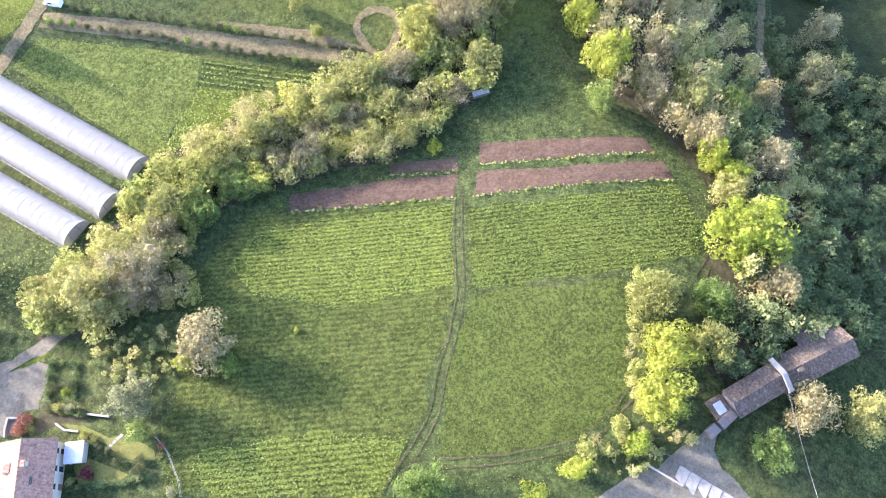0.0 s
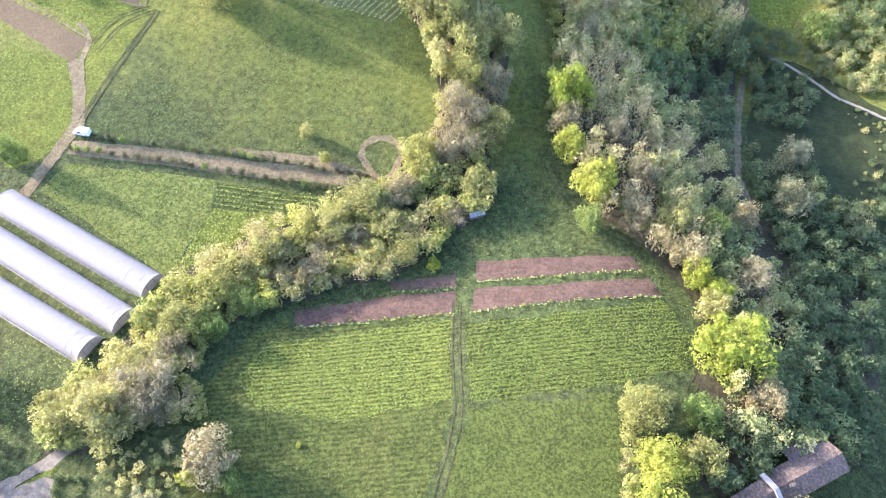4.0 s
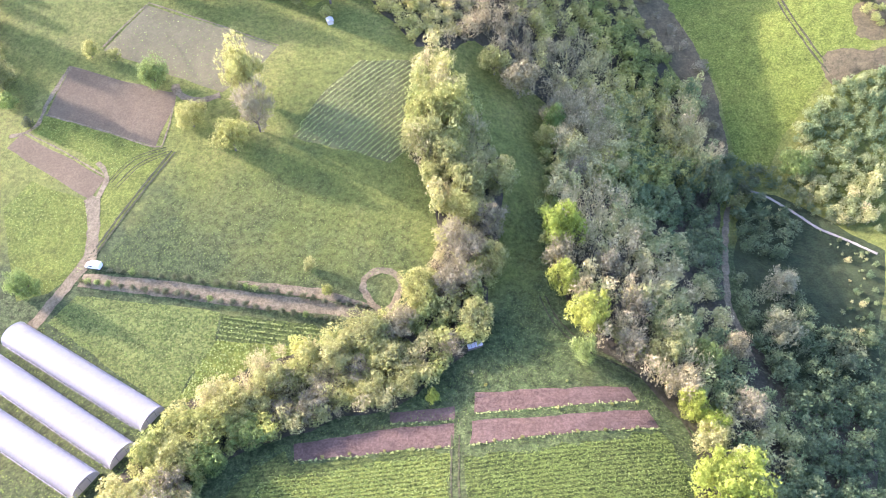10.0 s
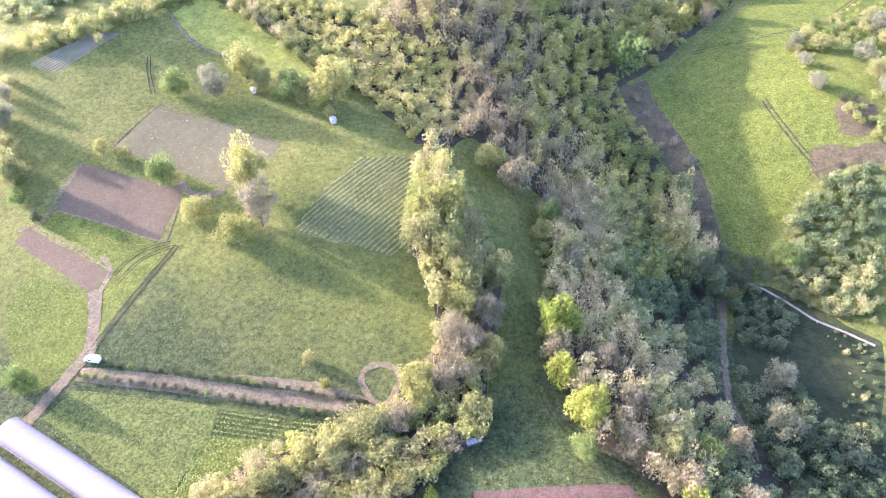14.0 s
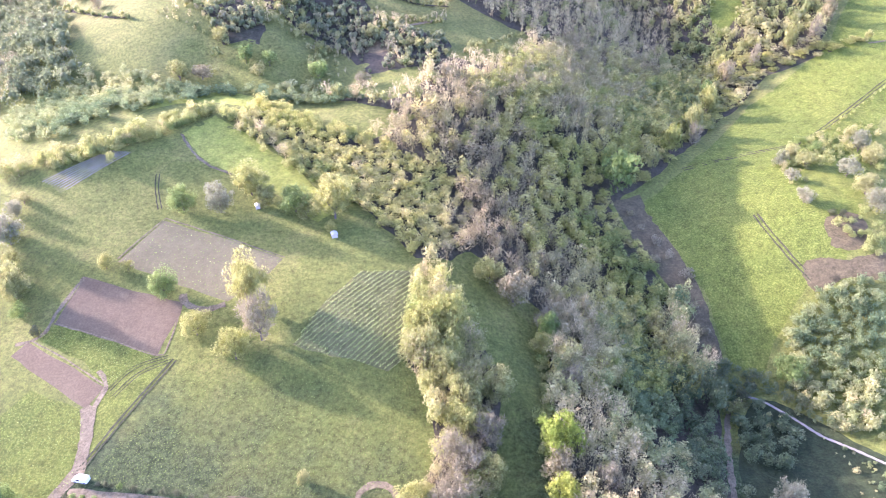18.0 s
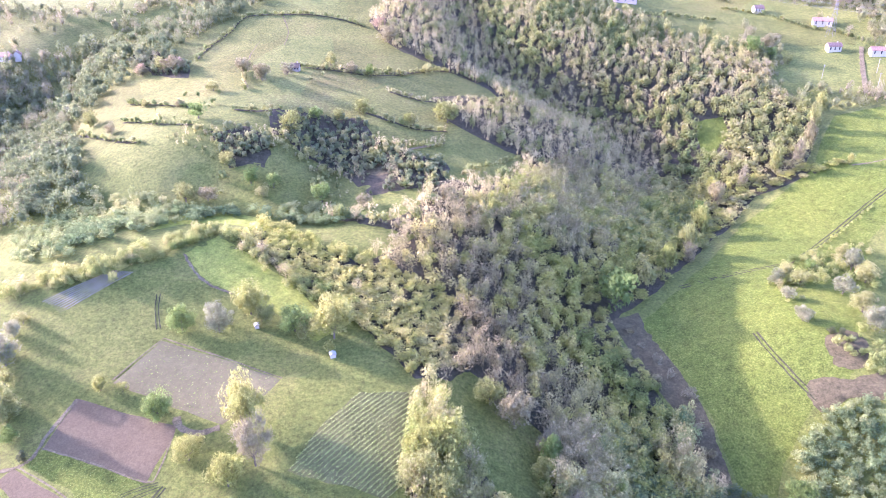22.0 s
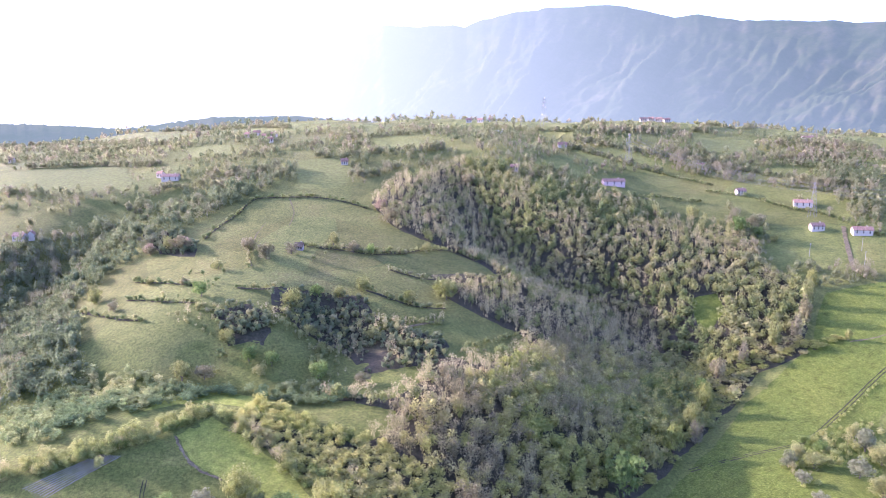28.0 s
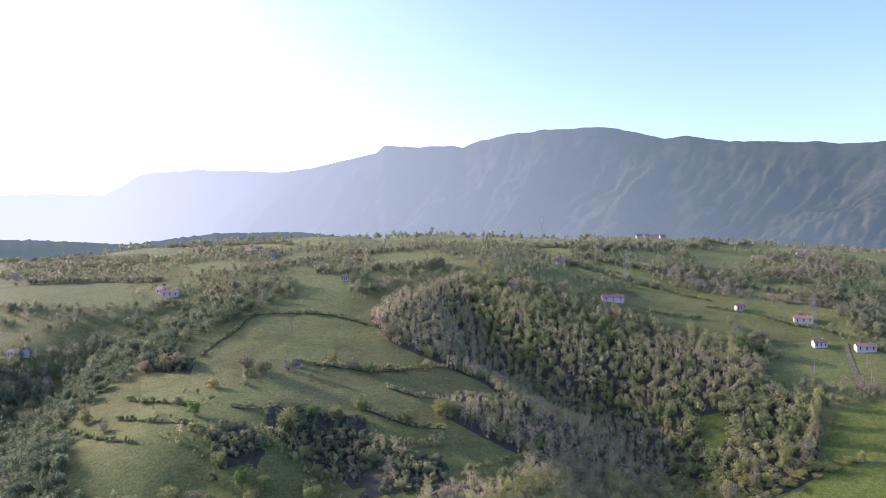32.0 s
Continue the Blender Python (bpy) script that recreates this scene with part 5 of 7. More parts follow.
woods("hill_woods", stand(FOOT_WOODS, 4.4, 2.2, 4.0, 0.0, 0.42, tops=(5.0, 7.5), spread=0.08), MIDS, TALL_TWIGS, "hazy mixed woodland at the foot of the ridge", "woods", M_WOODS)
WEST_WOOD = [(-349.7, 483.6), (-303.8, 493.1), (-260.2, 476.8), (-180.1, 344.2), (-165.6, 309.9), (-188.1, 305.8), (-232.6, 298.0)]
woods("hill_woods", stand(WEST_WOOD, 5.6, 2.8, 4.8, 0.0, 0.85, spread=0.22, tops=(7.0, 10.0)), FARS, FAR_TWIGS, "green and grey-brown woodland on the side valley slope", "woods", M_SHADED_FAR)
SLOPE = [(-140.6, 344.5), (-87.3, 362.3), (-71.3, 371.9), (-28.0, 368.7), (8.4, 339.6), (32.0, 349.2), (-2.9, 318.1), (-56.1, 313.8), (-116.2, 312.2), (-101.6, 326.6)]
PASTURE = [(-208.2, 406.1), (-131.9, 434.3), (-4.0, 450.5), (47.6, 445.5), (30.1, 406.1), (-40.1, 365.5), (-106.4, 344.4), (-184.2, 343.9)]
woods("slope_scrub", np.vstack([stand(SLOPE, 3.8, 0.9, 2.6, 0.0, 0.8, cover=0.72), stand(PASTURE, 9, 0.7, 1.8, 0.1, 0.8, cover=0.12)]), BUSHES, FAR_TWIGS, "scattered bushes and brambles on the pasture slope", "scrub")
lines = [([(-154.8, 462.1), (-150.4, 486.1), (-143.9, 506.2), (-138.4, 534.3), (-117.5, 537.2), (-91.4, 537.1), (-69.0, 530.2), (-51.0, 520.3)], 0.15), ([(-176.6, 403.9), (-155.4, 391.9), (-133.9, 380.8)], 0.1), ([(-170.0, 376.2), (-144.1, 361.5), (-124.2, 355.9)], 0.1), ([(-200.4, 382.9), (-167.9, 353.7), (-149.4, 344.6)], 0.2),
         ([(-85.0, 450.0), (-56.0, 453.2), (-26.5, 454.7), (7.4, 468.6), (24.5, 465.7)], 0.3), ([(-28.5, 427.1), (-3.8, 422.6), (28.6, 437.5), (47.6, 445.5)], 0.65), ([(-65.5, 373.2), (-53.1, 372.3), (-21.8, 366.6), (2.9, 370.5)], 0.3), ([(-111.0, 408.0), (-116.8, 433.5), (-118.9, 453.9)], 0.3),
         ]
lines += [([(14.3, 343.5), (40.3, 371.6), (52.4, 391.9)], 0.2), ([(-21.5, 360.5), (-9.4, 369.3), (4.5, 377.6)], 0.65), ([(109.5, 590.9), (135.1, 575.6), (180.9, 587.6), (222.3, 582.1)], 0.2), ([(151.6, 585.4), (169.2, 546.7), (183.2, 534.0)], 0.1),
         ([(243.3, 530.7), (230.1, 489.7), (216.7, 467.4)], 0.0), ([(236.8, 608.8), (264.8, 592.8), (288.3, 561.3), (304.5, 548.3), (328.3, 501.4)], 0.25), ([(139.0, 725.4), (179.5, 677.6), (214.2, 648.0), (246.5, 621.8)], 0.3)]
lines += [([(-108.9, 375.3), (-96.8, 376.2), (-86.3, 384.8)], 0.2), ([(-43.1, 397.3), (-26.3, 390.4), (-10.0, 386.0), (6.1, 389.6)], 0.3), ([(-77.6, 449.2), (-55.5, 448.0), (-40.7, 447.1), (-19.0, 454.5)], 0.4), ([(143.4, 575.2), (156.7, 568.2), (170.8, 560.4)], 0.1)]
# Flat dark ribbons paint the shade of the terrace banks.
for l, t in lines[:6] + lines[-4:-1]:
    tagged(ribbon("terrace_shade", l, 1.5, M_UNDER, lift=0.3, step=3, ragged=0.6), "dark strip painting the shade of a pasture terrace bank", "bank", kind="structure")
woods("hedge_lines", np.vstack([hedge_line(l, 2.3, 0.8, 2.4, t) for l, t in lines]), BUSHES, FAR_TWIGS, "thin hedges and terrace scrub across the pastures", "hedge")
WEST_VALE = [(-313.3, 500.6), (-290.8, 504.4), (-277.2, 510.1), (-262.8, 540.6), (-233.8, 526.4), (-208.4, 488.4), (-216.4, 465.1), (-230.6, 442.0), (-229.3, 414.7), (-227.2, 384.9), (-241.2, 375.4)]
RIDGE_BELT = [(-265.2, 528.7), (-239.2, 548.8), (-214.1, 565.4), (-168.7, 566.0), (-156.4, 571.3), (-144.2, 549.5), (-176.4, 532.2), (-212.1, 513.1), (-213.2, 490.1), (-235.2, 508.8)]
MID_BELT = [(-182.6, 615.2), (-160.3, 625.0), (-126.4, 610.3), (-115.2, 562.5), (-148.1, 556.4), (-173.4, 582.6)]
woods("hill_woods", np.vstack([stand(WEST_VALE, 6.0, 2.2, 4.6, 0.0, 0.6, tall=(1.0, 1.4)), stand(RIDGE_BELT, 5.5, 1.8, 4.0, 0.0, 0.7, cover=0.8), stand(MID_BELT, 5.5, 1.8, 4.0, 0.1, 0.8, cover=0.8)]), FARS, FAR_TWIGS, "green and grey woodland along the side valley", "woods", M_SHADED_FAR)
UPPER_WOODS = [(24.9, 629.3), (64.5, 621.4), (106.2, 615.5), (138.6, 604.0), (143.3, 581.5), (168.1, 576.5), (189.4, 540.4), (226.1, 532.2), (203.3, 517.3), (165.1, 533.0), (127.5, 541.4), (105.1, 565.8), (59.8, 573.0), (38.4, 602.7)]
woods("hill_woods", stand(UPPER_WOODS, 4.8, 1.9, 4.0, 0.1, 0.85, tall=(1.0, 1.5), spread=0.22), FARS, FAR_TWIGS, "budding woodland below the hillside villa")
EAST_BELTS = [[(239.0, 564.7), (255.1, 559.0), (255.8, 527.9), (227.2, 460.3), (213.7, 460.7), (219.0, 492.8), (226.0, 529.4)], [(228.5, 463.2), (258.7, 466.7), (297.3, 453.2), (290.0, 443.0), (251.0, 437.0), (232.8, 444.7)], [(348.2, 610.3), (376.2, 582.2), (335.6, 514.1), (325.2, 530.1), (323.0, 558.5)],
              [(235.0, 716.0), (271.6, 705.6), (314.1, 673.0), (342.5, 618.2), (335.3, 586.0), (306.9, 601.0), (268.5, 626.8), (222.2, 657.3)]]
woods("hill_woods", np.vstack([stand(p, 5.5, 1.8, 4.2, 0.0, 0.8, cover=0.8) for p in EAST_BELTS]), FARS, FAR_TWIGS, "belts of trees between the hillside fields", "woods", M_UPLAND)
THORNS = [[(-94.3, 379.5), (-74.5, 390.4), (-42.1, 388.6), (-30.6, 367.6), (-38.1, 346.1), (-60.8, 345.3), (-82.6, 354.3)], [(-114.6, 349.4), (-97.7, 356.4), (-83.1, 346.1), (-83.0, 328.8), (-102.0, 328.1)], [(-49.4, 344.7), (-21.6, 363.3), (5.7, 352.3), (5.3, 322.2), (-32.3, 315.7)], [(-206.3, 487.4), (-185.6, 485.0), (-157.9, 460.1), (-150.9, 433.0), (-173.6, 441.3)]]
woods("slope_scrub", np.vstack([stand(p, 3.2, 1.0, 2.6, 0.0, 0.4, cover=0.85) for p in THORNS]), BUSHES, FAR_TWIGS, "thorn scrub and brambles on the slope, darkened as if shaded", "scrub", M_SHADED_FAR)
for poly in THORNS:
    cover("bramble_ground", poly, M_UNDER, "brown brambly ground under the thorn scrub", "ground", step=6, lift=0.15, ragged=1.5)
TOP_A = [(-537.8, 878.5), (-457.7, 928.1), (-307.2, 821.6), (-187.9, 814.1), (-46.7, 831.8), (58.0, 919.3), (25.5, 644.6), (-34.5, 607.1), (-59.3, 562.8), (-154.0, 579.7), (-209.9, 553.1), (-247.3, 498.3), (-288.0, 455.8)]
TOP_B = [(58.0, 919.3), (154.3, 844.9), (260.4, 860.6), (352.8, 833.2), (428.8, 786.6), (455.3, 710.8), (328.3, 501.4), (300.5, 549.2), (270.7, 631.8), (203.4, 665.2), (111.6, 602.7), (61.8, 592.5), (29.7, 624.2)]
UPLAND_FIELDS = [[(-405.9, 659.1), (-348.9, 671.3), (-296.4, 674.8), (-253.4, 588.7), (-305.9, 584.8), (-363.5, 586.8)], [(-127.0, 633.2), (-92.6, 641.0), (-63.4, 604.0), (-76.6, 556.2), (-107.5, 554.2)], [(137.6, 711.9), (180.5, 728.2), (223.4, 665.4), (204.8, 651.7), (155.7, 669.3)], [(292.4, 800.9), (362.1, 792.2), (321.1, 713.9), (270.1, 716.7)],
                 [(424.7, 723.7), (451.7, 705.0), (430.1, 669.6), (408.3, 682.8)], [(-77.6, 746.4), (-29.8, 740.1), (-5.8, 684.5), (-49.4, 682.4)], [(-257.3, 733.6), (-195.8, 722.0), (-177.2, 671.6), (-233.5, 679.1)]]
for poly in UPLAND_FIELDS:
    cover("upland_field", poly, M_HAY, "pale green hay field on the upland", "field", step=8, lift=0.3, ragged=1.5)
UPLAND = np.vstack([stand(TOP_A, 7.4, 1.5, 3.8, 0.0, 0.7, cover=0.66, spread=0.25, tall=(0.9, 1.3), holes=UPLAND_FIELDS), stand(TOP_B, 7.4, 1.5, 3.8, 0.0, 0.7, cover=0.62, spread=0.25, tall=(0.9, 1.5), holes=UPLAND_FIELDS)])
woods("upland_trees", UPLAND[UPLAND[:, 1] < 650], FARS, FAR_TWIGS, "scattered trees and groves on the far upland", "woods", M_UPLAND)
woods("upland_trees", UPLAND[(UPLAND[:, 1] >= 650) & (UPLAND[:, 1] < 1000)], DISTANT, DISTANT, "scattered trees and groves under the brow", "woods", M_UPLAND)
BELTS = [[(-386.9, 674.1), (-329.0, 683.3), (-260.5, 667.4)],
         [(-190.2, 603.5), (-153.8, 597.5), (-123.2, 595.4)],
         [(-237.6, 553.5), (-227.0, 581.0), (-195.5, 578.9), (-160.4, 567.9)],
         [(-566.2, 930.3), (-508.4, 975.7), (-355.7, 864.0)],
         [(-382.0, 1006.6), (-300.7, 1012.0), (-179.7, 870.4)],
         [(-108.4, 644.7), (-49.9, 660.1), (8.7, 666.0)],
         [(-98.0, 752.1), (-41.7, 741.4), (10.3, 786.6)],
         [(68.1, 885.0), (170.4, 797.5), (294.1, 866.0)],
         [(142.1, 719.1), (177.0, 682.8), (208.6, 656.4)],
         [(156.7, 753.1), (212.2, 707.6), (266.1, 673.5), (328.4, 609.3)],
         [(183.2, 780.3), (277.0, 833.7)],
         [(307.2, 842.2), (468.5, 1049.7)],
         [(-365.6, 592.1), (-332.5, 583.7)],
         [(-490.0, 899.1), (-380.9, 833.0), (-294.5, 780.6)],
         [(-61.1, 583.5), (-34.3, 608.2), (-5.0, 624.2)],
         [(-182.7, 668.4), (-149.4, 688.1), (-121.4, 719.1)]]
woods("upland_belts", np.vstack([hedge_line(b, 3.2, 1.8, 3.8, 0.35, 5.0) for b in BELTS for k in range(2)]), DISTANT, DISTANT, "belts of trees between the upland fields", "woods", M_UPLAND)
EAST_WOOD = [(348.1, 745.7), (512.2, 927.1), (456.1, 709.9), (424.3, 653.5), (348.9, 536.7), (329.7, 570.7), (321.5, 628.0)]
woods("upland_belts", stand(EAST_WOOD, 6.0, 2.0, 4.0, 0.1, 0.85, cover=0.85, spread=0.25, tall=(0.9, 1.3)), DISTANT, DISTANT, "grey-brown woodland behind the hillside houses", "woods", M_UPLAND)
BACK = [(-900, 1000), (-500, 1060), (0, 1010), (500, 1050), (900, 980), (1000, 1300), (500, 1400), (0, 1400), (-500, 1500), (-1000, 1500)]
woods("skyline_trees", stand(BACK, 19, 2.8, 5.4, 0.0, 0.8, cover=0.6, spread=0.25), DISTANT, DISTANT, "trees along the brow of the hill", "woods", M_UPLAND)
FAR_TREES = [(-77.1, 364.3, 15.3, "olive"), (-67.3, 386.1, 9.6, "green"), (-54.8, 388.1, 9.6, "olive"), (-42.6, 394.6, 11.5, "olive"), (-32.3, 348.6, 10.9, "olive"), (-56.3, 334.1, 9.4, "olive"), (-65.1, 345.9, 8.6, "olive"), (-13.3, 389.9, 8.4, "olive"), (6.3, 400.7, 17.1, "olive"), (-164.1, 393.9, 5.8, "olive"), (-141.1, 384.1, 5.7, "tan"), (-125.1, 364.4, 10.3, "green"), (-193.9, 387.7, 11.0, "olive"), (-172.1, 364.0, 7.9, "tan"), (-128.8, 406.8, 8.7, "olive"), (-118.0, 436.9, 12.4, "tan"), (-104.6, 424.9, 13.5, "tan"), (-91.3, 436.5, 10.8, "bare"), (-67.5, 456.9, 10.5, "olive"), (-53.4, 447.2, 9.6, "tan"), (-42.4, 446.6, 8.8, "green"), (-6.0, 460.5, 9.9, "olive")]
FAR_TREES2 = [(-185.7, 448.8, 9.5, "rust"), (-164.5, 450.2, 11.0, "rust"), (-171.5, 452.0, 8.5, "rust"), (-40.5, 520.5, 11.0, "rust"), (3.0, 404.2, 13.0, "golden"), (-15.0, 390.5, 9.5, "golden"), (202.6, 545.7, 14.0, "olive"), (245.6, 536.1, 9.0, "tan"), (241.4, 516.0, 10.0, "green"), (249.6, 506.0, 8.0, "olive"), (217.6, 499.1, 8.0, "olive"), (231.7, 493.6, 9.5, "golden"), (-100.5, 328.5, 9.9, "olive"), (-88.5, 317.6, 10.7, "green"), (-77.5, 316.4, 9.1, "green"), (-116.5, 306.4, 13.1, "olive"), (-107.1, 308.8, 9.4, "tan"), (-81.6, 310.5, 7.9, "olive"), (-54.3, 312.2, 12.7, "green"), (-33.9, 305.6, 8.8, "tan"), (4.9, 309.3, 10.9, "tan"), (-184.2, 446.2, 9.5, "tan"), (-163.7, 445.4, 13.3, "tan"), (-173.1, 451.1, 11.2, "olive"), (-103.5, 329.2, 7.7, "olive"), (-70.2, 605.3, 7.8, "dark"), (-50.9, 588.7, 9.5, "olive"), (229.1, 519.1, 17.4, "green"), (-32.8, 499.7, 14.9, "tan"), (28.2, 591.9, 14.5, "tan")]
SIDE_TREES = [(-147.3, 203.0, 8.5, "spring"), (-143.4, 193.8, 6.8, "olive"), (-136.1, 179.9, 8.3, "olive"), (-131.4, 172.6, 7.1, "green"), (-141.0, 185.7, 7.4, "green"), (-149.3, 213.6, 7.2, "grey"), (-123.6, 165.5, 4.1, "dark"), (-148.7, 219.2, 6.1, "olive")]
for row in SIDE_TREES:
    tree(*row, where="beside the plots", group="field trees")
MEADOW_TREES = [(151.4, 277.7, 8.9, "grey"), (159.3, 284.3, 8.0, "olive"), (160.5, 273.9, 9.9, "olive"), (171.7, 288.7, 6.4, "green"), (168.9, 298.1, 6.0, "green"), (149.5, 262.5, 7.5, "grey"), (148.7, 245.8, 8.5, "grey"), (192.6, 290.6, 12.3, "grey"), (192.9, 279.0, 13.0, "olive"), (174.2, 264.4, 10.0, "grey"), (174.9, 249.7, 10.5, "olive"), (174.3, 237.8, 12.9, "grey"), (194.2, 303.4, 8.2, "olive"), (197.7, 278.6, 6.6, "green"), (155.2, 236.3, 4.1, "dark"), (159.0, 235.2, 3.6, "dark")]
for row in MEADOW_TREES:
    tree(*row, lift=0.9, where="on the meadow slope", group="meadow trees")
for row in FAR_TREES + FAR_TREES2:
    tree(*row, lift=0.85, where="on the far pasture", group="pasture trees")

# ---------------------------------------------------------------- mountains
def bumps(fn, px, py, pz, *more):
    return np.array([fn((a, b, pz), *more) for a, b in zip(px.ravel(), py.ravel())]).reshape(px.shape)


def mountain(name, az0, az1, reach, deep, bearings, crests, lean, rough):
    """A range of spurs: its crest at the given reach and elevations, spurs that run down from it, leaning to one side."""
    az = np.radians(np.linspace(az0, az1, int((az1 - az0) * 7)))
    rr = np.linspace(reach - deep, reach + 300, int(deep / 17) + 16)
    a, r = np.meshgrid(az, rr)
    deg = np.degrees(a)
    u = np.clip((r - reach + deep) / deep, 0, 1)
    crest = np.interp(deg[0], bearings, crests) + np.array([0.1 * noise.fractal((d * 0.5, 0.0, 4.0), 0.8, 2.1, 6) for d in deg[0]])
    s = deg + lean * (1 - u) ** 1.2 + 0.9 * bumps(noise.fractal, deg * 0.25, u * 2.0, 2.5, 1.0, 2.0, 4)
    spur = bumps(noise.ridged_multi_fractal, s * 0.14, u * 1.3, 1.5, 1.3, 2.1, 4, 1.0, 1.6)
    fold = bumps(noise.ridged_multi_fractal, s * 0.5, u * 2.6, 5.5, 0.9, 2.1, 5, 1.0, 2.0)
    grain = bumps(noise.fractal, s * 1.6, u * 9.0, 8.5, 0.7, 2.0, 5)
    top = 160 + np.tan(np.radians(crest))[None, :] * reach
    bell = np.sin(np.pi * u ** 0.85) ** 0.75
    z = 10 + (top - 10) * (0.72 * u + 0.28 * u ** 2.2) + rough * bell * (66 * (spur - 1.1) + 20 * (fold - 1.1) + 13 * grain)
    z = np.where(r > reach, z - (r - reach) * 0.6, z)
    x, y = np.sin(a) * r, np.cos(a) * r
    k = np.arange(a.size).reshape(a.shape)
    q = np.stack([k[:-1, :-1], k[:-1, 1:], k[1:, 1:], k[1:, :-1]], -1).reshape(-1, 4)
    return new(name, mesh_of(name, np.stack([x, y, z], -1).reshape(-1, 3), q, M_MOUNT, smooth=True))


M_MOUNT, nodes, links, bsdf = tree_of("haze_glow_mountain")
geo = nodes.new("ShaderNodeNewGeometry").outputs["Position"]
nn = noise_node(nodes, links, 0.006, 9, 0.72, geo)
rr_ = ramp(nodes, [(0.34, (0.045, 0.065, 0.025)), (0.48, (0.075, 0.088, 0.04)), (0.58, (0.105, 0.10, 0.055)), (0.7, (0.15, 0.135, 0.085))])
links.new(nn.outputs["Fac"], rr_.inputs["Fac"])
links.new(rr_.outputs["Color"], bsdf.inputs["Base Color"])
bsdf.inputs["Roughness"].default_value = 1.0
bsdf.inputs["Specular IOR Level"].default_value = 0.0
# Haze painted as glow: emission mixed in, stronger and paler towards the left.
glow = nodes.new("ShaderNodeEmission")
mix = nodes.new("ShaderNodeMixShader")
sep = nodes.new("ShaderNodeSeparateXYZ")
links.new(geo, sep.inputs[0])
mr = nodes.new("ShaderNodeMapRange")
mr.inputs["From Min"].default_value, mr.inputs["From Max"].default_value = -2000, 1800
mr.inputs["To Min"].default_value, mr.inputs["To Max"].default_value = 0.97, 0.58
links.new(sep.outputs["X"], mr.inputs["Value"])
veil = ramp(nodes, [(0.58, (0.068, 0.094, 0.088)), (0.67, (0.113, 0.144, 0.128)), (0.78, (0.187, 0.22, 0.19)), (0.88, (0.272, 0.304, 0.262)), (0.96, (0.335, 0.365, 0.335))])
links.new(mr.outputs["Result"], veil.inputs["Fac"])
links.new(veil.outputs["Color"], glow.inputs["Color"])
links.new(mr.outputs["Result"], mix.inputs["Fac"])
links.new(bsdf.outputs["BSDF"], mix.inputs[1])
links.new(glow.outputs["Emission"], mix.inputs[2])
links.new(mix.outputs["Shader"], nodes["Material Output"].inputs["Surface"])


def far_ridge(az0, az1, reach, tops, name):
    """A wooded ridge far behind the brow: tops are heights in metres at even bearings."""
    n = 260
    az = np.radians(np.linspace(az0, az1, n))
    top = np.interp(np.linspace(0, 1, n), np.linspace(0, 1, len(tops)), tops) + np.array([3.0 * noise.fractal((k * 0.35, 0.0, 7.0), 0.6, 2.1, 5) for k in range(n)])
    rows = [(reach - 260, np.full(n, -60.0)), (reach - 90, top * 0.72 + 4), (reach, top), (reach + 120, top * 0.7), (reach + 300, np.full(n, -60.0))]
    v = np.concatenate([np.column_stack([np.sin(az) * r, np.cos(az) * r, z]) for r, z in rows])
    k = np.arange(5 * n).reshape(5, n)
    q = np.stack([k[:-1, :-1], k[:-1, 1:], k[1:, 1:], k[1:, :-1]], -1).reshape(-1, 4)
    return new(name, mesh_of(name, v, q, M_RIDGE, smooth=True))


# The ridge's haze is painted too, as an even green-grey emission.
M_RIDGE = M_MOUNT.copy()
M_RIDGE.name = "haze_glow_ridge"
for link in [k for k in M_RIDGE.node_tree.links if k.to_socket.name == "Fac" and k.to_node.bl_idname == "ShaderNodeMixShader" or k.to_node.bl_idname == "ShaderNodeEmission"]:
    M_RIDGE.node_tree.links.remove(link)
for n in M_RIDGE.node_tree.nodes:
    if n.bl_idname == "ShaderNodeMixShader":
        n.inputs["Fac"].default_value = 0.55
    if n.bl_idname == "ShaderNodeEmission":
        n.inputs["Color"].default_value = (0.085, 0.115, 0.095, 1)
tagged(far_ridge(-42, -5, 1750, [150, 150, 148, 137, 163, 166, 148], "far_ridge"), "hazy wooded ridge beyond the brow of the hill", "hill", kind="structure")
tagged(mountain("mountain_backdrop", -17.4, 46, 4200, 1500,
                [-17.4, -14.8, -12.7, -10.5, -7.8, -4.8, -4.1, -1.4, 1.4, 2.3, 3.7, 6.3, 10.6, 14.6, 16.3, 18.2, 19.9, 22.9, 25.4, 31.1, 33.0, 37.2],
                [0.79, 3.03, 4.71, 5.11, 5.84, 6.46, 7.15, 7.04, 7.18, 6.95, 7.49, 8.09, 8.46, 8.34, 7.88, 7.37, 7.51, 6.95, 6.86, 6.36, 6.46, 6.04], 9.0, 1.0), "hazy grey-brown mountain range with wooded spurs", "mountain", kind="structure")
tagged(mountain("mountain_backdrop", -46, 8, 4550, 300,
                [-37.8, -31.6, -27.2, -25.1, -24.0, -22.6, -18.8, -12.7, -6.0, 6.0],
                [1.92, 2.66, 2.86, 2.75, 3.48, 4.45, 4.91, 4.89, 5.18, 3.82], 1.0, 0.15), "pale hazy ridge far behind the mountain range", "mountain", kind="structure")


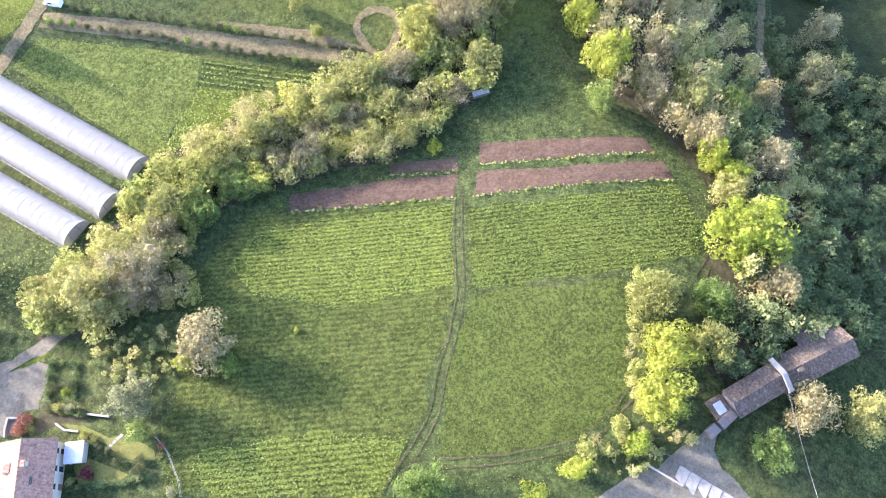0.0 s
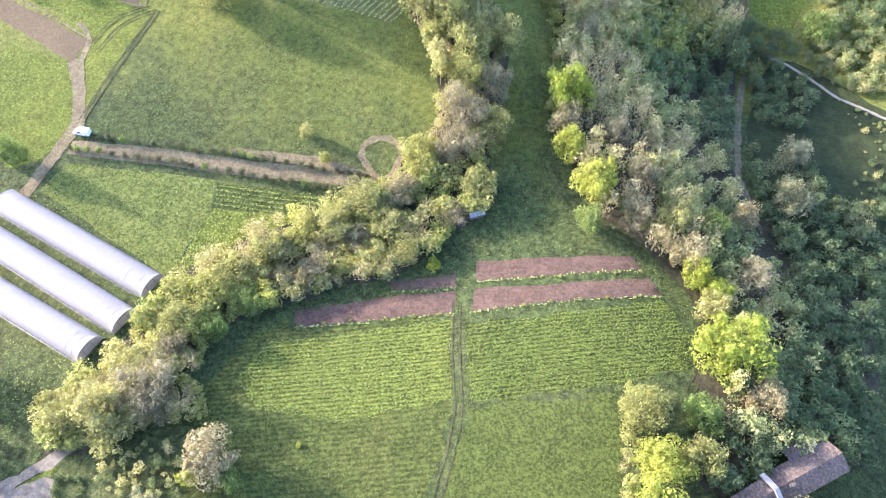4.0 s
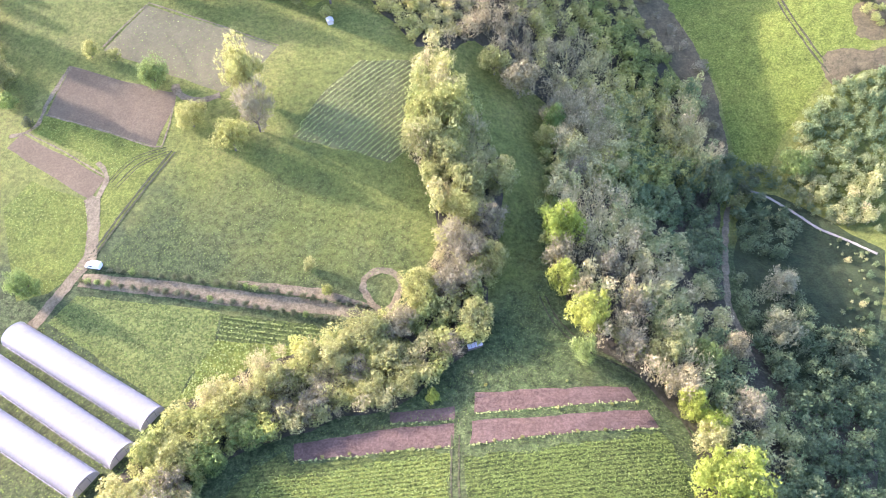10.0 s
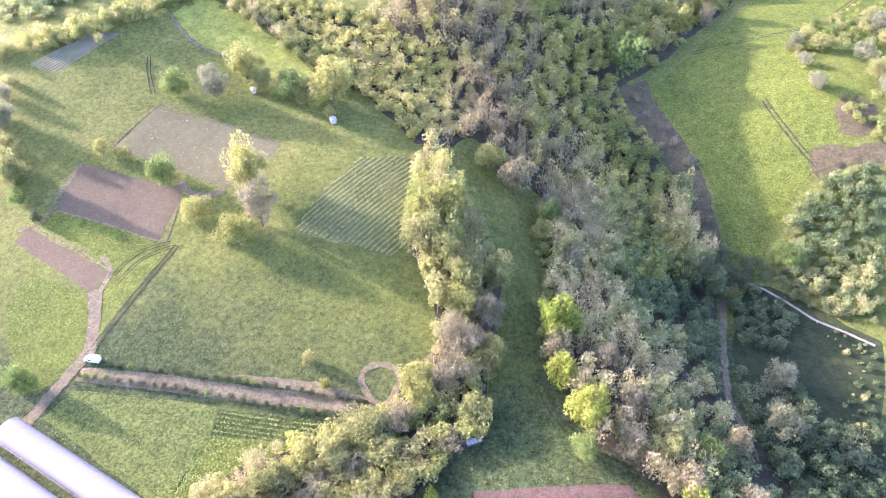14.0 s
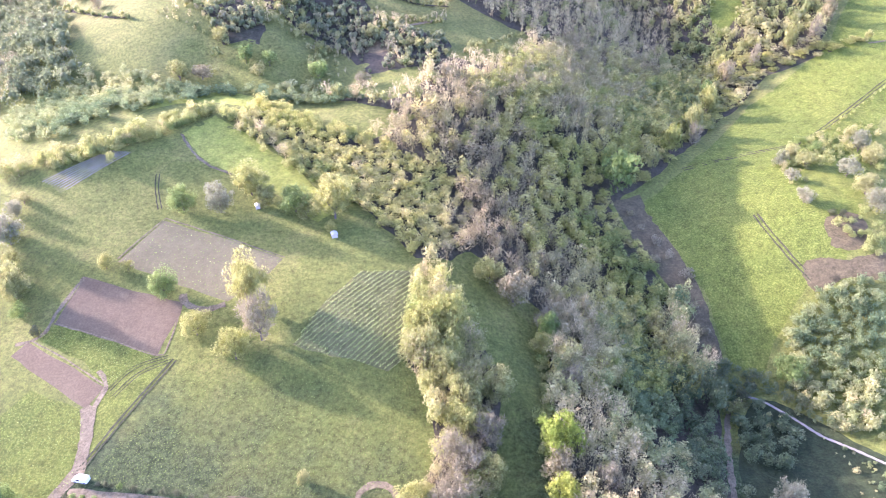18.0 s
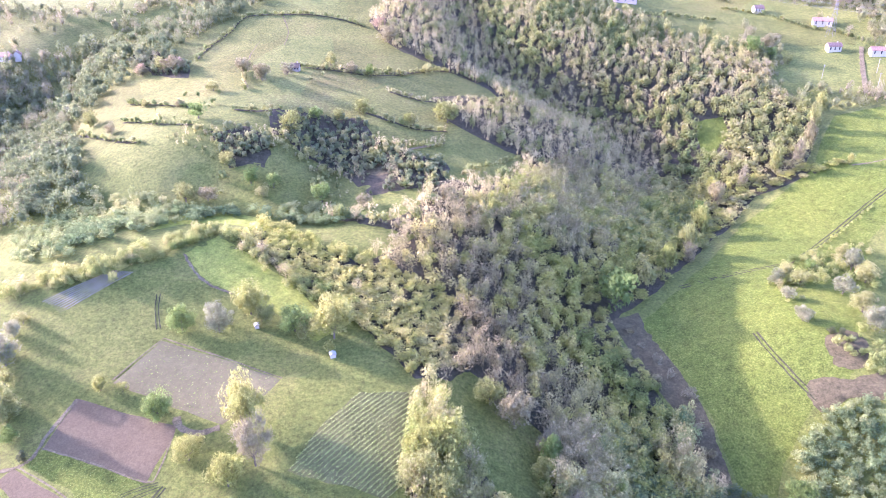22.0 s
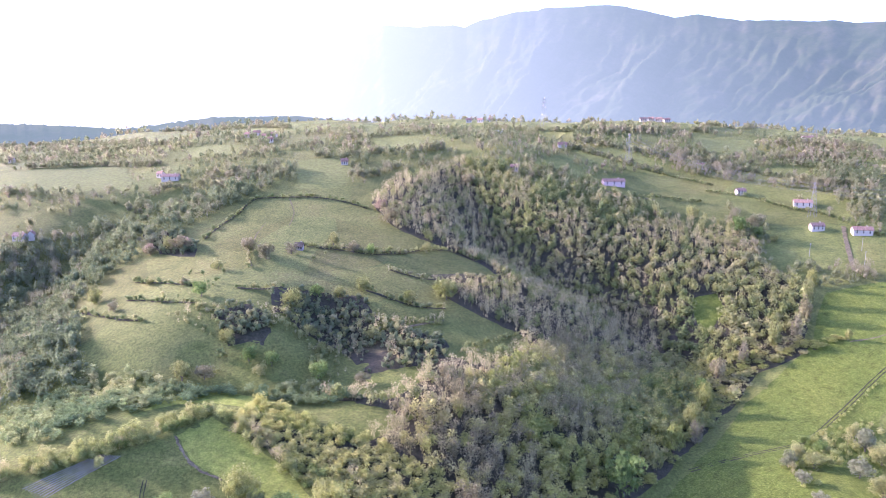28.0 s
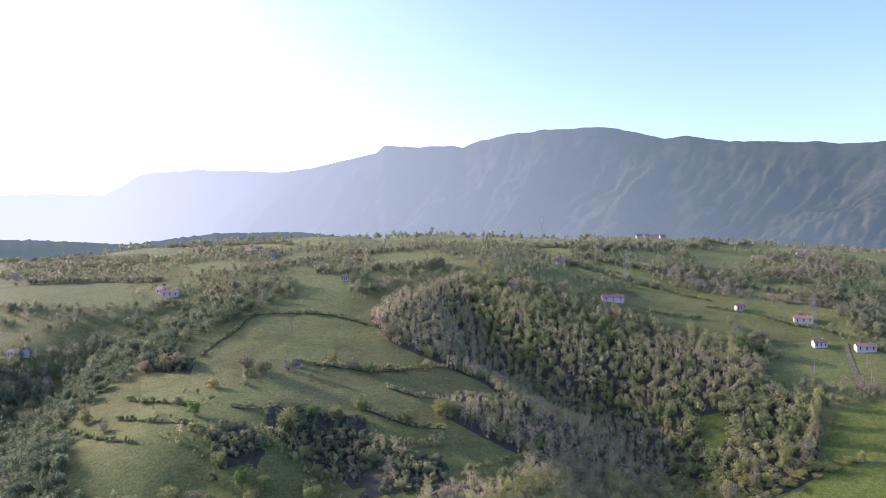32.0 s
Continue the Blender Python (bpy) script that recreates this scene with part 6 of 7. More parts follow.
# ---------------------------------------------------------------- far lanes and patches
for line, w in (([(-109.8, 411.1), (-116.6, 431.5), (-120.7, 464.0), (-119.6, 489.3)], 0.7), ([(-102.1, 484.8), (-103.1, 507.0), (-111.8, 534.7)], 0.7), ([(309.9, 523.5), (294.9, 489.9), (281.7, 457.7)], 3.0), ([(132.0, 606.9), (151.6, 585.4), (184.2, 582.2)], 2.0), ([(-21.4, 357.2), (-9.6, 366.0), (4.5, 375.5)], 1.6)):
    lane("farm_lane", line, w, M_DIRT, "pale dirt lane across the hillside", lift=0.35, step=4)
for poly in ([(-4.4, 325.9), (8.3, 333.1), (17.7, 327.3), (13.0, 313.2), (-0.2, 310.7)], [(-3.9, 428.1), (21.5, 440.7), (53.2, 446.0), (46.9, 438.7), (10.2, 424.6)], [(-107.8, 344.4), (-99.1, 349.6), (-91.3, 341.7), (-98.3, 334.4), (-106.7, 335.2)], [(-37.8, 342.2), (-21.2, 353.9), (-9.0, 347.8), (-22.6, 331.8)]):
    cover("dry_patch", poly, M_DRY, "reddish-brown bramble patch on the slope", step=5, lift=0.3, curved=True)
for line in ([(112.0, 285.0), (125.0, 289.1), (141.8, 293.2), (168.7, 300.0), (195.8, 321.3), (227.9, 344.9), (262.0, 366.0)], [(139.3, 208.8), (135.3, 218.5), (131.3, 234.2), (129.9, 244.9)]):
    for k in (-0.8, 0.8):
        lane("wheel_rut", line, 0.6, M_RUT, "worn wheel rut through the meadow", shift=k, ragged=0.15, step=3)
for line in ([(-95.1, 145.6), (-90.0, 153.1), (-80.8, 156.7)], [(-93.0, 143.7), (-87.8, 151.1), (-79.6, 155.3)]):
    for k in (-0.8, 0.8):
        lane("wheel_rut", line, 0.26, M_RUT, "faint wheel rut in the grass", shift=k * 0.6, ragged=0.08, step=2)
PLOT_N = [(-146.4, 228.9), (-125.0, 243.5), (-116.6, 242.8), (-134.6, 224.2)]
a, b, c, d = [Vector((*q, 0)) for q in PLOT_N]
for k in range(9):
    u = (k + 0.5) / 9
    p, q = a.lerp(d, u), b.lerp(c, u)
    lane("crop_row", [(p.lerp(q, j / 4).x, p.lerp(q, j / 4).y) for j in range(5)], 0.4, M_WHITE_GRAVEL, "pale mulched row of the ridge plot", lift=0.22, ragged=0.15)
cover("bright_meadow", [(-119.8, 272.0), (-111.2, 297.4), (-86.4, 295.4), (-56.6, 277.8), (-47.7, 264.8), (-60.6, 267.8), (-86.2, 282.4), (-106.6, 283.1)], M_SUN_TONED, "yellow-green crest grass with sunlight painted into its colour", "meadow", step=4, lift=0.15, curved=True)
for k in (-0.6, 0.6):
    lane("wheel_rut", [(-104.3, 232.8), (-102.7, 225.3), (-99.4, 216.6)], 0.4, M_RUT, "faint wheel rut up the slope", shift=k, ragged=0.12)
cover("dry_patch", [(152.4, 234.9), (162.7, 237.3), (166.9, 231.6), (161.0, 219.1), (151.0, 218.7), (150.1, 226.2)], M_DRY, "dark brown dug patch in the meadow", step=3, curved=True, lift=0.12)
cover("dry_patch", [(136.6, 214.9), (144.4, 217.5), (153.3, 214.3), (167.5, 215.8), (162.9, 205.0), (148.8, 206.9), (138.9, 203.7)], M_DRY, "reddish dry brush bank in the meadow", step=3, curved=True, lift=0.12)
lane("farm_lane", [(236.0, 380.5), (247.5, 380.0), (258.0, 381.6), (275.0, 386.0)], 1.0, M_DIRT, "pale dirt path across the meadow")
lane("farm_lane", [(-108.0, 194.9), (-103.8, 201.6), (-96.7, 212.2)], 0.5, M_DIRT, "pale dirt verge of the plot", ragged=0.12)
lane("farm_lane", [(-120.4, 170.0), (-102.0, 164.0), (-84.4, 157.3), (-81.9, 160.8), (-81.4, 171.4)], 0.5, M_DIRT, "pale dirt verge of the plot", ragged=0.12)
lane("farm_lane", [(-67.6, 175.8), (-74.5, 174.0), (-81.0, 177.2), (-82.3, 180.4)], 2.2, M_DIRT, "pale dirt turning place between plots")
lane("farm_lane", [(-124.8, 163.7), (-111.7, 156.8), (-97.5, 147.9)], 0.45, M_DIRT, "pale dirt verge of the plot", ragged=0.12)
lane("farm_lane", [(-96.5, 212.7), (-73.6, 204.9), (-51.8, 195.6)], 0.5, M_DIRT, "pale dirt verge of the plot", ragged=0.12)
woods("meadow_shrubs", hedge_line([(176.0, 303.5), (196.8, 319.0), (212.0, 330.5), (229.0, 342.5)], 2.2, 0.5, 1.2, 0.3, 1.2), MIDS, TWIGS, "low shrubs along the meadow ditch", "scrub", M_HEDGE)


# ---------------------------------------------------------------- crops and grass
def sprigs(name, pts, size, tint, label, category, blades=4):
    """Small leafy plants at the given points, as one."""
    g = np.random.default_rng(len(pts))
    n = len(pts)
    z = heights(pts[:, 0], pts[:, 1])
    a = g.uniform(0, 6.28, (n, blades))
    s = size * g.uniform(0.5, 1.3, (n, 1)) * g.uniform(0.7, 1.2, (n, blades))
    base = np.stack([pts[:, 0, None] + 0 * a, pts[:, 1, None] + 0 * a, z[:, None] + 0.05 + 0 * a], -1)
    out = np.stack([np.cos(a) * s, np.sin(a) * s, s * g.uniform(0.5, 1.1, a.shape)], -1)
    side = np.stack([-np.sin(a) * s * 0.42, np.cos(a) * s * 0.42, 0 * a], -1)
    v = np.stack([base, base + out * 0.6 + side, base + out * [1, 1, 0.85], base + out * 0.6 - side], 2).reshape(-1, 3)
    t = np.repeat(np.clip(tint + g.normal(0, 0.18, n), 0, 1), blades)
    return tagged(new(name, mesh_of(name, v, np.arange(len(v)).reshape(-1, 4), M_PLANT, t)), label, category, kind="stuff")


def sown(poly, row, gap, way, jitter=0.12, holes=(), wander=0.0):
    """Points along parallel rows in an outline; way: the direction of the rows in degrees."""
    g = np.random.default_rng(int(abs(poly[0][0] * 10)))
    p = np.array(poly)
    c, r = p.mean(0), np.abs(p - p.mean(0)).max() * 1.5
    u, w = np.meshgrid(np.arange(-r, r, gap), np.arange(-r, r, row))
    w = w + wander * np.sin(u * 0.07 + 1.0) + g.normal(0, jitter, w.shape)
    u = u + g.uniform(-gap * 0.4, gap * 0.4, u.shape)
    k = radians(way)
    x, y = (c[0] + u * math.cos(k) - w * math.sin(k)).ravel(), (c[1] + u * math.sin(k) + w * math.cos(k)).ravel()
    ok = inside(poly, x, y)
    for h in holes:
        ok &= ~inside(h, x, y)
    x, y = x[ok], y[ok]
    thin = np.array([noise.noise((a * 0.06, b * 0.06, 1.0)) + 0.35 * noise.noise((a * 0.4, b * 0.4, 2.0)) for a, b in zip(x, y)]) + g.uniform(-0.5, 0.9, len(x))
    return np.stack([x, y], 1)[thin > -0.25]


sprigs("crop_plants", sown(FIELD_A, 0.68, 0.17, 6, 0.22), 0.21, 0.55, "leafy green crop in rows", "crop", 3)
sprigs("crop_plants", sown(FIELD_B, 0.62, 0.18, 4, 0.28), 0.2, 0.55, "leafy green crop in rows", "crop", 3)
sprigs("crop_plants", sown(FIELD_C, 0.68, 0.17, 7, 0.24), 0.2, 0.38, "leafy green crop in rows", "crop", 3)
sprigs("crop_plants", sown(FIELD_D, 0.5, 0.25, 8, 0.2), 0.16, 0.16, "dense low green crop", "crop", 2)
sprigs("crop_plants", sown(VEG_A, 0.6, 0.3, -15, 0.4), 0.2, 0.5, "weedy green crop", "crop")
sprigs("grass_tufts", sown(WEEDY, 0.5, 0.5, 20, 0.25), 0.35, 0.7, "yellow-green weeds along the hedge", "grass", 3)
sprigs("crop_plants", sown(VEG_B, 1.3, 0.2, -8, 0.1), 0.3, 0.7, "vegetables in green rows", "crop")
sprigs("crop_plants", sown(ROWS_FIELD, 1.5, 0.16, 48, 0.16), 0.28, 0.9, "pale green crop rows", "crop")
MEADOW = [(-53.2, 40.3), (-43.8, 64.1), (-34.9, 70.1), (-18.0, 75.8), (0.7, 83.6), (8.4, 90.5), (15.1, 100.6), (19.6, 119.1), (26.9, 113.4), (29.4, 100.8), (37.6, 90.2), (49.5, 81.8), (56.3, 69.0), (53.1, 52.4), (36.3, 47.0), (34.8, 25.6), (27.6, 15.5), (17.2, 8.9), (5.5, 7.0), (-46.9, 7.0), (-50.2, 14.5)]
SOILS = [[(-33.4, 69.4), (-11.6, 72.9), (3.4, 73.6), (2.6, 67.7), (-10.2, 67.1), (-32.5, 65.0)], [(8.2, 81.2), (26.8, 81.5), (44.4, 82.4), (46.4, 78.5), (26.4, 76.8), (7.9, 75.8)], [(7.2, 73.8), (26.2, 74.5), (48.0, 76.3), (49.8, 71.6), (25.9, 69.7), (6.7, 68.0)]]
sprigs("grass_tufts", sown(MEADOW, 0.6, 0.48, 20, 0.25, SOILS + [FIELD_A, FIELD_B, FIELD_C, FIELD_D]), 0.14, 0.22, "tufts of meadow grass", "grass", 3)
UPPER = [(-92.1, 119.1), (-83.9, 136.5), (-74.1, 156.1), (-58.0, 157.3), (-35.8, 163.9), (-13.3, 172.4), (-9.7, 156.4), (-1.7, 135.0), (-1.6, 121.5), (-9.0, 115.2), (-20.9, 114.9), (-32.7, 113.2), (-53.7, 115.5), (-71.6, 116.9)]
sprigs("grass_tufts", sown(UPPER, 0.65, 0.5, 50, 0.3, [ROWS_FIELD]), 0.2, 0.26, "tufts of meadow grass", "grass", 3)
for poly in ([(-123.9, 137.1), (-117.9, 146.2), (-100.5, 139.3), (-95.8, 127.9), (-96.1, 118.1), (-103.4, 110.4), (-111.4, 108.9)], [(-125.4, 165.4), (-106.2, 155.6), (-95.9, 147.5), (-85.5, 154.9), (-84.3, 156.9), (-119.8, 169.4)]):
    sprigs("grass_tufts", sown(poly, 0.8, 0.8, 15, 0.3), 0.24, 0.45, "lush yellow-green grass beside the lane", "grass", 3)
for line in ([(-32.5, 64.8), (-10.2, 66.9), (2.6, 67.5)], [(6.7, 67.8), (25.9, 69.5), (49.6, 71.4)], [(8.0, 75.6), (26.4, 76.6), (46.2, 78.3)], [(-11.8, 74.0), (3.3, 74.2)]):
    p = np.array(rounded(line, 0.35))
    p = p + np.random.default_rng(len(p)).normal(0, 0.22, p.shape)
    sprigs("edge_weeds", p[::2], 0.36, 0.95, "pale weeds along the edge of the soil plot", "grass", 4)
GREY = [(-97.0, 211.7), (-73.5, 204.4), (-52.1, 194.9), (-55.3, 188.7), (-67.0, 177.1), (-84.1, 183.9), (-107.4, 194.0)]
sprigs("grass_tufts", sown(GREY, 1.3, 1.1, 25, 0.4), 0.3, 0.4, "sparse weeds on the harrowed field", "grass", 3)
TUN_GRASS = [(-109.7, 93.5), (-100.9, 102.9), (-63.9, 77.4), (-66.0, 61.1), (-79.3, 55.3), (-88.9, 38.1)]
sprigs("grass_tufts", sown(TUN_GRASS, 0.9, 0.9, -30, 0.3), 0.3, 0.35, "tufts of rough grass between the polytunnels", "grass", 3)

# ---------------------------------------------------------------- polytunnels
M_FILM, nodes, links, bsdf = tree_of("white_plastic_film")
bsdf.inputs["Base Color"].default_value, bsdf.inputs["Roughness"].default_value = (0.8, 0.82, 0.83, 1), 0.32
nn = noise_node(nodes, links, 1.3, 4, 0.6, nodes.new("ShaderNodeTexCoord").outputs["Object"])
bp = nodes.new("ShaderNodeBump")
bp.inputs["Strength"].default_value, bp.inputs["Distance"].default_value = 0.35, 0.08
links.new(nn.outputs["Fac"], bp.inputs["Height"])
links.new(bp.outputs["Normal"], bsdf.inputs["Normal"])
rc = ramp(nodes, [(0.3, (0.295, 0.285, 0.25)), (0.7, (0.375, 0.365, 0.325))])
links.new(nn.outputs["Fac"], rc.inputs["Fac"])
links.new(rc.outputs["Color"], bsdf.inputs["Base Color"])
tl = nodes.new("ShaderNodeBsdfTranslucent")
tl.inputs["Color"].default_value = (0.64, 0.63, 0.57, 1)
mx = nodes.new("ShaderNodeMixShader")
mx.inputs["Fac"].default_value = 0.35
links.new(bsdf.outputs["BSDF"], mx.inputs[1])
links.new(tl.outputs["BSDF"], mx.inputs[2])
links.new(mx.outputs["Shader"], nodes["Material Output"].inputs["Surface"])
M_STEEL = plain("galvanised_steel", (0.2, 0.205, 0.2), 0.5, 0.6, 0.1)


M_HOOP = plain("whitened_hoop_tube", (0.42, 0.43, 0.425), 0.6, 0.0, 0.1)


def polytunnel(a, b, c, length):
    """A film-covered tunnel: a and b are the two feet of its near end, c lies along the foot line of a."""
    a, b, c = Vector((*a, 0)), Vector((*b, 0)), Vector((*c, 0))
    along = (c - a).normalized()
    across = Vector((along.y, -along.x, 0))
    if across.dot(b - a) < 0:
        across = -across
    w = 7.2
    mid = a + across * w / 2
    z0, z1 = height(mid.x, mid.y), height(*(mid + along * length).xy)
    base = new("polytunnel")
    side = along.cross(Vector((0, 0, 1)))
    slope = Vector((along.x, along.y, (z1 - z0) / length)).normalized()
    base.matrix_world = Matrix((( side.x, slope.x, 0, mid.x), (side.y, slope.y, 0, mid.y), (0, slope.z, 1, z0), (0, 0, 0, 1)))

    def arc(k, n=18, grow=0.0):
        t = math.pi * k / n
        return -math.cos(t) * (w / 2 + grow), (math.sin(t) ** 0.8) * (3.3 + grow)
    n, bays = 18, int(length / 1.9)
    v, f = [], []
    for j in range(bays * 2 + 1):
        y = length * j / (bays * 2)
        sag = 0.0 if j % 2 == 0 else -0.2
        for k in range(n + 1):
            x, z = arc(k, n, sag)
            v.append((x, y, z))
        if j:
            o = j * (n + 1)
            f += [(o + k - n - 1, o + k - n, o + k + 1, o + k) for k in range(n)]
    skin = new("film_cover", mesh_of("film_cover", v, np.array(f), M_FILM, smooth=True))
    skin.parent = base
    hoop_v, hoop_f = [], []
    for k in range(n + 1):
        for g, y in ((0.0, -0.025), (0.025, -0.025), (0.025, 0.025), (0.0, 0.025)):
            x, z = arc(k, n, g)
            hoop_v.append((x, y, z))
        if k:
            o = 4 * k
            hoop_f += [(o + i - 4, o + (i + 1) % 4 - 4, o + (i + 1) % 4, o + i) for i in range(4)]
    hoop = mesh_of("hoop", hoop_v, np.array(hoop_f), M_HOOP)
    for j in range(bays + 1):
        o = new("hoop", hoop)
        o.parent, o.location = base, (0, length * j / bays, 0)
    for y in (0.04, length - 0.04):
        bm = bmesh.new()
        vs = [bm.verts.new((*((q := arc(k, n, -0.02))[:1]), y, q[1])) for k in range(n + 1)]
        bm.faces.new(vs)
        part("end_wall", bm, M_FILM, base)
        bm = bmesh.new()
        for x in (-1.2, 1.2):
            box(bm, x - 0.05, x + 0.05, y - 0.05, y + 0.05, 0, 2.6)
        box(bm, -1.2, 1.2, y - 0.05, y + 0.05, 2.55, 2.65)
        part("door_frame", bm, M_STEEL, base)
    for x in (-w / 2 - 0.06, w / 2 + 0.06):
        part("base_rail", box(bmesh.new(), x - 0.06, x + 0.06, 0, length, -0.1, 0.16), M_STEEL, base)
    return tagged(base, "long white plastic-film polytunnel with steel hoops", "greenhouse", "polytunnels")


TUNNEL_A, TUNNEL_B, TUNNEL_C = [(-68.4, 71.9), (-65.8, 77.7), (-106.8, 94.1)], [(-72.4, 62.7), (-69.9, 68.5), (-106.3, 82.9)], [(-78.0, 55.7), (-75.5, 61.0), (-101.4, 68.8)]
for t in (TUNNEL_A, TUNNEL_B, TUNNEL_C):
    polytunnel(*t, 48.0)


# ---------------------------------------------------------------- buildings
def tiles(name, colour, streak=(0.42, 0.34, 0.28)):
    """Clay pantiles: courses in relief, blotched with lichen."""
    m, nodes, links, bsdf = tree_of(name)
    pos = nodes.new("ShaderNodeTexCoord").outputs["Object"]
    n = noise_node(nodes, links, 1.7, 9, 0.88, pos)
    r = ramp(nodes, [(0.4, [c * 0.45 for c in colour]), (0.5, colour), (0.64, streak)])
    links.new(n.outputs["Fac"], r.inputs["Fac"])
    links.new(r.outputs["Color"], bsdf.inputs["Base Color"])
    wv = nodes.new("ShaderNodeTexWave")
    wv.bands_direction = "Y"
    wv.inputs["Scale"].default_value, wv.inputs["Distortion"].default_value = 1.4, 0.6
    links.new(pos, wv.inputs["Vector"])
    bp = nodes.new("ShaderNodeBump")
    bp.inputs["Strength"].default_value, bp.inputs["Distance"].default_value = 0.4, 0.1
    links.new(wv.outputs["Fac"], bp.inputs["Height"])
    links.new(bp.outputs["Normal"], bsdf.inputs["Normal"])
    bsdf.inputs["Roughness"].default_value = 0.9
    return m


M_TILE = tiles("clay_roof_tiles", (0.30, 0.17, 0.11), (0.40, 0.29, 0.21))
M_TILE_OLD = tiles("old_brown_roof_tiles", (0.105, 0.075, 0.05), (0.235, 0.19, 0.14))
M_WHITE = plain("white_render", (0.50, 0.45, 0.35), 0.85, 0, 0.1, 0.8)
M_PINK = plain("pink_render", (0.62, 0.44, 0.38), 0.85, 0, 0.08, 0.8)
M_STONE = plain("rough_stone_wall", (0.34, 0.31, 0.27), 0.95, 0, 0.3, 2.5, 0.6)
M_GLASS = plain("dark_window_glass", (0.03, 0.035, 0.04), 0.12, 0, 0.1)
M_SHUTTER = plain("brown_shutter", (0.16, 0.10, 0.07), 0.7)
M_CONC = plain("weathered_concrete", (0.27, 0.255, 0.215), 0.9, 0, 0.3, 1.5, 0.3)
M_SHEET = plain("weathered_brown_sheet", (0.17, 0.145, 0.12), 0.85, 0, 0.35, 2.0, 0.3)
M_METAL = plain("pale_sheet_metal", (0.5, 0.51, 0.52), 0.5, 0.2, 0.12)


def gable(bm, w, d, h, rise, over=0.5, thick=0.18):
    """A gabled roof over w x d, ridge along y, as two thick slopes."""
    for s in (-1, 1):
        x1, run = s * (w / 2 + over), rise / (w / 2)
        z1 = h - over * run
        for y0, y1 in ((-d / 2 - over, d / 2 + over),):
            p = [(0, y0, h + rise), (0, y1, h + rise), (x1, y1, z1), (x1, y0, z1)]
            lo = [bm.verts.new((x, y, z)) for x, y, z in p]
            hi = [bm.verts.new((x, y, z + thick)) for x, y, z in p]
            for q in (lo, hi, *[(lo[i], lo[(i + 1) % 4], hi[(i + 1) % 4], hi[i]) for i in range(4)]):
                bm.faces.new(q)
    bmesh.ops.recalc_face_normals(bm, faces=bm.faces[:])
    return bm


def house(x, y, turn, w, d, h, rise, wall, roof, label, storeys=2, bays=4, name="house", chimneys=1):
    """A house: walls with gables, a tiled roof, chimneys, windows with sills and a door."""
    base = new(name)
    zs = [height(x + i, y + j) for i in (-w / 2, w / 2) for j in (-d / 2, d / 2)]
    z0 = sum(zs) / 4
    base.matrix_world = pose(x, y, z0, 0, 0, turn)
    bm = box(bmesh.new(), -w / 2, w / 2, -d / 2, d / 2, -3.0, h)
    for s in (-1, 1):
        vs = [bm.verts.new(p) for p in ((-w / 2, s * (d / 2 - 0.01), h), (w / 2, s * (d / 2 - 0.01), h), (0, s * (d / 2 - 0.01), h + rise))]
        bm.faces.new(vs)
    part("wall", bm, wall, base)
    part("roof", gable(bmesh.new(), w, d, h, rise), roof, base)
    for k in range(chimneys):
        cy = -d / 4 + k * d / 2
        ch = part("chimney", box(bmesh.new(), w * 0.12 - 0.3, w * 0.12 + 0.3, cy - 0.4, cy + 0.4, h + rise * 0.5, h + rise + 0.8, 0.03), wall, base)
        part("chimney_cap", box(bmesh.new(), w * 0.12 - 0.4, w * 0.12 + 0.4, cy - 0.5, cy + 0.5, h + rise + 0.8, h + rise + 0.92), roof, ch)
    for s in (-1, 1):
        for st in range(storeys):
            for b in range(bays):
                wy = -d / 2 + (b + 0.5) * d / bays
                wz = 1.0 + st * (h - 0.4) / storeys
                if s > 0 and st == 0 and b == bays // 2:
                    part("door", box(bmesh.new(), s * (w / 2) - 0.03, s * (w / 2) + 0.05, wy - 0.5, wy + 0.5, 0, 2.1), M_SHUTTER, base)
                    continue
                win = part("window", box(bmesh.new(), s * (w / 2) - 0.03, s * (w / 2) + 0.03, wy - 0.45, wy + 0.45, wz, wz + 1.3), M_GLASS, base)
                part("sill", box(bmesh.new(), s * (w / 2) - 0.02, s * (w / 2) + 0.14, wy - 0.55, wy + 0.55, wz - 0.1, wz), M_CONC, win)
    return tagged(base, label, "house" if name == "house" else name.replace("_", " "))


def turn_of(a, b):
    return math.degrees(math.atan2(-(b[0] - a[0]), b[1] - a[1]))


# the farmhouse by the gravel yard
(RIDGE_N,), (RIDGE_S,), (EAVE_N,) = [(-71.7, 16.1)], [(-70.8, 7.1)], [(-66.6, 16.2)]
t = turn_of(RIDGE_S, RIDGE_N)
half = math.hypot(EAVE_N[0] - RIDGE_N[0], EAVE_N[1] - RIDGE_N[1])
ux, uy = math.cos(radians(t + 90)), math.sin(radians(t + 90))
FARM = (RIDGE_N[0] - ux * 8.0, RIDGE_N[1] - uy * 8.0)
farm = house(*FARM, t, 2 * half - 1.0, 15.0, 4.8, 2.0, M_WHITE, M_TILE, "white rendered farmhouse with a clay-tiled gable roof", 2, 5, chimneys=2)
part("dormer", box(bmesh.new(), -2.9, -1.6, 2.6, 4.2, 5.2, 6.4, 0.05), M_TILE, farm)
part("skylight", box(bmesh.new(), 1.4, 2.2, 0.4, 1.6, 6.05, 6.2), M_GLASS, farm)
part("porch_roof", box(bmesh.new(), half + 0.3, half + 3.6, 3.6, 7.4, 2.7, 2.9, 0.03), M_METAL, farm, "flat white porch roof")
part("porch_wall", box(bmesh.new(), half + 0.5, half + 3.4, 3.8, 7.2, -1.5, 2.7), M_WHITE, farm)

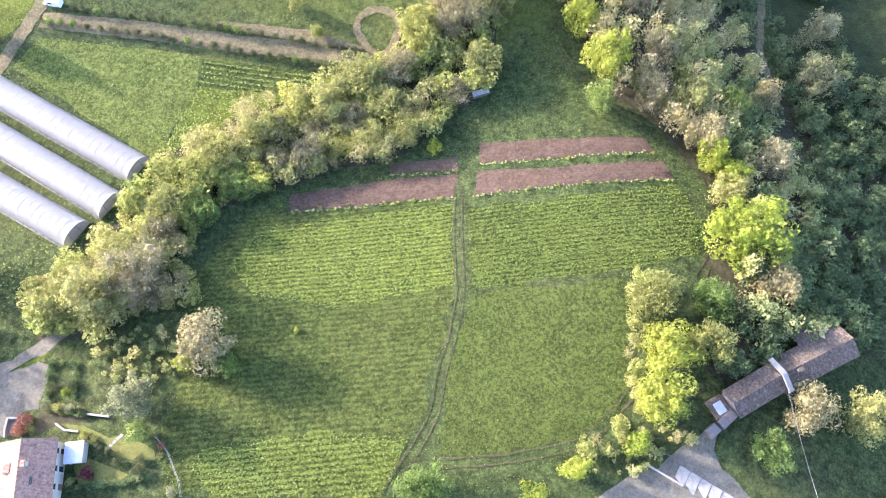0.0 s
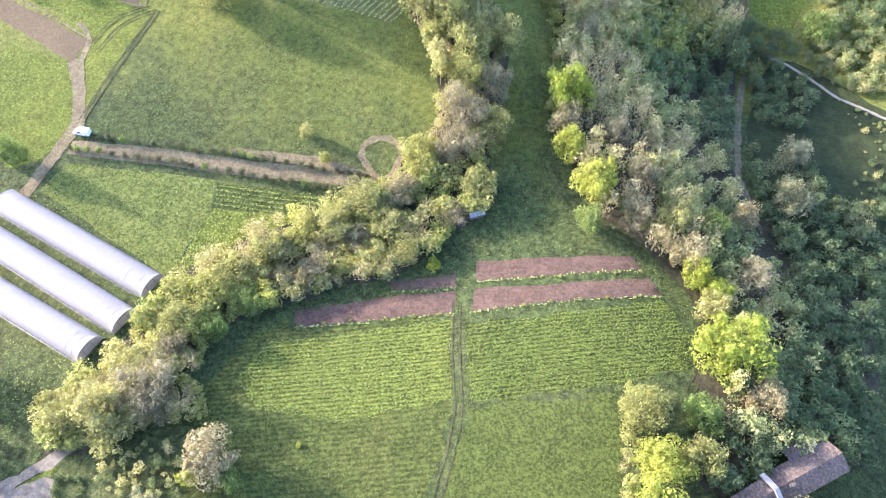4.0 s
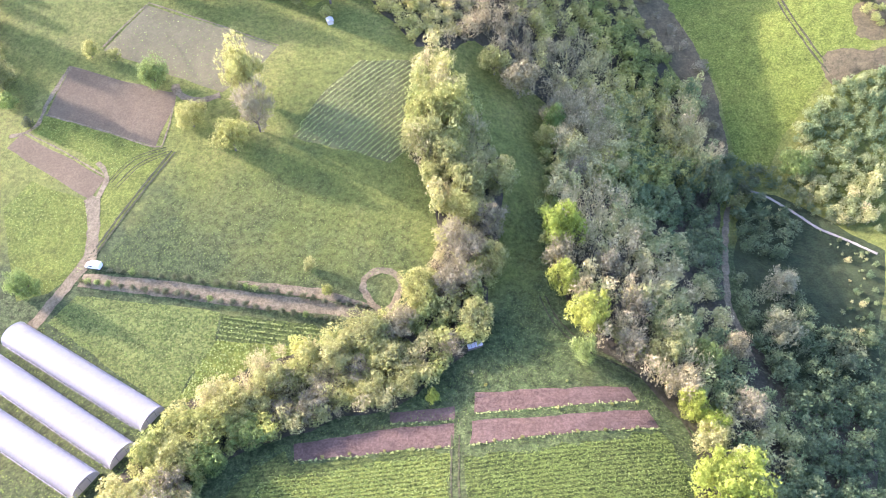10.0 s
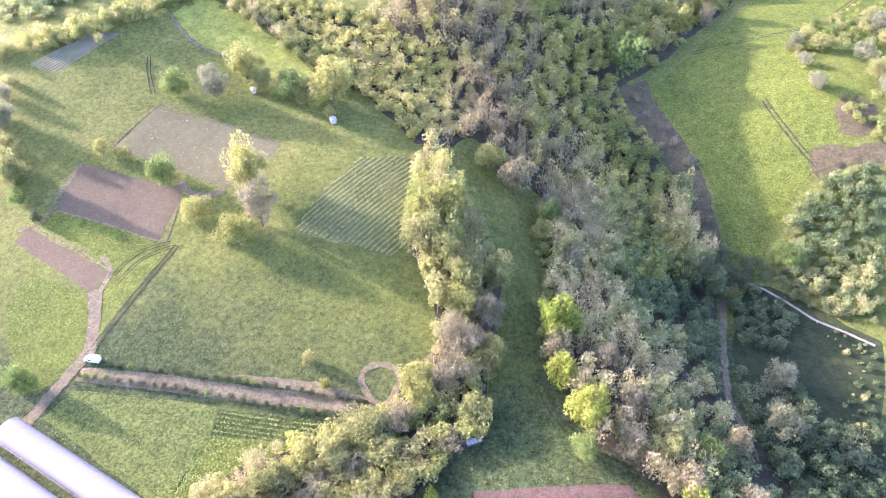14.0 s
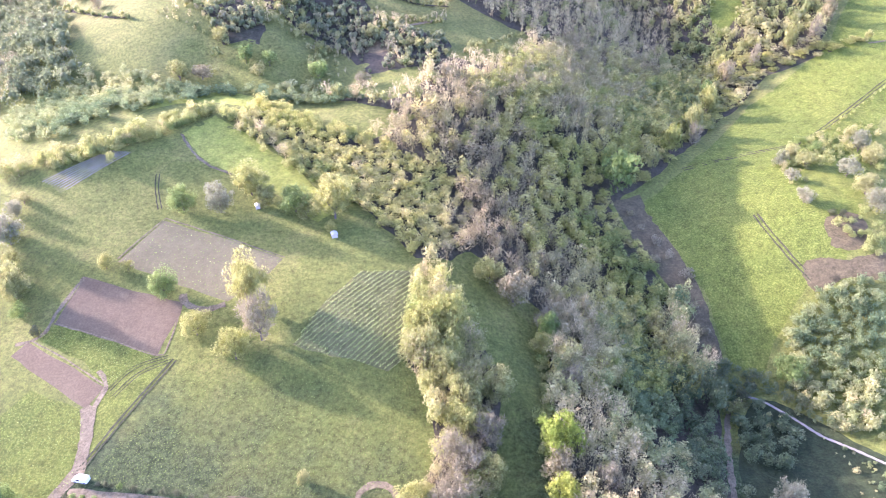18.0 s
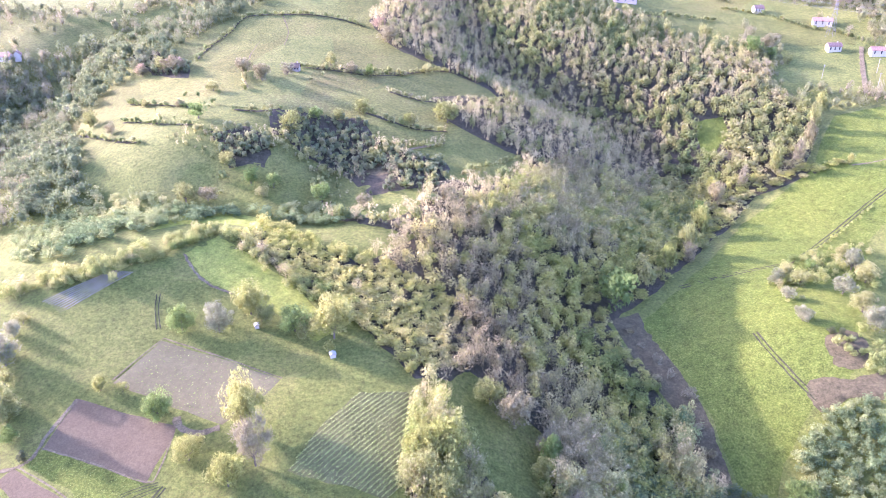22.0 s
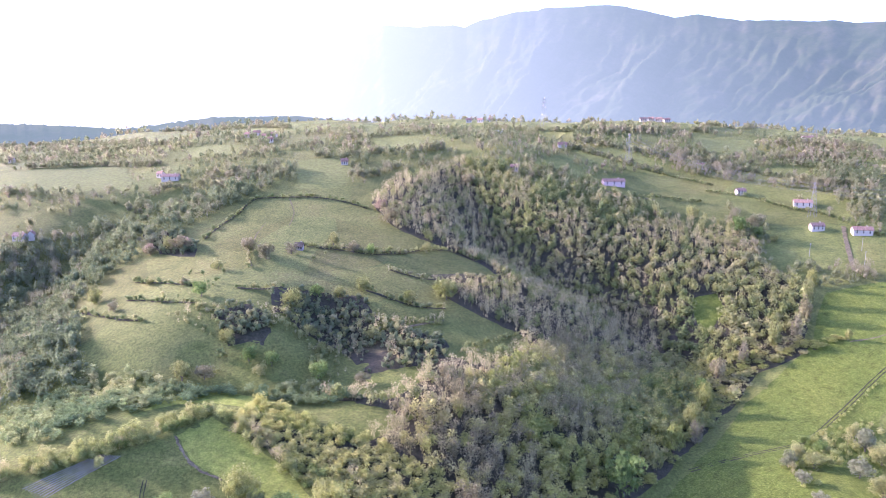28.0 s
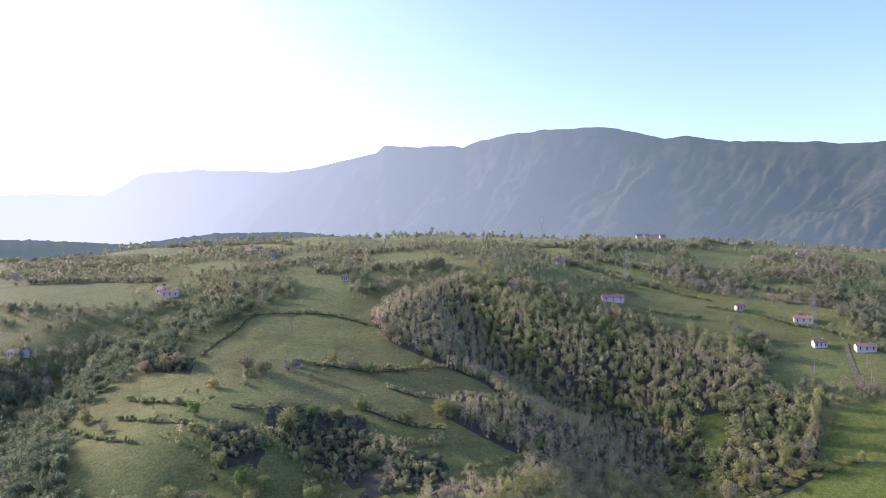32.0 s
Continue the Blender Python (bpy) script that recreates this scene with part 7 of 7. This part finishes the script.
# the long barn by the wood: two ranges that meet at a parapet
(B1, B2, B3) = [(61.3, 27.8), (76.7, 35.0), (51.7, 22.6)]
for k, (p, q, w, h, lab) in enumerate(((B1, B2, 6.6, 3.8, "long stone barn under an old brown tiled roof"), (B3, B1, 5.6, 3.2, "lower stone barn range under an old brown tiled roof"))):
    n = math.hypot(q[0] - p[0], q[1] - p[1])
    barn = house((p[0] + q[0]) / 2, (p[1] + q[1]) / 2, turn_of(p, q), w - 1.0, n - 0.7, h, 1.2, M_STONE, M_TILE_OLD, lab, 1, 4, "barn", 1 - k)
    if not k:
        part("flashing", gable(bmesh.new(), w - 0.8, 0.0, h + 0.3 + 2.5, 1.2, 0.45, 0.5), M_CONC, barn, "pale cement flashing across the roof").location = (0, -n / 2 - 0.1, 0)
        part("rear_roof", gable(bmesh.new(), 3.0, 6.0, 3.6, 0.8), M_TILE_OLD, barn).location = (-w / 2 - 0.6, 2.5, 0)
    else:
        part("lean_to_roof", box(bmesh.new(), -2.6, 2.2, -n / 2 - 3.4, -n / 2 - 0.2, 1.9, 2.1), M_TILE_OLD, barn, "low lean-to roof")
        part("roof_sheet", box(bmesh.new(), -1.6, 0.6, -n / 2 - 2.6, -n / 2 - 0.9, 2.12, 2.2), M_METAL, barn, "pale corrugated roof sheet")
        part("lean_to_wall", box(bmesh.new(), -2.3, 1.9, -n / 2 - 3.2, -n / 2 - 0.1, -1.5, 1.9), M_STONE, barn)


def simple_thing(name, bm, material, x, y, turn, label, category, sink=0.05, group=""):
    base = new(name)
    base.matrix_world = pose(x, y, height(x, y) - sink, 0, 0, turn)
    part("body", bm, material, base)
    return tagged(base, label, category, group)


# concrete ramp and walls in the barn yard
(R0, R1, R2) = [(42.3, 9.8), (46.9, 7.0), (40.1, 11.7)]
for k in range(5):
    along = Vector((R1[0] - R0[0], R1[1] - R0[1])).normalized()
    x, y = R0[0] + along.x * (k * 2.05 - 1.0), R0[1] + along.y * (k * 2.05 - 1.0)
    simple_thing("concrete_slab", box(bmesh.new(), -1.7, 1.7, -0.98, 0.98, -0.6, 0.16 + 0.02 * (k % 2), 0.04), M_CONC, x, y, turn_of(R0, R1), "worn concrete slab of the yard ramp", "slab", group="yard slabs")
for k, (x, y) in enumerate([(40.4, 13.6), (42.1, 13.1), (43.6, 12.4)]):
    simple_thing("timber_plank", box(bmesh.new(), -0.14, 0.14, -1.6, 1.6, 0.0, 0.14, 0.02), M_BARK, x, y, 60 + 7 * k, "weathered timber plank lying in the yard", "plank", sink=0.0, group="yard planks")
simple_thing("yard_wall", box(bmesh.new(), -0.15, 0.15, -3.2, 3.2, -0.5, 0.7, 0.03), M_STONE, R2[0] - 1.5, R2[1] - 1.2, turn_of(R0, R1), "low stone yard wall", "wall")
for (x, y), n in zip([(48.0, 18.1), (50.2, 19.6), (51.7, 20.8)], (1.1, 0.9, 1.0)):
    simple_thing("shed", box(bmesh.new(), -n, n, -0.9, 0.9, -0.4, 1.5, 0.05), M_SHEET, x, y, 40, "small lean-to shed of weathered sheet metal", "shed", group="yard sheds")


def vehicle(x, y, turn):
    """A white van: shaped body, glass, bumpers and wheels."""
    base = new("van")
    base.matrix_world = pose(x, y, height(x, y) + 0.1, 0, 0, turn)
    bm = bmesh.new()
    prof = [(-2.1, 0.35), (2.1, 0.35), (2.15, 0.95), (1.35, 1.15), (0.85, 1.85), (-2.05, 1.9), (-2.15, 0.9)]
    a = [bm.verts.new((-0.88, y_, z_)) for y_, z_ in prof]
    b = [bm.verts.new((0.88, y_, z_)) for y_, z_ in prof]
    bm.faces.new(a[::-1]), bm.faces.new(b)
    for i in range(len(prof)):
        bm.faces.new((a[i], a[(i + 1) % 7], b[(i + 1) % 7], b[i]))
    bmesh.ops.recalc_face_normals(bm, faces=bm.faces[:])
    bmesh.ops.bevel(bm, geom=bm.edges[:], offset=0.06, segments=2, affect="EDGES")
    part("body", bm, plain("white_car_paint", (0.82, 0.82, 0.82), 0.25, 0, 0.03), base)
    bm = bmesh.new()
    q = [bm.verts.new(p) for p in ((-0.75, 1.37, 1.2), (0.75, 1.37, 1.2), (0.72, 0.93, 1.78), (-0.72, 0.93, 1.78))]
    bm.faces.new(q)
    part("windscreen", bm, M_GLASS, base)
    for s in (-1, 1):
        part("side_window", box(bmesh.new(), s * 0.885 - 0.01, s * 0.885 + 0.01, -0.1, 0.8, 1.15, 1.6), M_GLASS, base)
        for wy in (-1.35, 1.35):
            bm = bmesh.new()
            rod(bm, (s * 0.72, wy, 0.33), (s * 0.9, wy, 0.33), 0.33, 0.33, 16)
            wheel = part("wheel", bm, plain("tyre_rubber", (0.03, 0.03, 0.03), 0.85), base)
            bm = bmesh.new()
            rod(bm, (s * 0.88, wy, 0.33), (s * 0.92, wy, 0.33), 0.19, 0.19, 12)
            part("hub_cap", bm, M_STEEL, wheel)
    return tagged(base, "white van parked where the farm lane meets the shrub rows", "van")


((VX, VY),) = [(-92.9, 118.5)]
vehicle(VX, VY, 80)
for (x, y), n in zip([(-36.1, 206.1), (-65.2, 219.7)], (0.95, 0.75)):
    hut = new("hut")
    hut.matrix_world = pose(x, y, height(x, y), 0, 0, 20)
    part("wall", box(bmesh.new(), -n, n, -n, n, -0.5, 1.3), M_WHITE, hut)
    part("roof", gable(bmesh.new(), 2 * n, 2 * n, 1.3, 0.4, 0.2, 0.08), M_METAL, hut)
    part("door", box(bmesh.new(), n - 0.02, n + 0.04, -0.4, 0.4, 0, 1.2), M_SHUTTER, hut)
    tagged(hut, "small white field hut with a metal roof", "hut", "field huts")

# far houses
FAR_HOUSES = [((x, y), s) for (x, y), s in zip(
    [(-227.0, 604.8), (-239.8, 615.7), (-301.1, 503.7), (-294.9, 507.5), (154.4, 607.5), (262.7, 599.6), (299.6, 565.6), (288.9, 521.9), (315.8, 509.1), (129.7, 722.3), (68.8, 613.7), (-79.4, 616.5), (46.1, 977.4), (61.0, 968.1), (75.1, 971.2), (-87.7, 444.6)],
    [(9, 16, "w", 90), (7, 10, "w", 60), (8, 14, "t", 80), (7, 10, "t", 20), (9, 20, "p", 95), (8, 13, "w", 100), (9, 13, "w", 70), (8, 12, "t", 90), (8, 14, "t", 80),
     (8, 14, "w", 90), (7, 11, "w", 80), (6, 9, "w", 90), (7, 12, "w", 90), (7, 12, "w", 60), (7, 10, "t", 90), (5, 8, "s", 80)])]
FAR_HOUSES += [((x, y), s) for (x, y), s in zip(
    [(-205.6, 782.4), (-201.0, 801.8), (-182.9, 765.2), (-177.7, 782.6), (-171.4, 735.9), (421.5, 794.5), (276.9, 946.7), (290.8, 957.8), (297.4, 944.3), (304.9, 934.9), (251.0, 663.1), (-441.7, 738.2)],
    [(8, 12, "t", 70), (7, 12, "w", 100), (8, 11, "t", 80), (8, 10, "t", 60), (7, 10, "w", 90), (10, 20, "w", 95), (8, 13, "w", 90), (9, 12, "t", 80), (8, 14, "w", 70), (8, 12, "w", 90), (6, 9, "t", 90), (7, 12, "w", 80)])]
LOOKS = {"w": (M_WHITE, M_TILE, "white house with a clay-tiled roof on the hillside"), "t": (M_WHITE, M_TILE, "cream house with a terracotta roof on the hillside"),
         "p": (M_PINK, M_TILE, "pinkish villa with a tiled roof on the hillside"), "s": (M_STONE, M_TILE_OLD, "old stone shed on the pasture")}
BROAD = {(154.4, 607.5): 0.95, (299.6, 565.6): 1.05, (315.8, 509.1): 0.95, (288.9, 521.9): 0.8, (421.5, 794.5): 0.85, (-227.0, 604.8): 0.9}
for (x, y), (w, d, look_, turn) in FAR_HOUSES:
    k = BROAD.get((x, y), 0.62)
    w, d = w * max(k * 0.8, 0.62), d * k
    wall, roof, lab = LOOKS[look_]
    house(x, y, turn, w, d, 3.5 if look_ != "s" else 2.6, 2.1, wall, roof, lab, 2 if look_ != "s" else 1, 3)
for (x, y) in [(79.0, 831.0)]:
    simple_thing("glasshouse", gable(box(bmesh.new(), -9, 9, -4, 4, -1, 2.5), 18, 8, 2.5, 1.6, 0.1, 0.08), M_FILM, x, y, 5, "long pale greenhouse on the hilltop", "greenhouse")


# ---------------------------------------------------------------- pylons and wires
def pylon(x, y, h, turn=0.0, arms=(0.72, 0.84, 0.95)):
    """A lattice mast: four legs, bracing and cross-arms."""
    base = new("pylon")
    base.matrix_world = pose(x, y, height(x, y) - 0.3, 0, 0, turn)
    b, top = h * 0.09, h * 0.012
    for sx in (-1, 1):
        for sy in (-1, 1):
            part("leg", rod(bmesh.new(), (sx * b, sy * b, 0), (sx * top, sy * top, h), 0.11, 0.07, 4), M_STEEL, base)
    for k in range(9):
        t0, t1 = (k / 9) ** 0.9, ((k + 1) / 9) ** 0.9
        w0, w1 = b + (top - b) * t0, b + (top - b) * t1
        bm = bmesh.new()
        for (ax, ay), (cx, cy) in (((-1, -1), (1, -1)), ((1, -1), (1, 1)), ((1, 1), (-1, 1)), ((-1, 1), (-1, -1))):
            rod(bm, (ax * w0, ay * w0, h * t0), (cx * w1, cy * w1, h * t1), 0.04, 0.04, 3)
        part("brace", bm, M_STEEL, base)
    for a in arms:
        bm = bmesh.new()
        for s in (-1, 1):
            rod(bm, (0, 0, h * a + 0.6), (s * h * 0.15, 0, h * a), 0.1, 0.06, 4)
            rod(bm, (0, 0, h * a - 0.4), (s * h * 0.15, 0, h * a), 0.1, 0.06, 4)
        part("cross_arm", bm, M_STEEL, base)
    return tagged(base, "grey steel lattice power pylon", "pylon", "power pylons")


def wire(name, a, b, sag, r, label):
    bm = bmesh.new()
    n = 12
    p = [Vector(a).lerp(Vector(b), i / n) - Vector((0, 0, sag * 4 * (i / n) * (1 - i / n))) for i in range(n + 1)]
    for u, v in zip(p, p[1:]):
        rod(bm, u, v, r, r, 3)
    return tagged(part(name, bm, M_STEEL), label, "power line", "power lines")


PYLONS = [(185.5, 675.4), (296.9, 544.6), (130.7, 858.1)]
for (x, y), h in zip(PYLONS, (30, 28, 34)):
    pylon(x, y, h, 40)
OUT_E = (PYLONS[1][0] + 190, PYLONS[1][1] - 40)
for a, hh in ((0.72, 0), (0.84, 0), (0.95, 0)):
    for s in (-3.5, 3.5):
        p0 = (PYLONS[0][0] + s, PYLONS[0][1], height(*PYLONS[0]) + 30 * a)
        p1 = (PYLONS[1][0] + s, PYLONS[1][1], height(*PYLONS[1]) + 28 * a)
        p2 = (OUT_E[0] + s, OUT_E[1], height(*OUT_E) + 28 * a)
        wire("power_line", p0, p1, 8, 0.05, "sagging pale power line between pylons")
        wire("power_line", p1, p2, 6, 0.05, "sagging pale power line between pylons")
POLES = [(263.3, 481.7), (292.2, 464.1), (301.6, 484.1), (196.6, 727.3)]
for x, y in POLES:
    pole = new("utility_pole")
    pole.matrix_world = pose(x, y, height(x, y) - 0.3)
    part("post", rod(bmesh.new(), (0, 0, 0), (0, 0, 10), 0.2, 0.13, 8), M_CONC, pole)
    part("cross_arm", box(bmesh.new(), -1.1, 1.1, -0.08, 0.08, 9.3, 9.45), M_STEEL, pole)
    tagged(pole, "pale concrete utility pole", "utility pole", "utility poles")
(CA,), (CB,) = [(61.6, 24.7)], [(63.1, 6.8)]
wire("cable", (*CA, height(*CA) + 5.4), (CB[0] * 1.3 - CA[0] * 0.3, CB[1] * 1.3 - CA[1] * 0.3, height(*CB) + 5.6), 0.6, 0.045, "thin pale cable running from the barn")

# ---------------------------------------------------------------- garden of the farmhouse
M_LAWN = earth("mown_lawn", [(0.3, (0.13, 0.15, 0.04)), (0.7, (0.22, 0.21, 0.06))], [(0.3, (0.11, 0.13, 0.03)), (0.7, (0.24, 0.23, 0.07))], 0.08, 2.5, 0.3)
cover("lawn", [(-69.3, 19.7), (-65.0, 19.2), (-59.3, 17.0), (-57.3, 17.7), (-51.0, 14.8), (-50.4, 13.3), (-53.8, 12.9), (-58.6, 14.0), (-59.8, 16.0), (-63.8, 17.5)], M_LAWN, "mown garden lawn, yellowish in the sun", "lawn", step=2.5, ragged=0.1, curved=True)
cover("lawn", [(-64.5, 14.0), (-58.2, 12.0), (-54.8, 10.6), (-56.3, 9.6), (-63.3, 9.1), (-65.0, 11.9)], M_LAWN, "mown garden lawn between clipped shrubs", "lawn", step=2.5, ragged=0.1, curved=True)
cover("flower_bed", [(-74.1, 21.8), (-66.1, 20.8), (-63.7, 19.6), (-69.2, 19.9), (-73.4, 17.7), (-74.7, 19.8)], M_UNDER, "dark planted bed beside the house", "bed", step=2, ragged=0.1, curved=True)
for row in [(-76.0, 20.3, 3.6, "red"), (-76.8, 18.4, 3.4, "red"), (-57.3, 12.8, 2.4, "dark"), (-52.9, 13.5, 2.3, "dark"), (-53.1, 11.4, 2.4, "dark"), (-63.8, 17.2, 2.4, "olive"), (-64.1, 17.6, 1.8, "spring"), (-62.2, 16.8, 2.0, "olive"), (-59.0, 14.8, 1.7, "dark"), (-61.9, 10.7, 3.2, "maroon"), (-64.4, 9.5, 2.5, "olive"), (-53.7, 17.7, 5.1, "green"), (-49.7, 15.5, 2.1, "red"), (-49.7, 13.8, 1.5, "olive"), (-69.5, 25.3, 2.2, "spring"), (-71.9, 26.4, 2.2, "dark"), (-68.6, 26.7, 2.4, "dark"), (-72.5, 22.8, 2.6, "grey"), (-70.1, 22.5, 2.8, "olive"), (-67.7, 22.3, 2.6, "grey"), (-65.9, 21.8, 1.8, "dark"), (-64.7, 21.0, 1.4, "dark"), (-60.7, 15.3, 1.4, "dark"), (-61.6, 15.9, 1.4, "grey"), (-46.4, 7.6, 2.8, "grey")]:
    tree(*row, lift=0.85, where="in the farmhouse garden", group="garden shrubs")
woods("garden_hedge", np.vstack([hedge_line(l, 0.5, 0.45, 0.8, 0.05, 0.25) for l in ([(-74.2, 31.7), (-73.7, 28.4), (-73.2, 24.8)], [(-69.1, 30.4), (-68.6, 27.5), (-68.0, 24.3)], [(-73.6, 31.3), (-71.5, 31.1), (-69.1, 30.8)], [(-62.9, 8.7), (-59.7, 8.9), (-56.2, 9.3), (-52.4, 10.2)], [(-74.1, 23.7), (-69.7, 21.9), (-65.2, 21.3)])]), MIDS, TWIGS, "clipped dark green garden hedges", "hedge")
FENCE = [(-50.9, 17.0), (-49.4, 15.7), (-48.2, 14.3), (-46.7, 11.6), (-45.6, 9.7), (-44.7, 7.0)]
fence = new("garden_fence")
fence.matrix_world = pose(*FENCE[0], 0)
p = rounded(FENCE, 2.0)
for i, (x, y) in enumerate(p):
    z = height(x, y)
    part("post", rod(bmesh.new(), (x - FENCE[0][0], y - FENCE[0][1], z - 0.3), (x - FENCE[0][0], y - FENCE[0][1], z + 1.3), 0.05, 0.05, 5), M_CONC, fence)
    if i:
        (a, b) = p[i - 1]
        for g in (0.5, 1.15):
            part("rail", rod(bmesh.new(), (a - FENCE[0][0], b - FENCE[0][1], height(a, b) + g), (x - FENCE[0][0], y - FENCE[0][1], z + g), 0.04, 0.04, 4), M_CONC, fence)
tagged(fence, "pale wire garden fence on thin posts", "fence")
for name, pts in (("garden_wall", [(-64.6, 21.3), (-62.4, 21.0), (-60.3, 20.8)]), ("garden_wall", [(-79.6, 17.4), (-79.9, 20.9), (-77.8, 20.9)]), ("garden_wall", [(-70.1, 19.7), (-68.3, 18.5), (-65.5, 18.2)])):
    base = new(name)
    q = rounded(pts, 1.5)
    base.matrix_world = pose(*q[0], 0)
    for a, b in zip(q, q[1:]):
        bm = bmesh.new()
        n = math.hypot(b[0] - a[0], b[1] - a[1])
        box(bm, -0.18, 0.18, 0, n, -0.3, 0.7, 0.03)
        o = part("stone_block", bm, M_STONE, base)
        o.matrix_local = pose(a[0] - q[0][0], a[1] - q[0][1], height(*a), 0, 0, turn_of(a, b))
    tagged(base, "low pale stone garden wall", "wall")
STEPS = [(-59.5, 15.2), (-59.0, 15.7), (-58.5, 16.3), (-58.0, 16.9), (-57.5, 17.4)]
for x, y in STEPS:
    simple_thing("stepping_stone", box(bmesh.new(), -0.35, 0.35, -0.28, 0.28, -0.05, 0.14, 0.03), M_CONC, x, y, random.uniform(0, 90), "pale stepping stone in the lawn", "stone", group="stepping stones")

# ---------------------------------------------------------------- shrub rows along the beds
for line, n in (([(-95.1, 114.1), (-76.6, 111.4), (-55.7, 108.1), (-27.6, 103.2)], 24), ([(-88.0, 117.2), (-71.4, 115.1), (-53.4, 112.7)], 11), ([(-53.4, 112.7), (-35.4, 109.6), (-19.0, 106.1)], 13)):
    p = rounded(line, 0.4)
    for k in range(n):
        x, y = p[int(k * (len(p) - 1) / (n - 1))]
        tree(x + random.uniform(-0.2, 0.2), y + random.uniform(-0.2, 0.2), random.uniform(2.0, 2.7), "dark" if random.random() < 0.7 else "green", lift=0.8, where="in a row along the bed", group="bed shrubs")
# pale weeds and bushes along the plots
for (x, y) in [(-32.0, 64.6), (-26.4, 65.9), (-20.4, 66.7), (-12.6, 67.2), (-6.3, 67.4), (-0.5, 67.6), (12.1, 68.6), (18.2, 69.1), (24.5, 69.9), (30.7, 70.2), (37.0, 70.5), (43.1, 70.9), (30.0, 83.5), (27.0, 76.3), (10.8, 83.0), (39.7, 77.3), (45.8, 78.1)]:
    tree(x, y, random.uniform(0.8, 1.3), "golden", lift=0.7, where="by the soil plot", group="plot edge weeds")
for row in [(-28.2, 37.5, 1.7, "spring"), (7.8, 86.7, 1.2, "grey")]:
    tree(*row, lift=0.6, where="alone in the meadow", group="meadow shrubs")
# covered stack by the lane
((SX, SY),) = [(8.5, 93.7)]
stack = new("covered_stack")
stack.matrix_world = pose(SX, SY, height(SX, SY), 0, 0, -72)
part("logs", box(bmesh.new(), -0.6, 0.6, -1.9, 1.9, -0.1, 1.0, 0.08), M_BARK, stack)
for k in range(4):
    part("cover_sheet", box(bmesh.new(), -0.7, 0.7, -1.9 + k * 0.98, -1.0 + k * 0.98, 1.0, 1.06), M_METAL, stack)
tagged(stack, "low woodpile under pale sheets beside the lane", "woodpile")
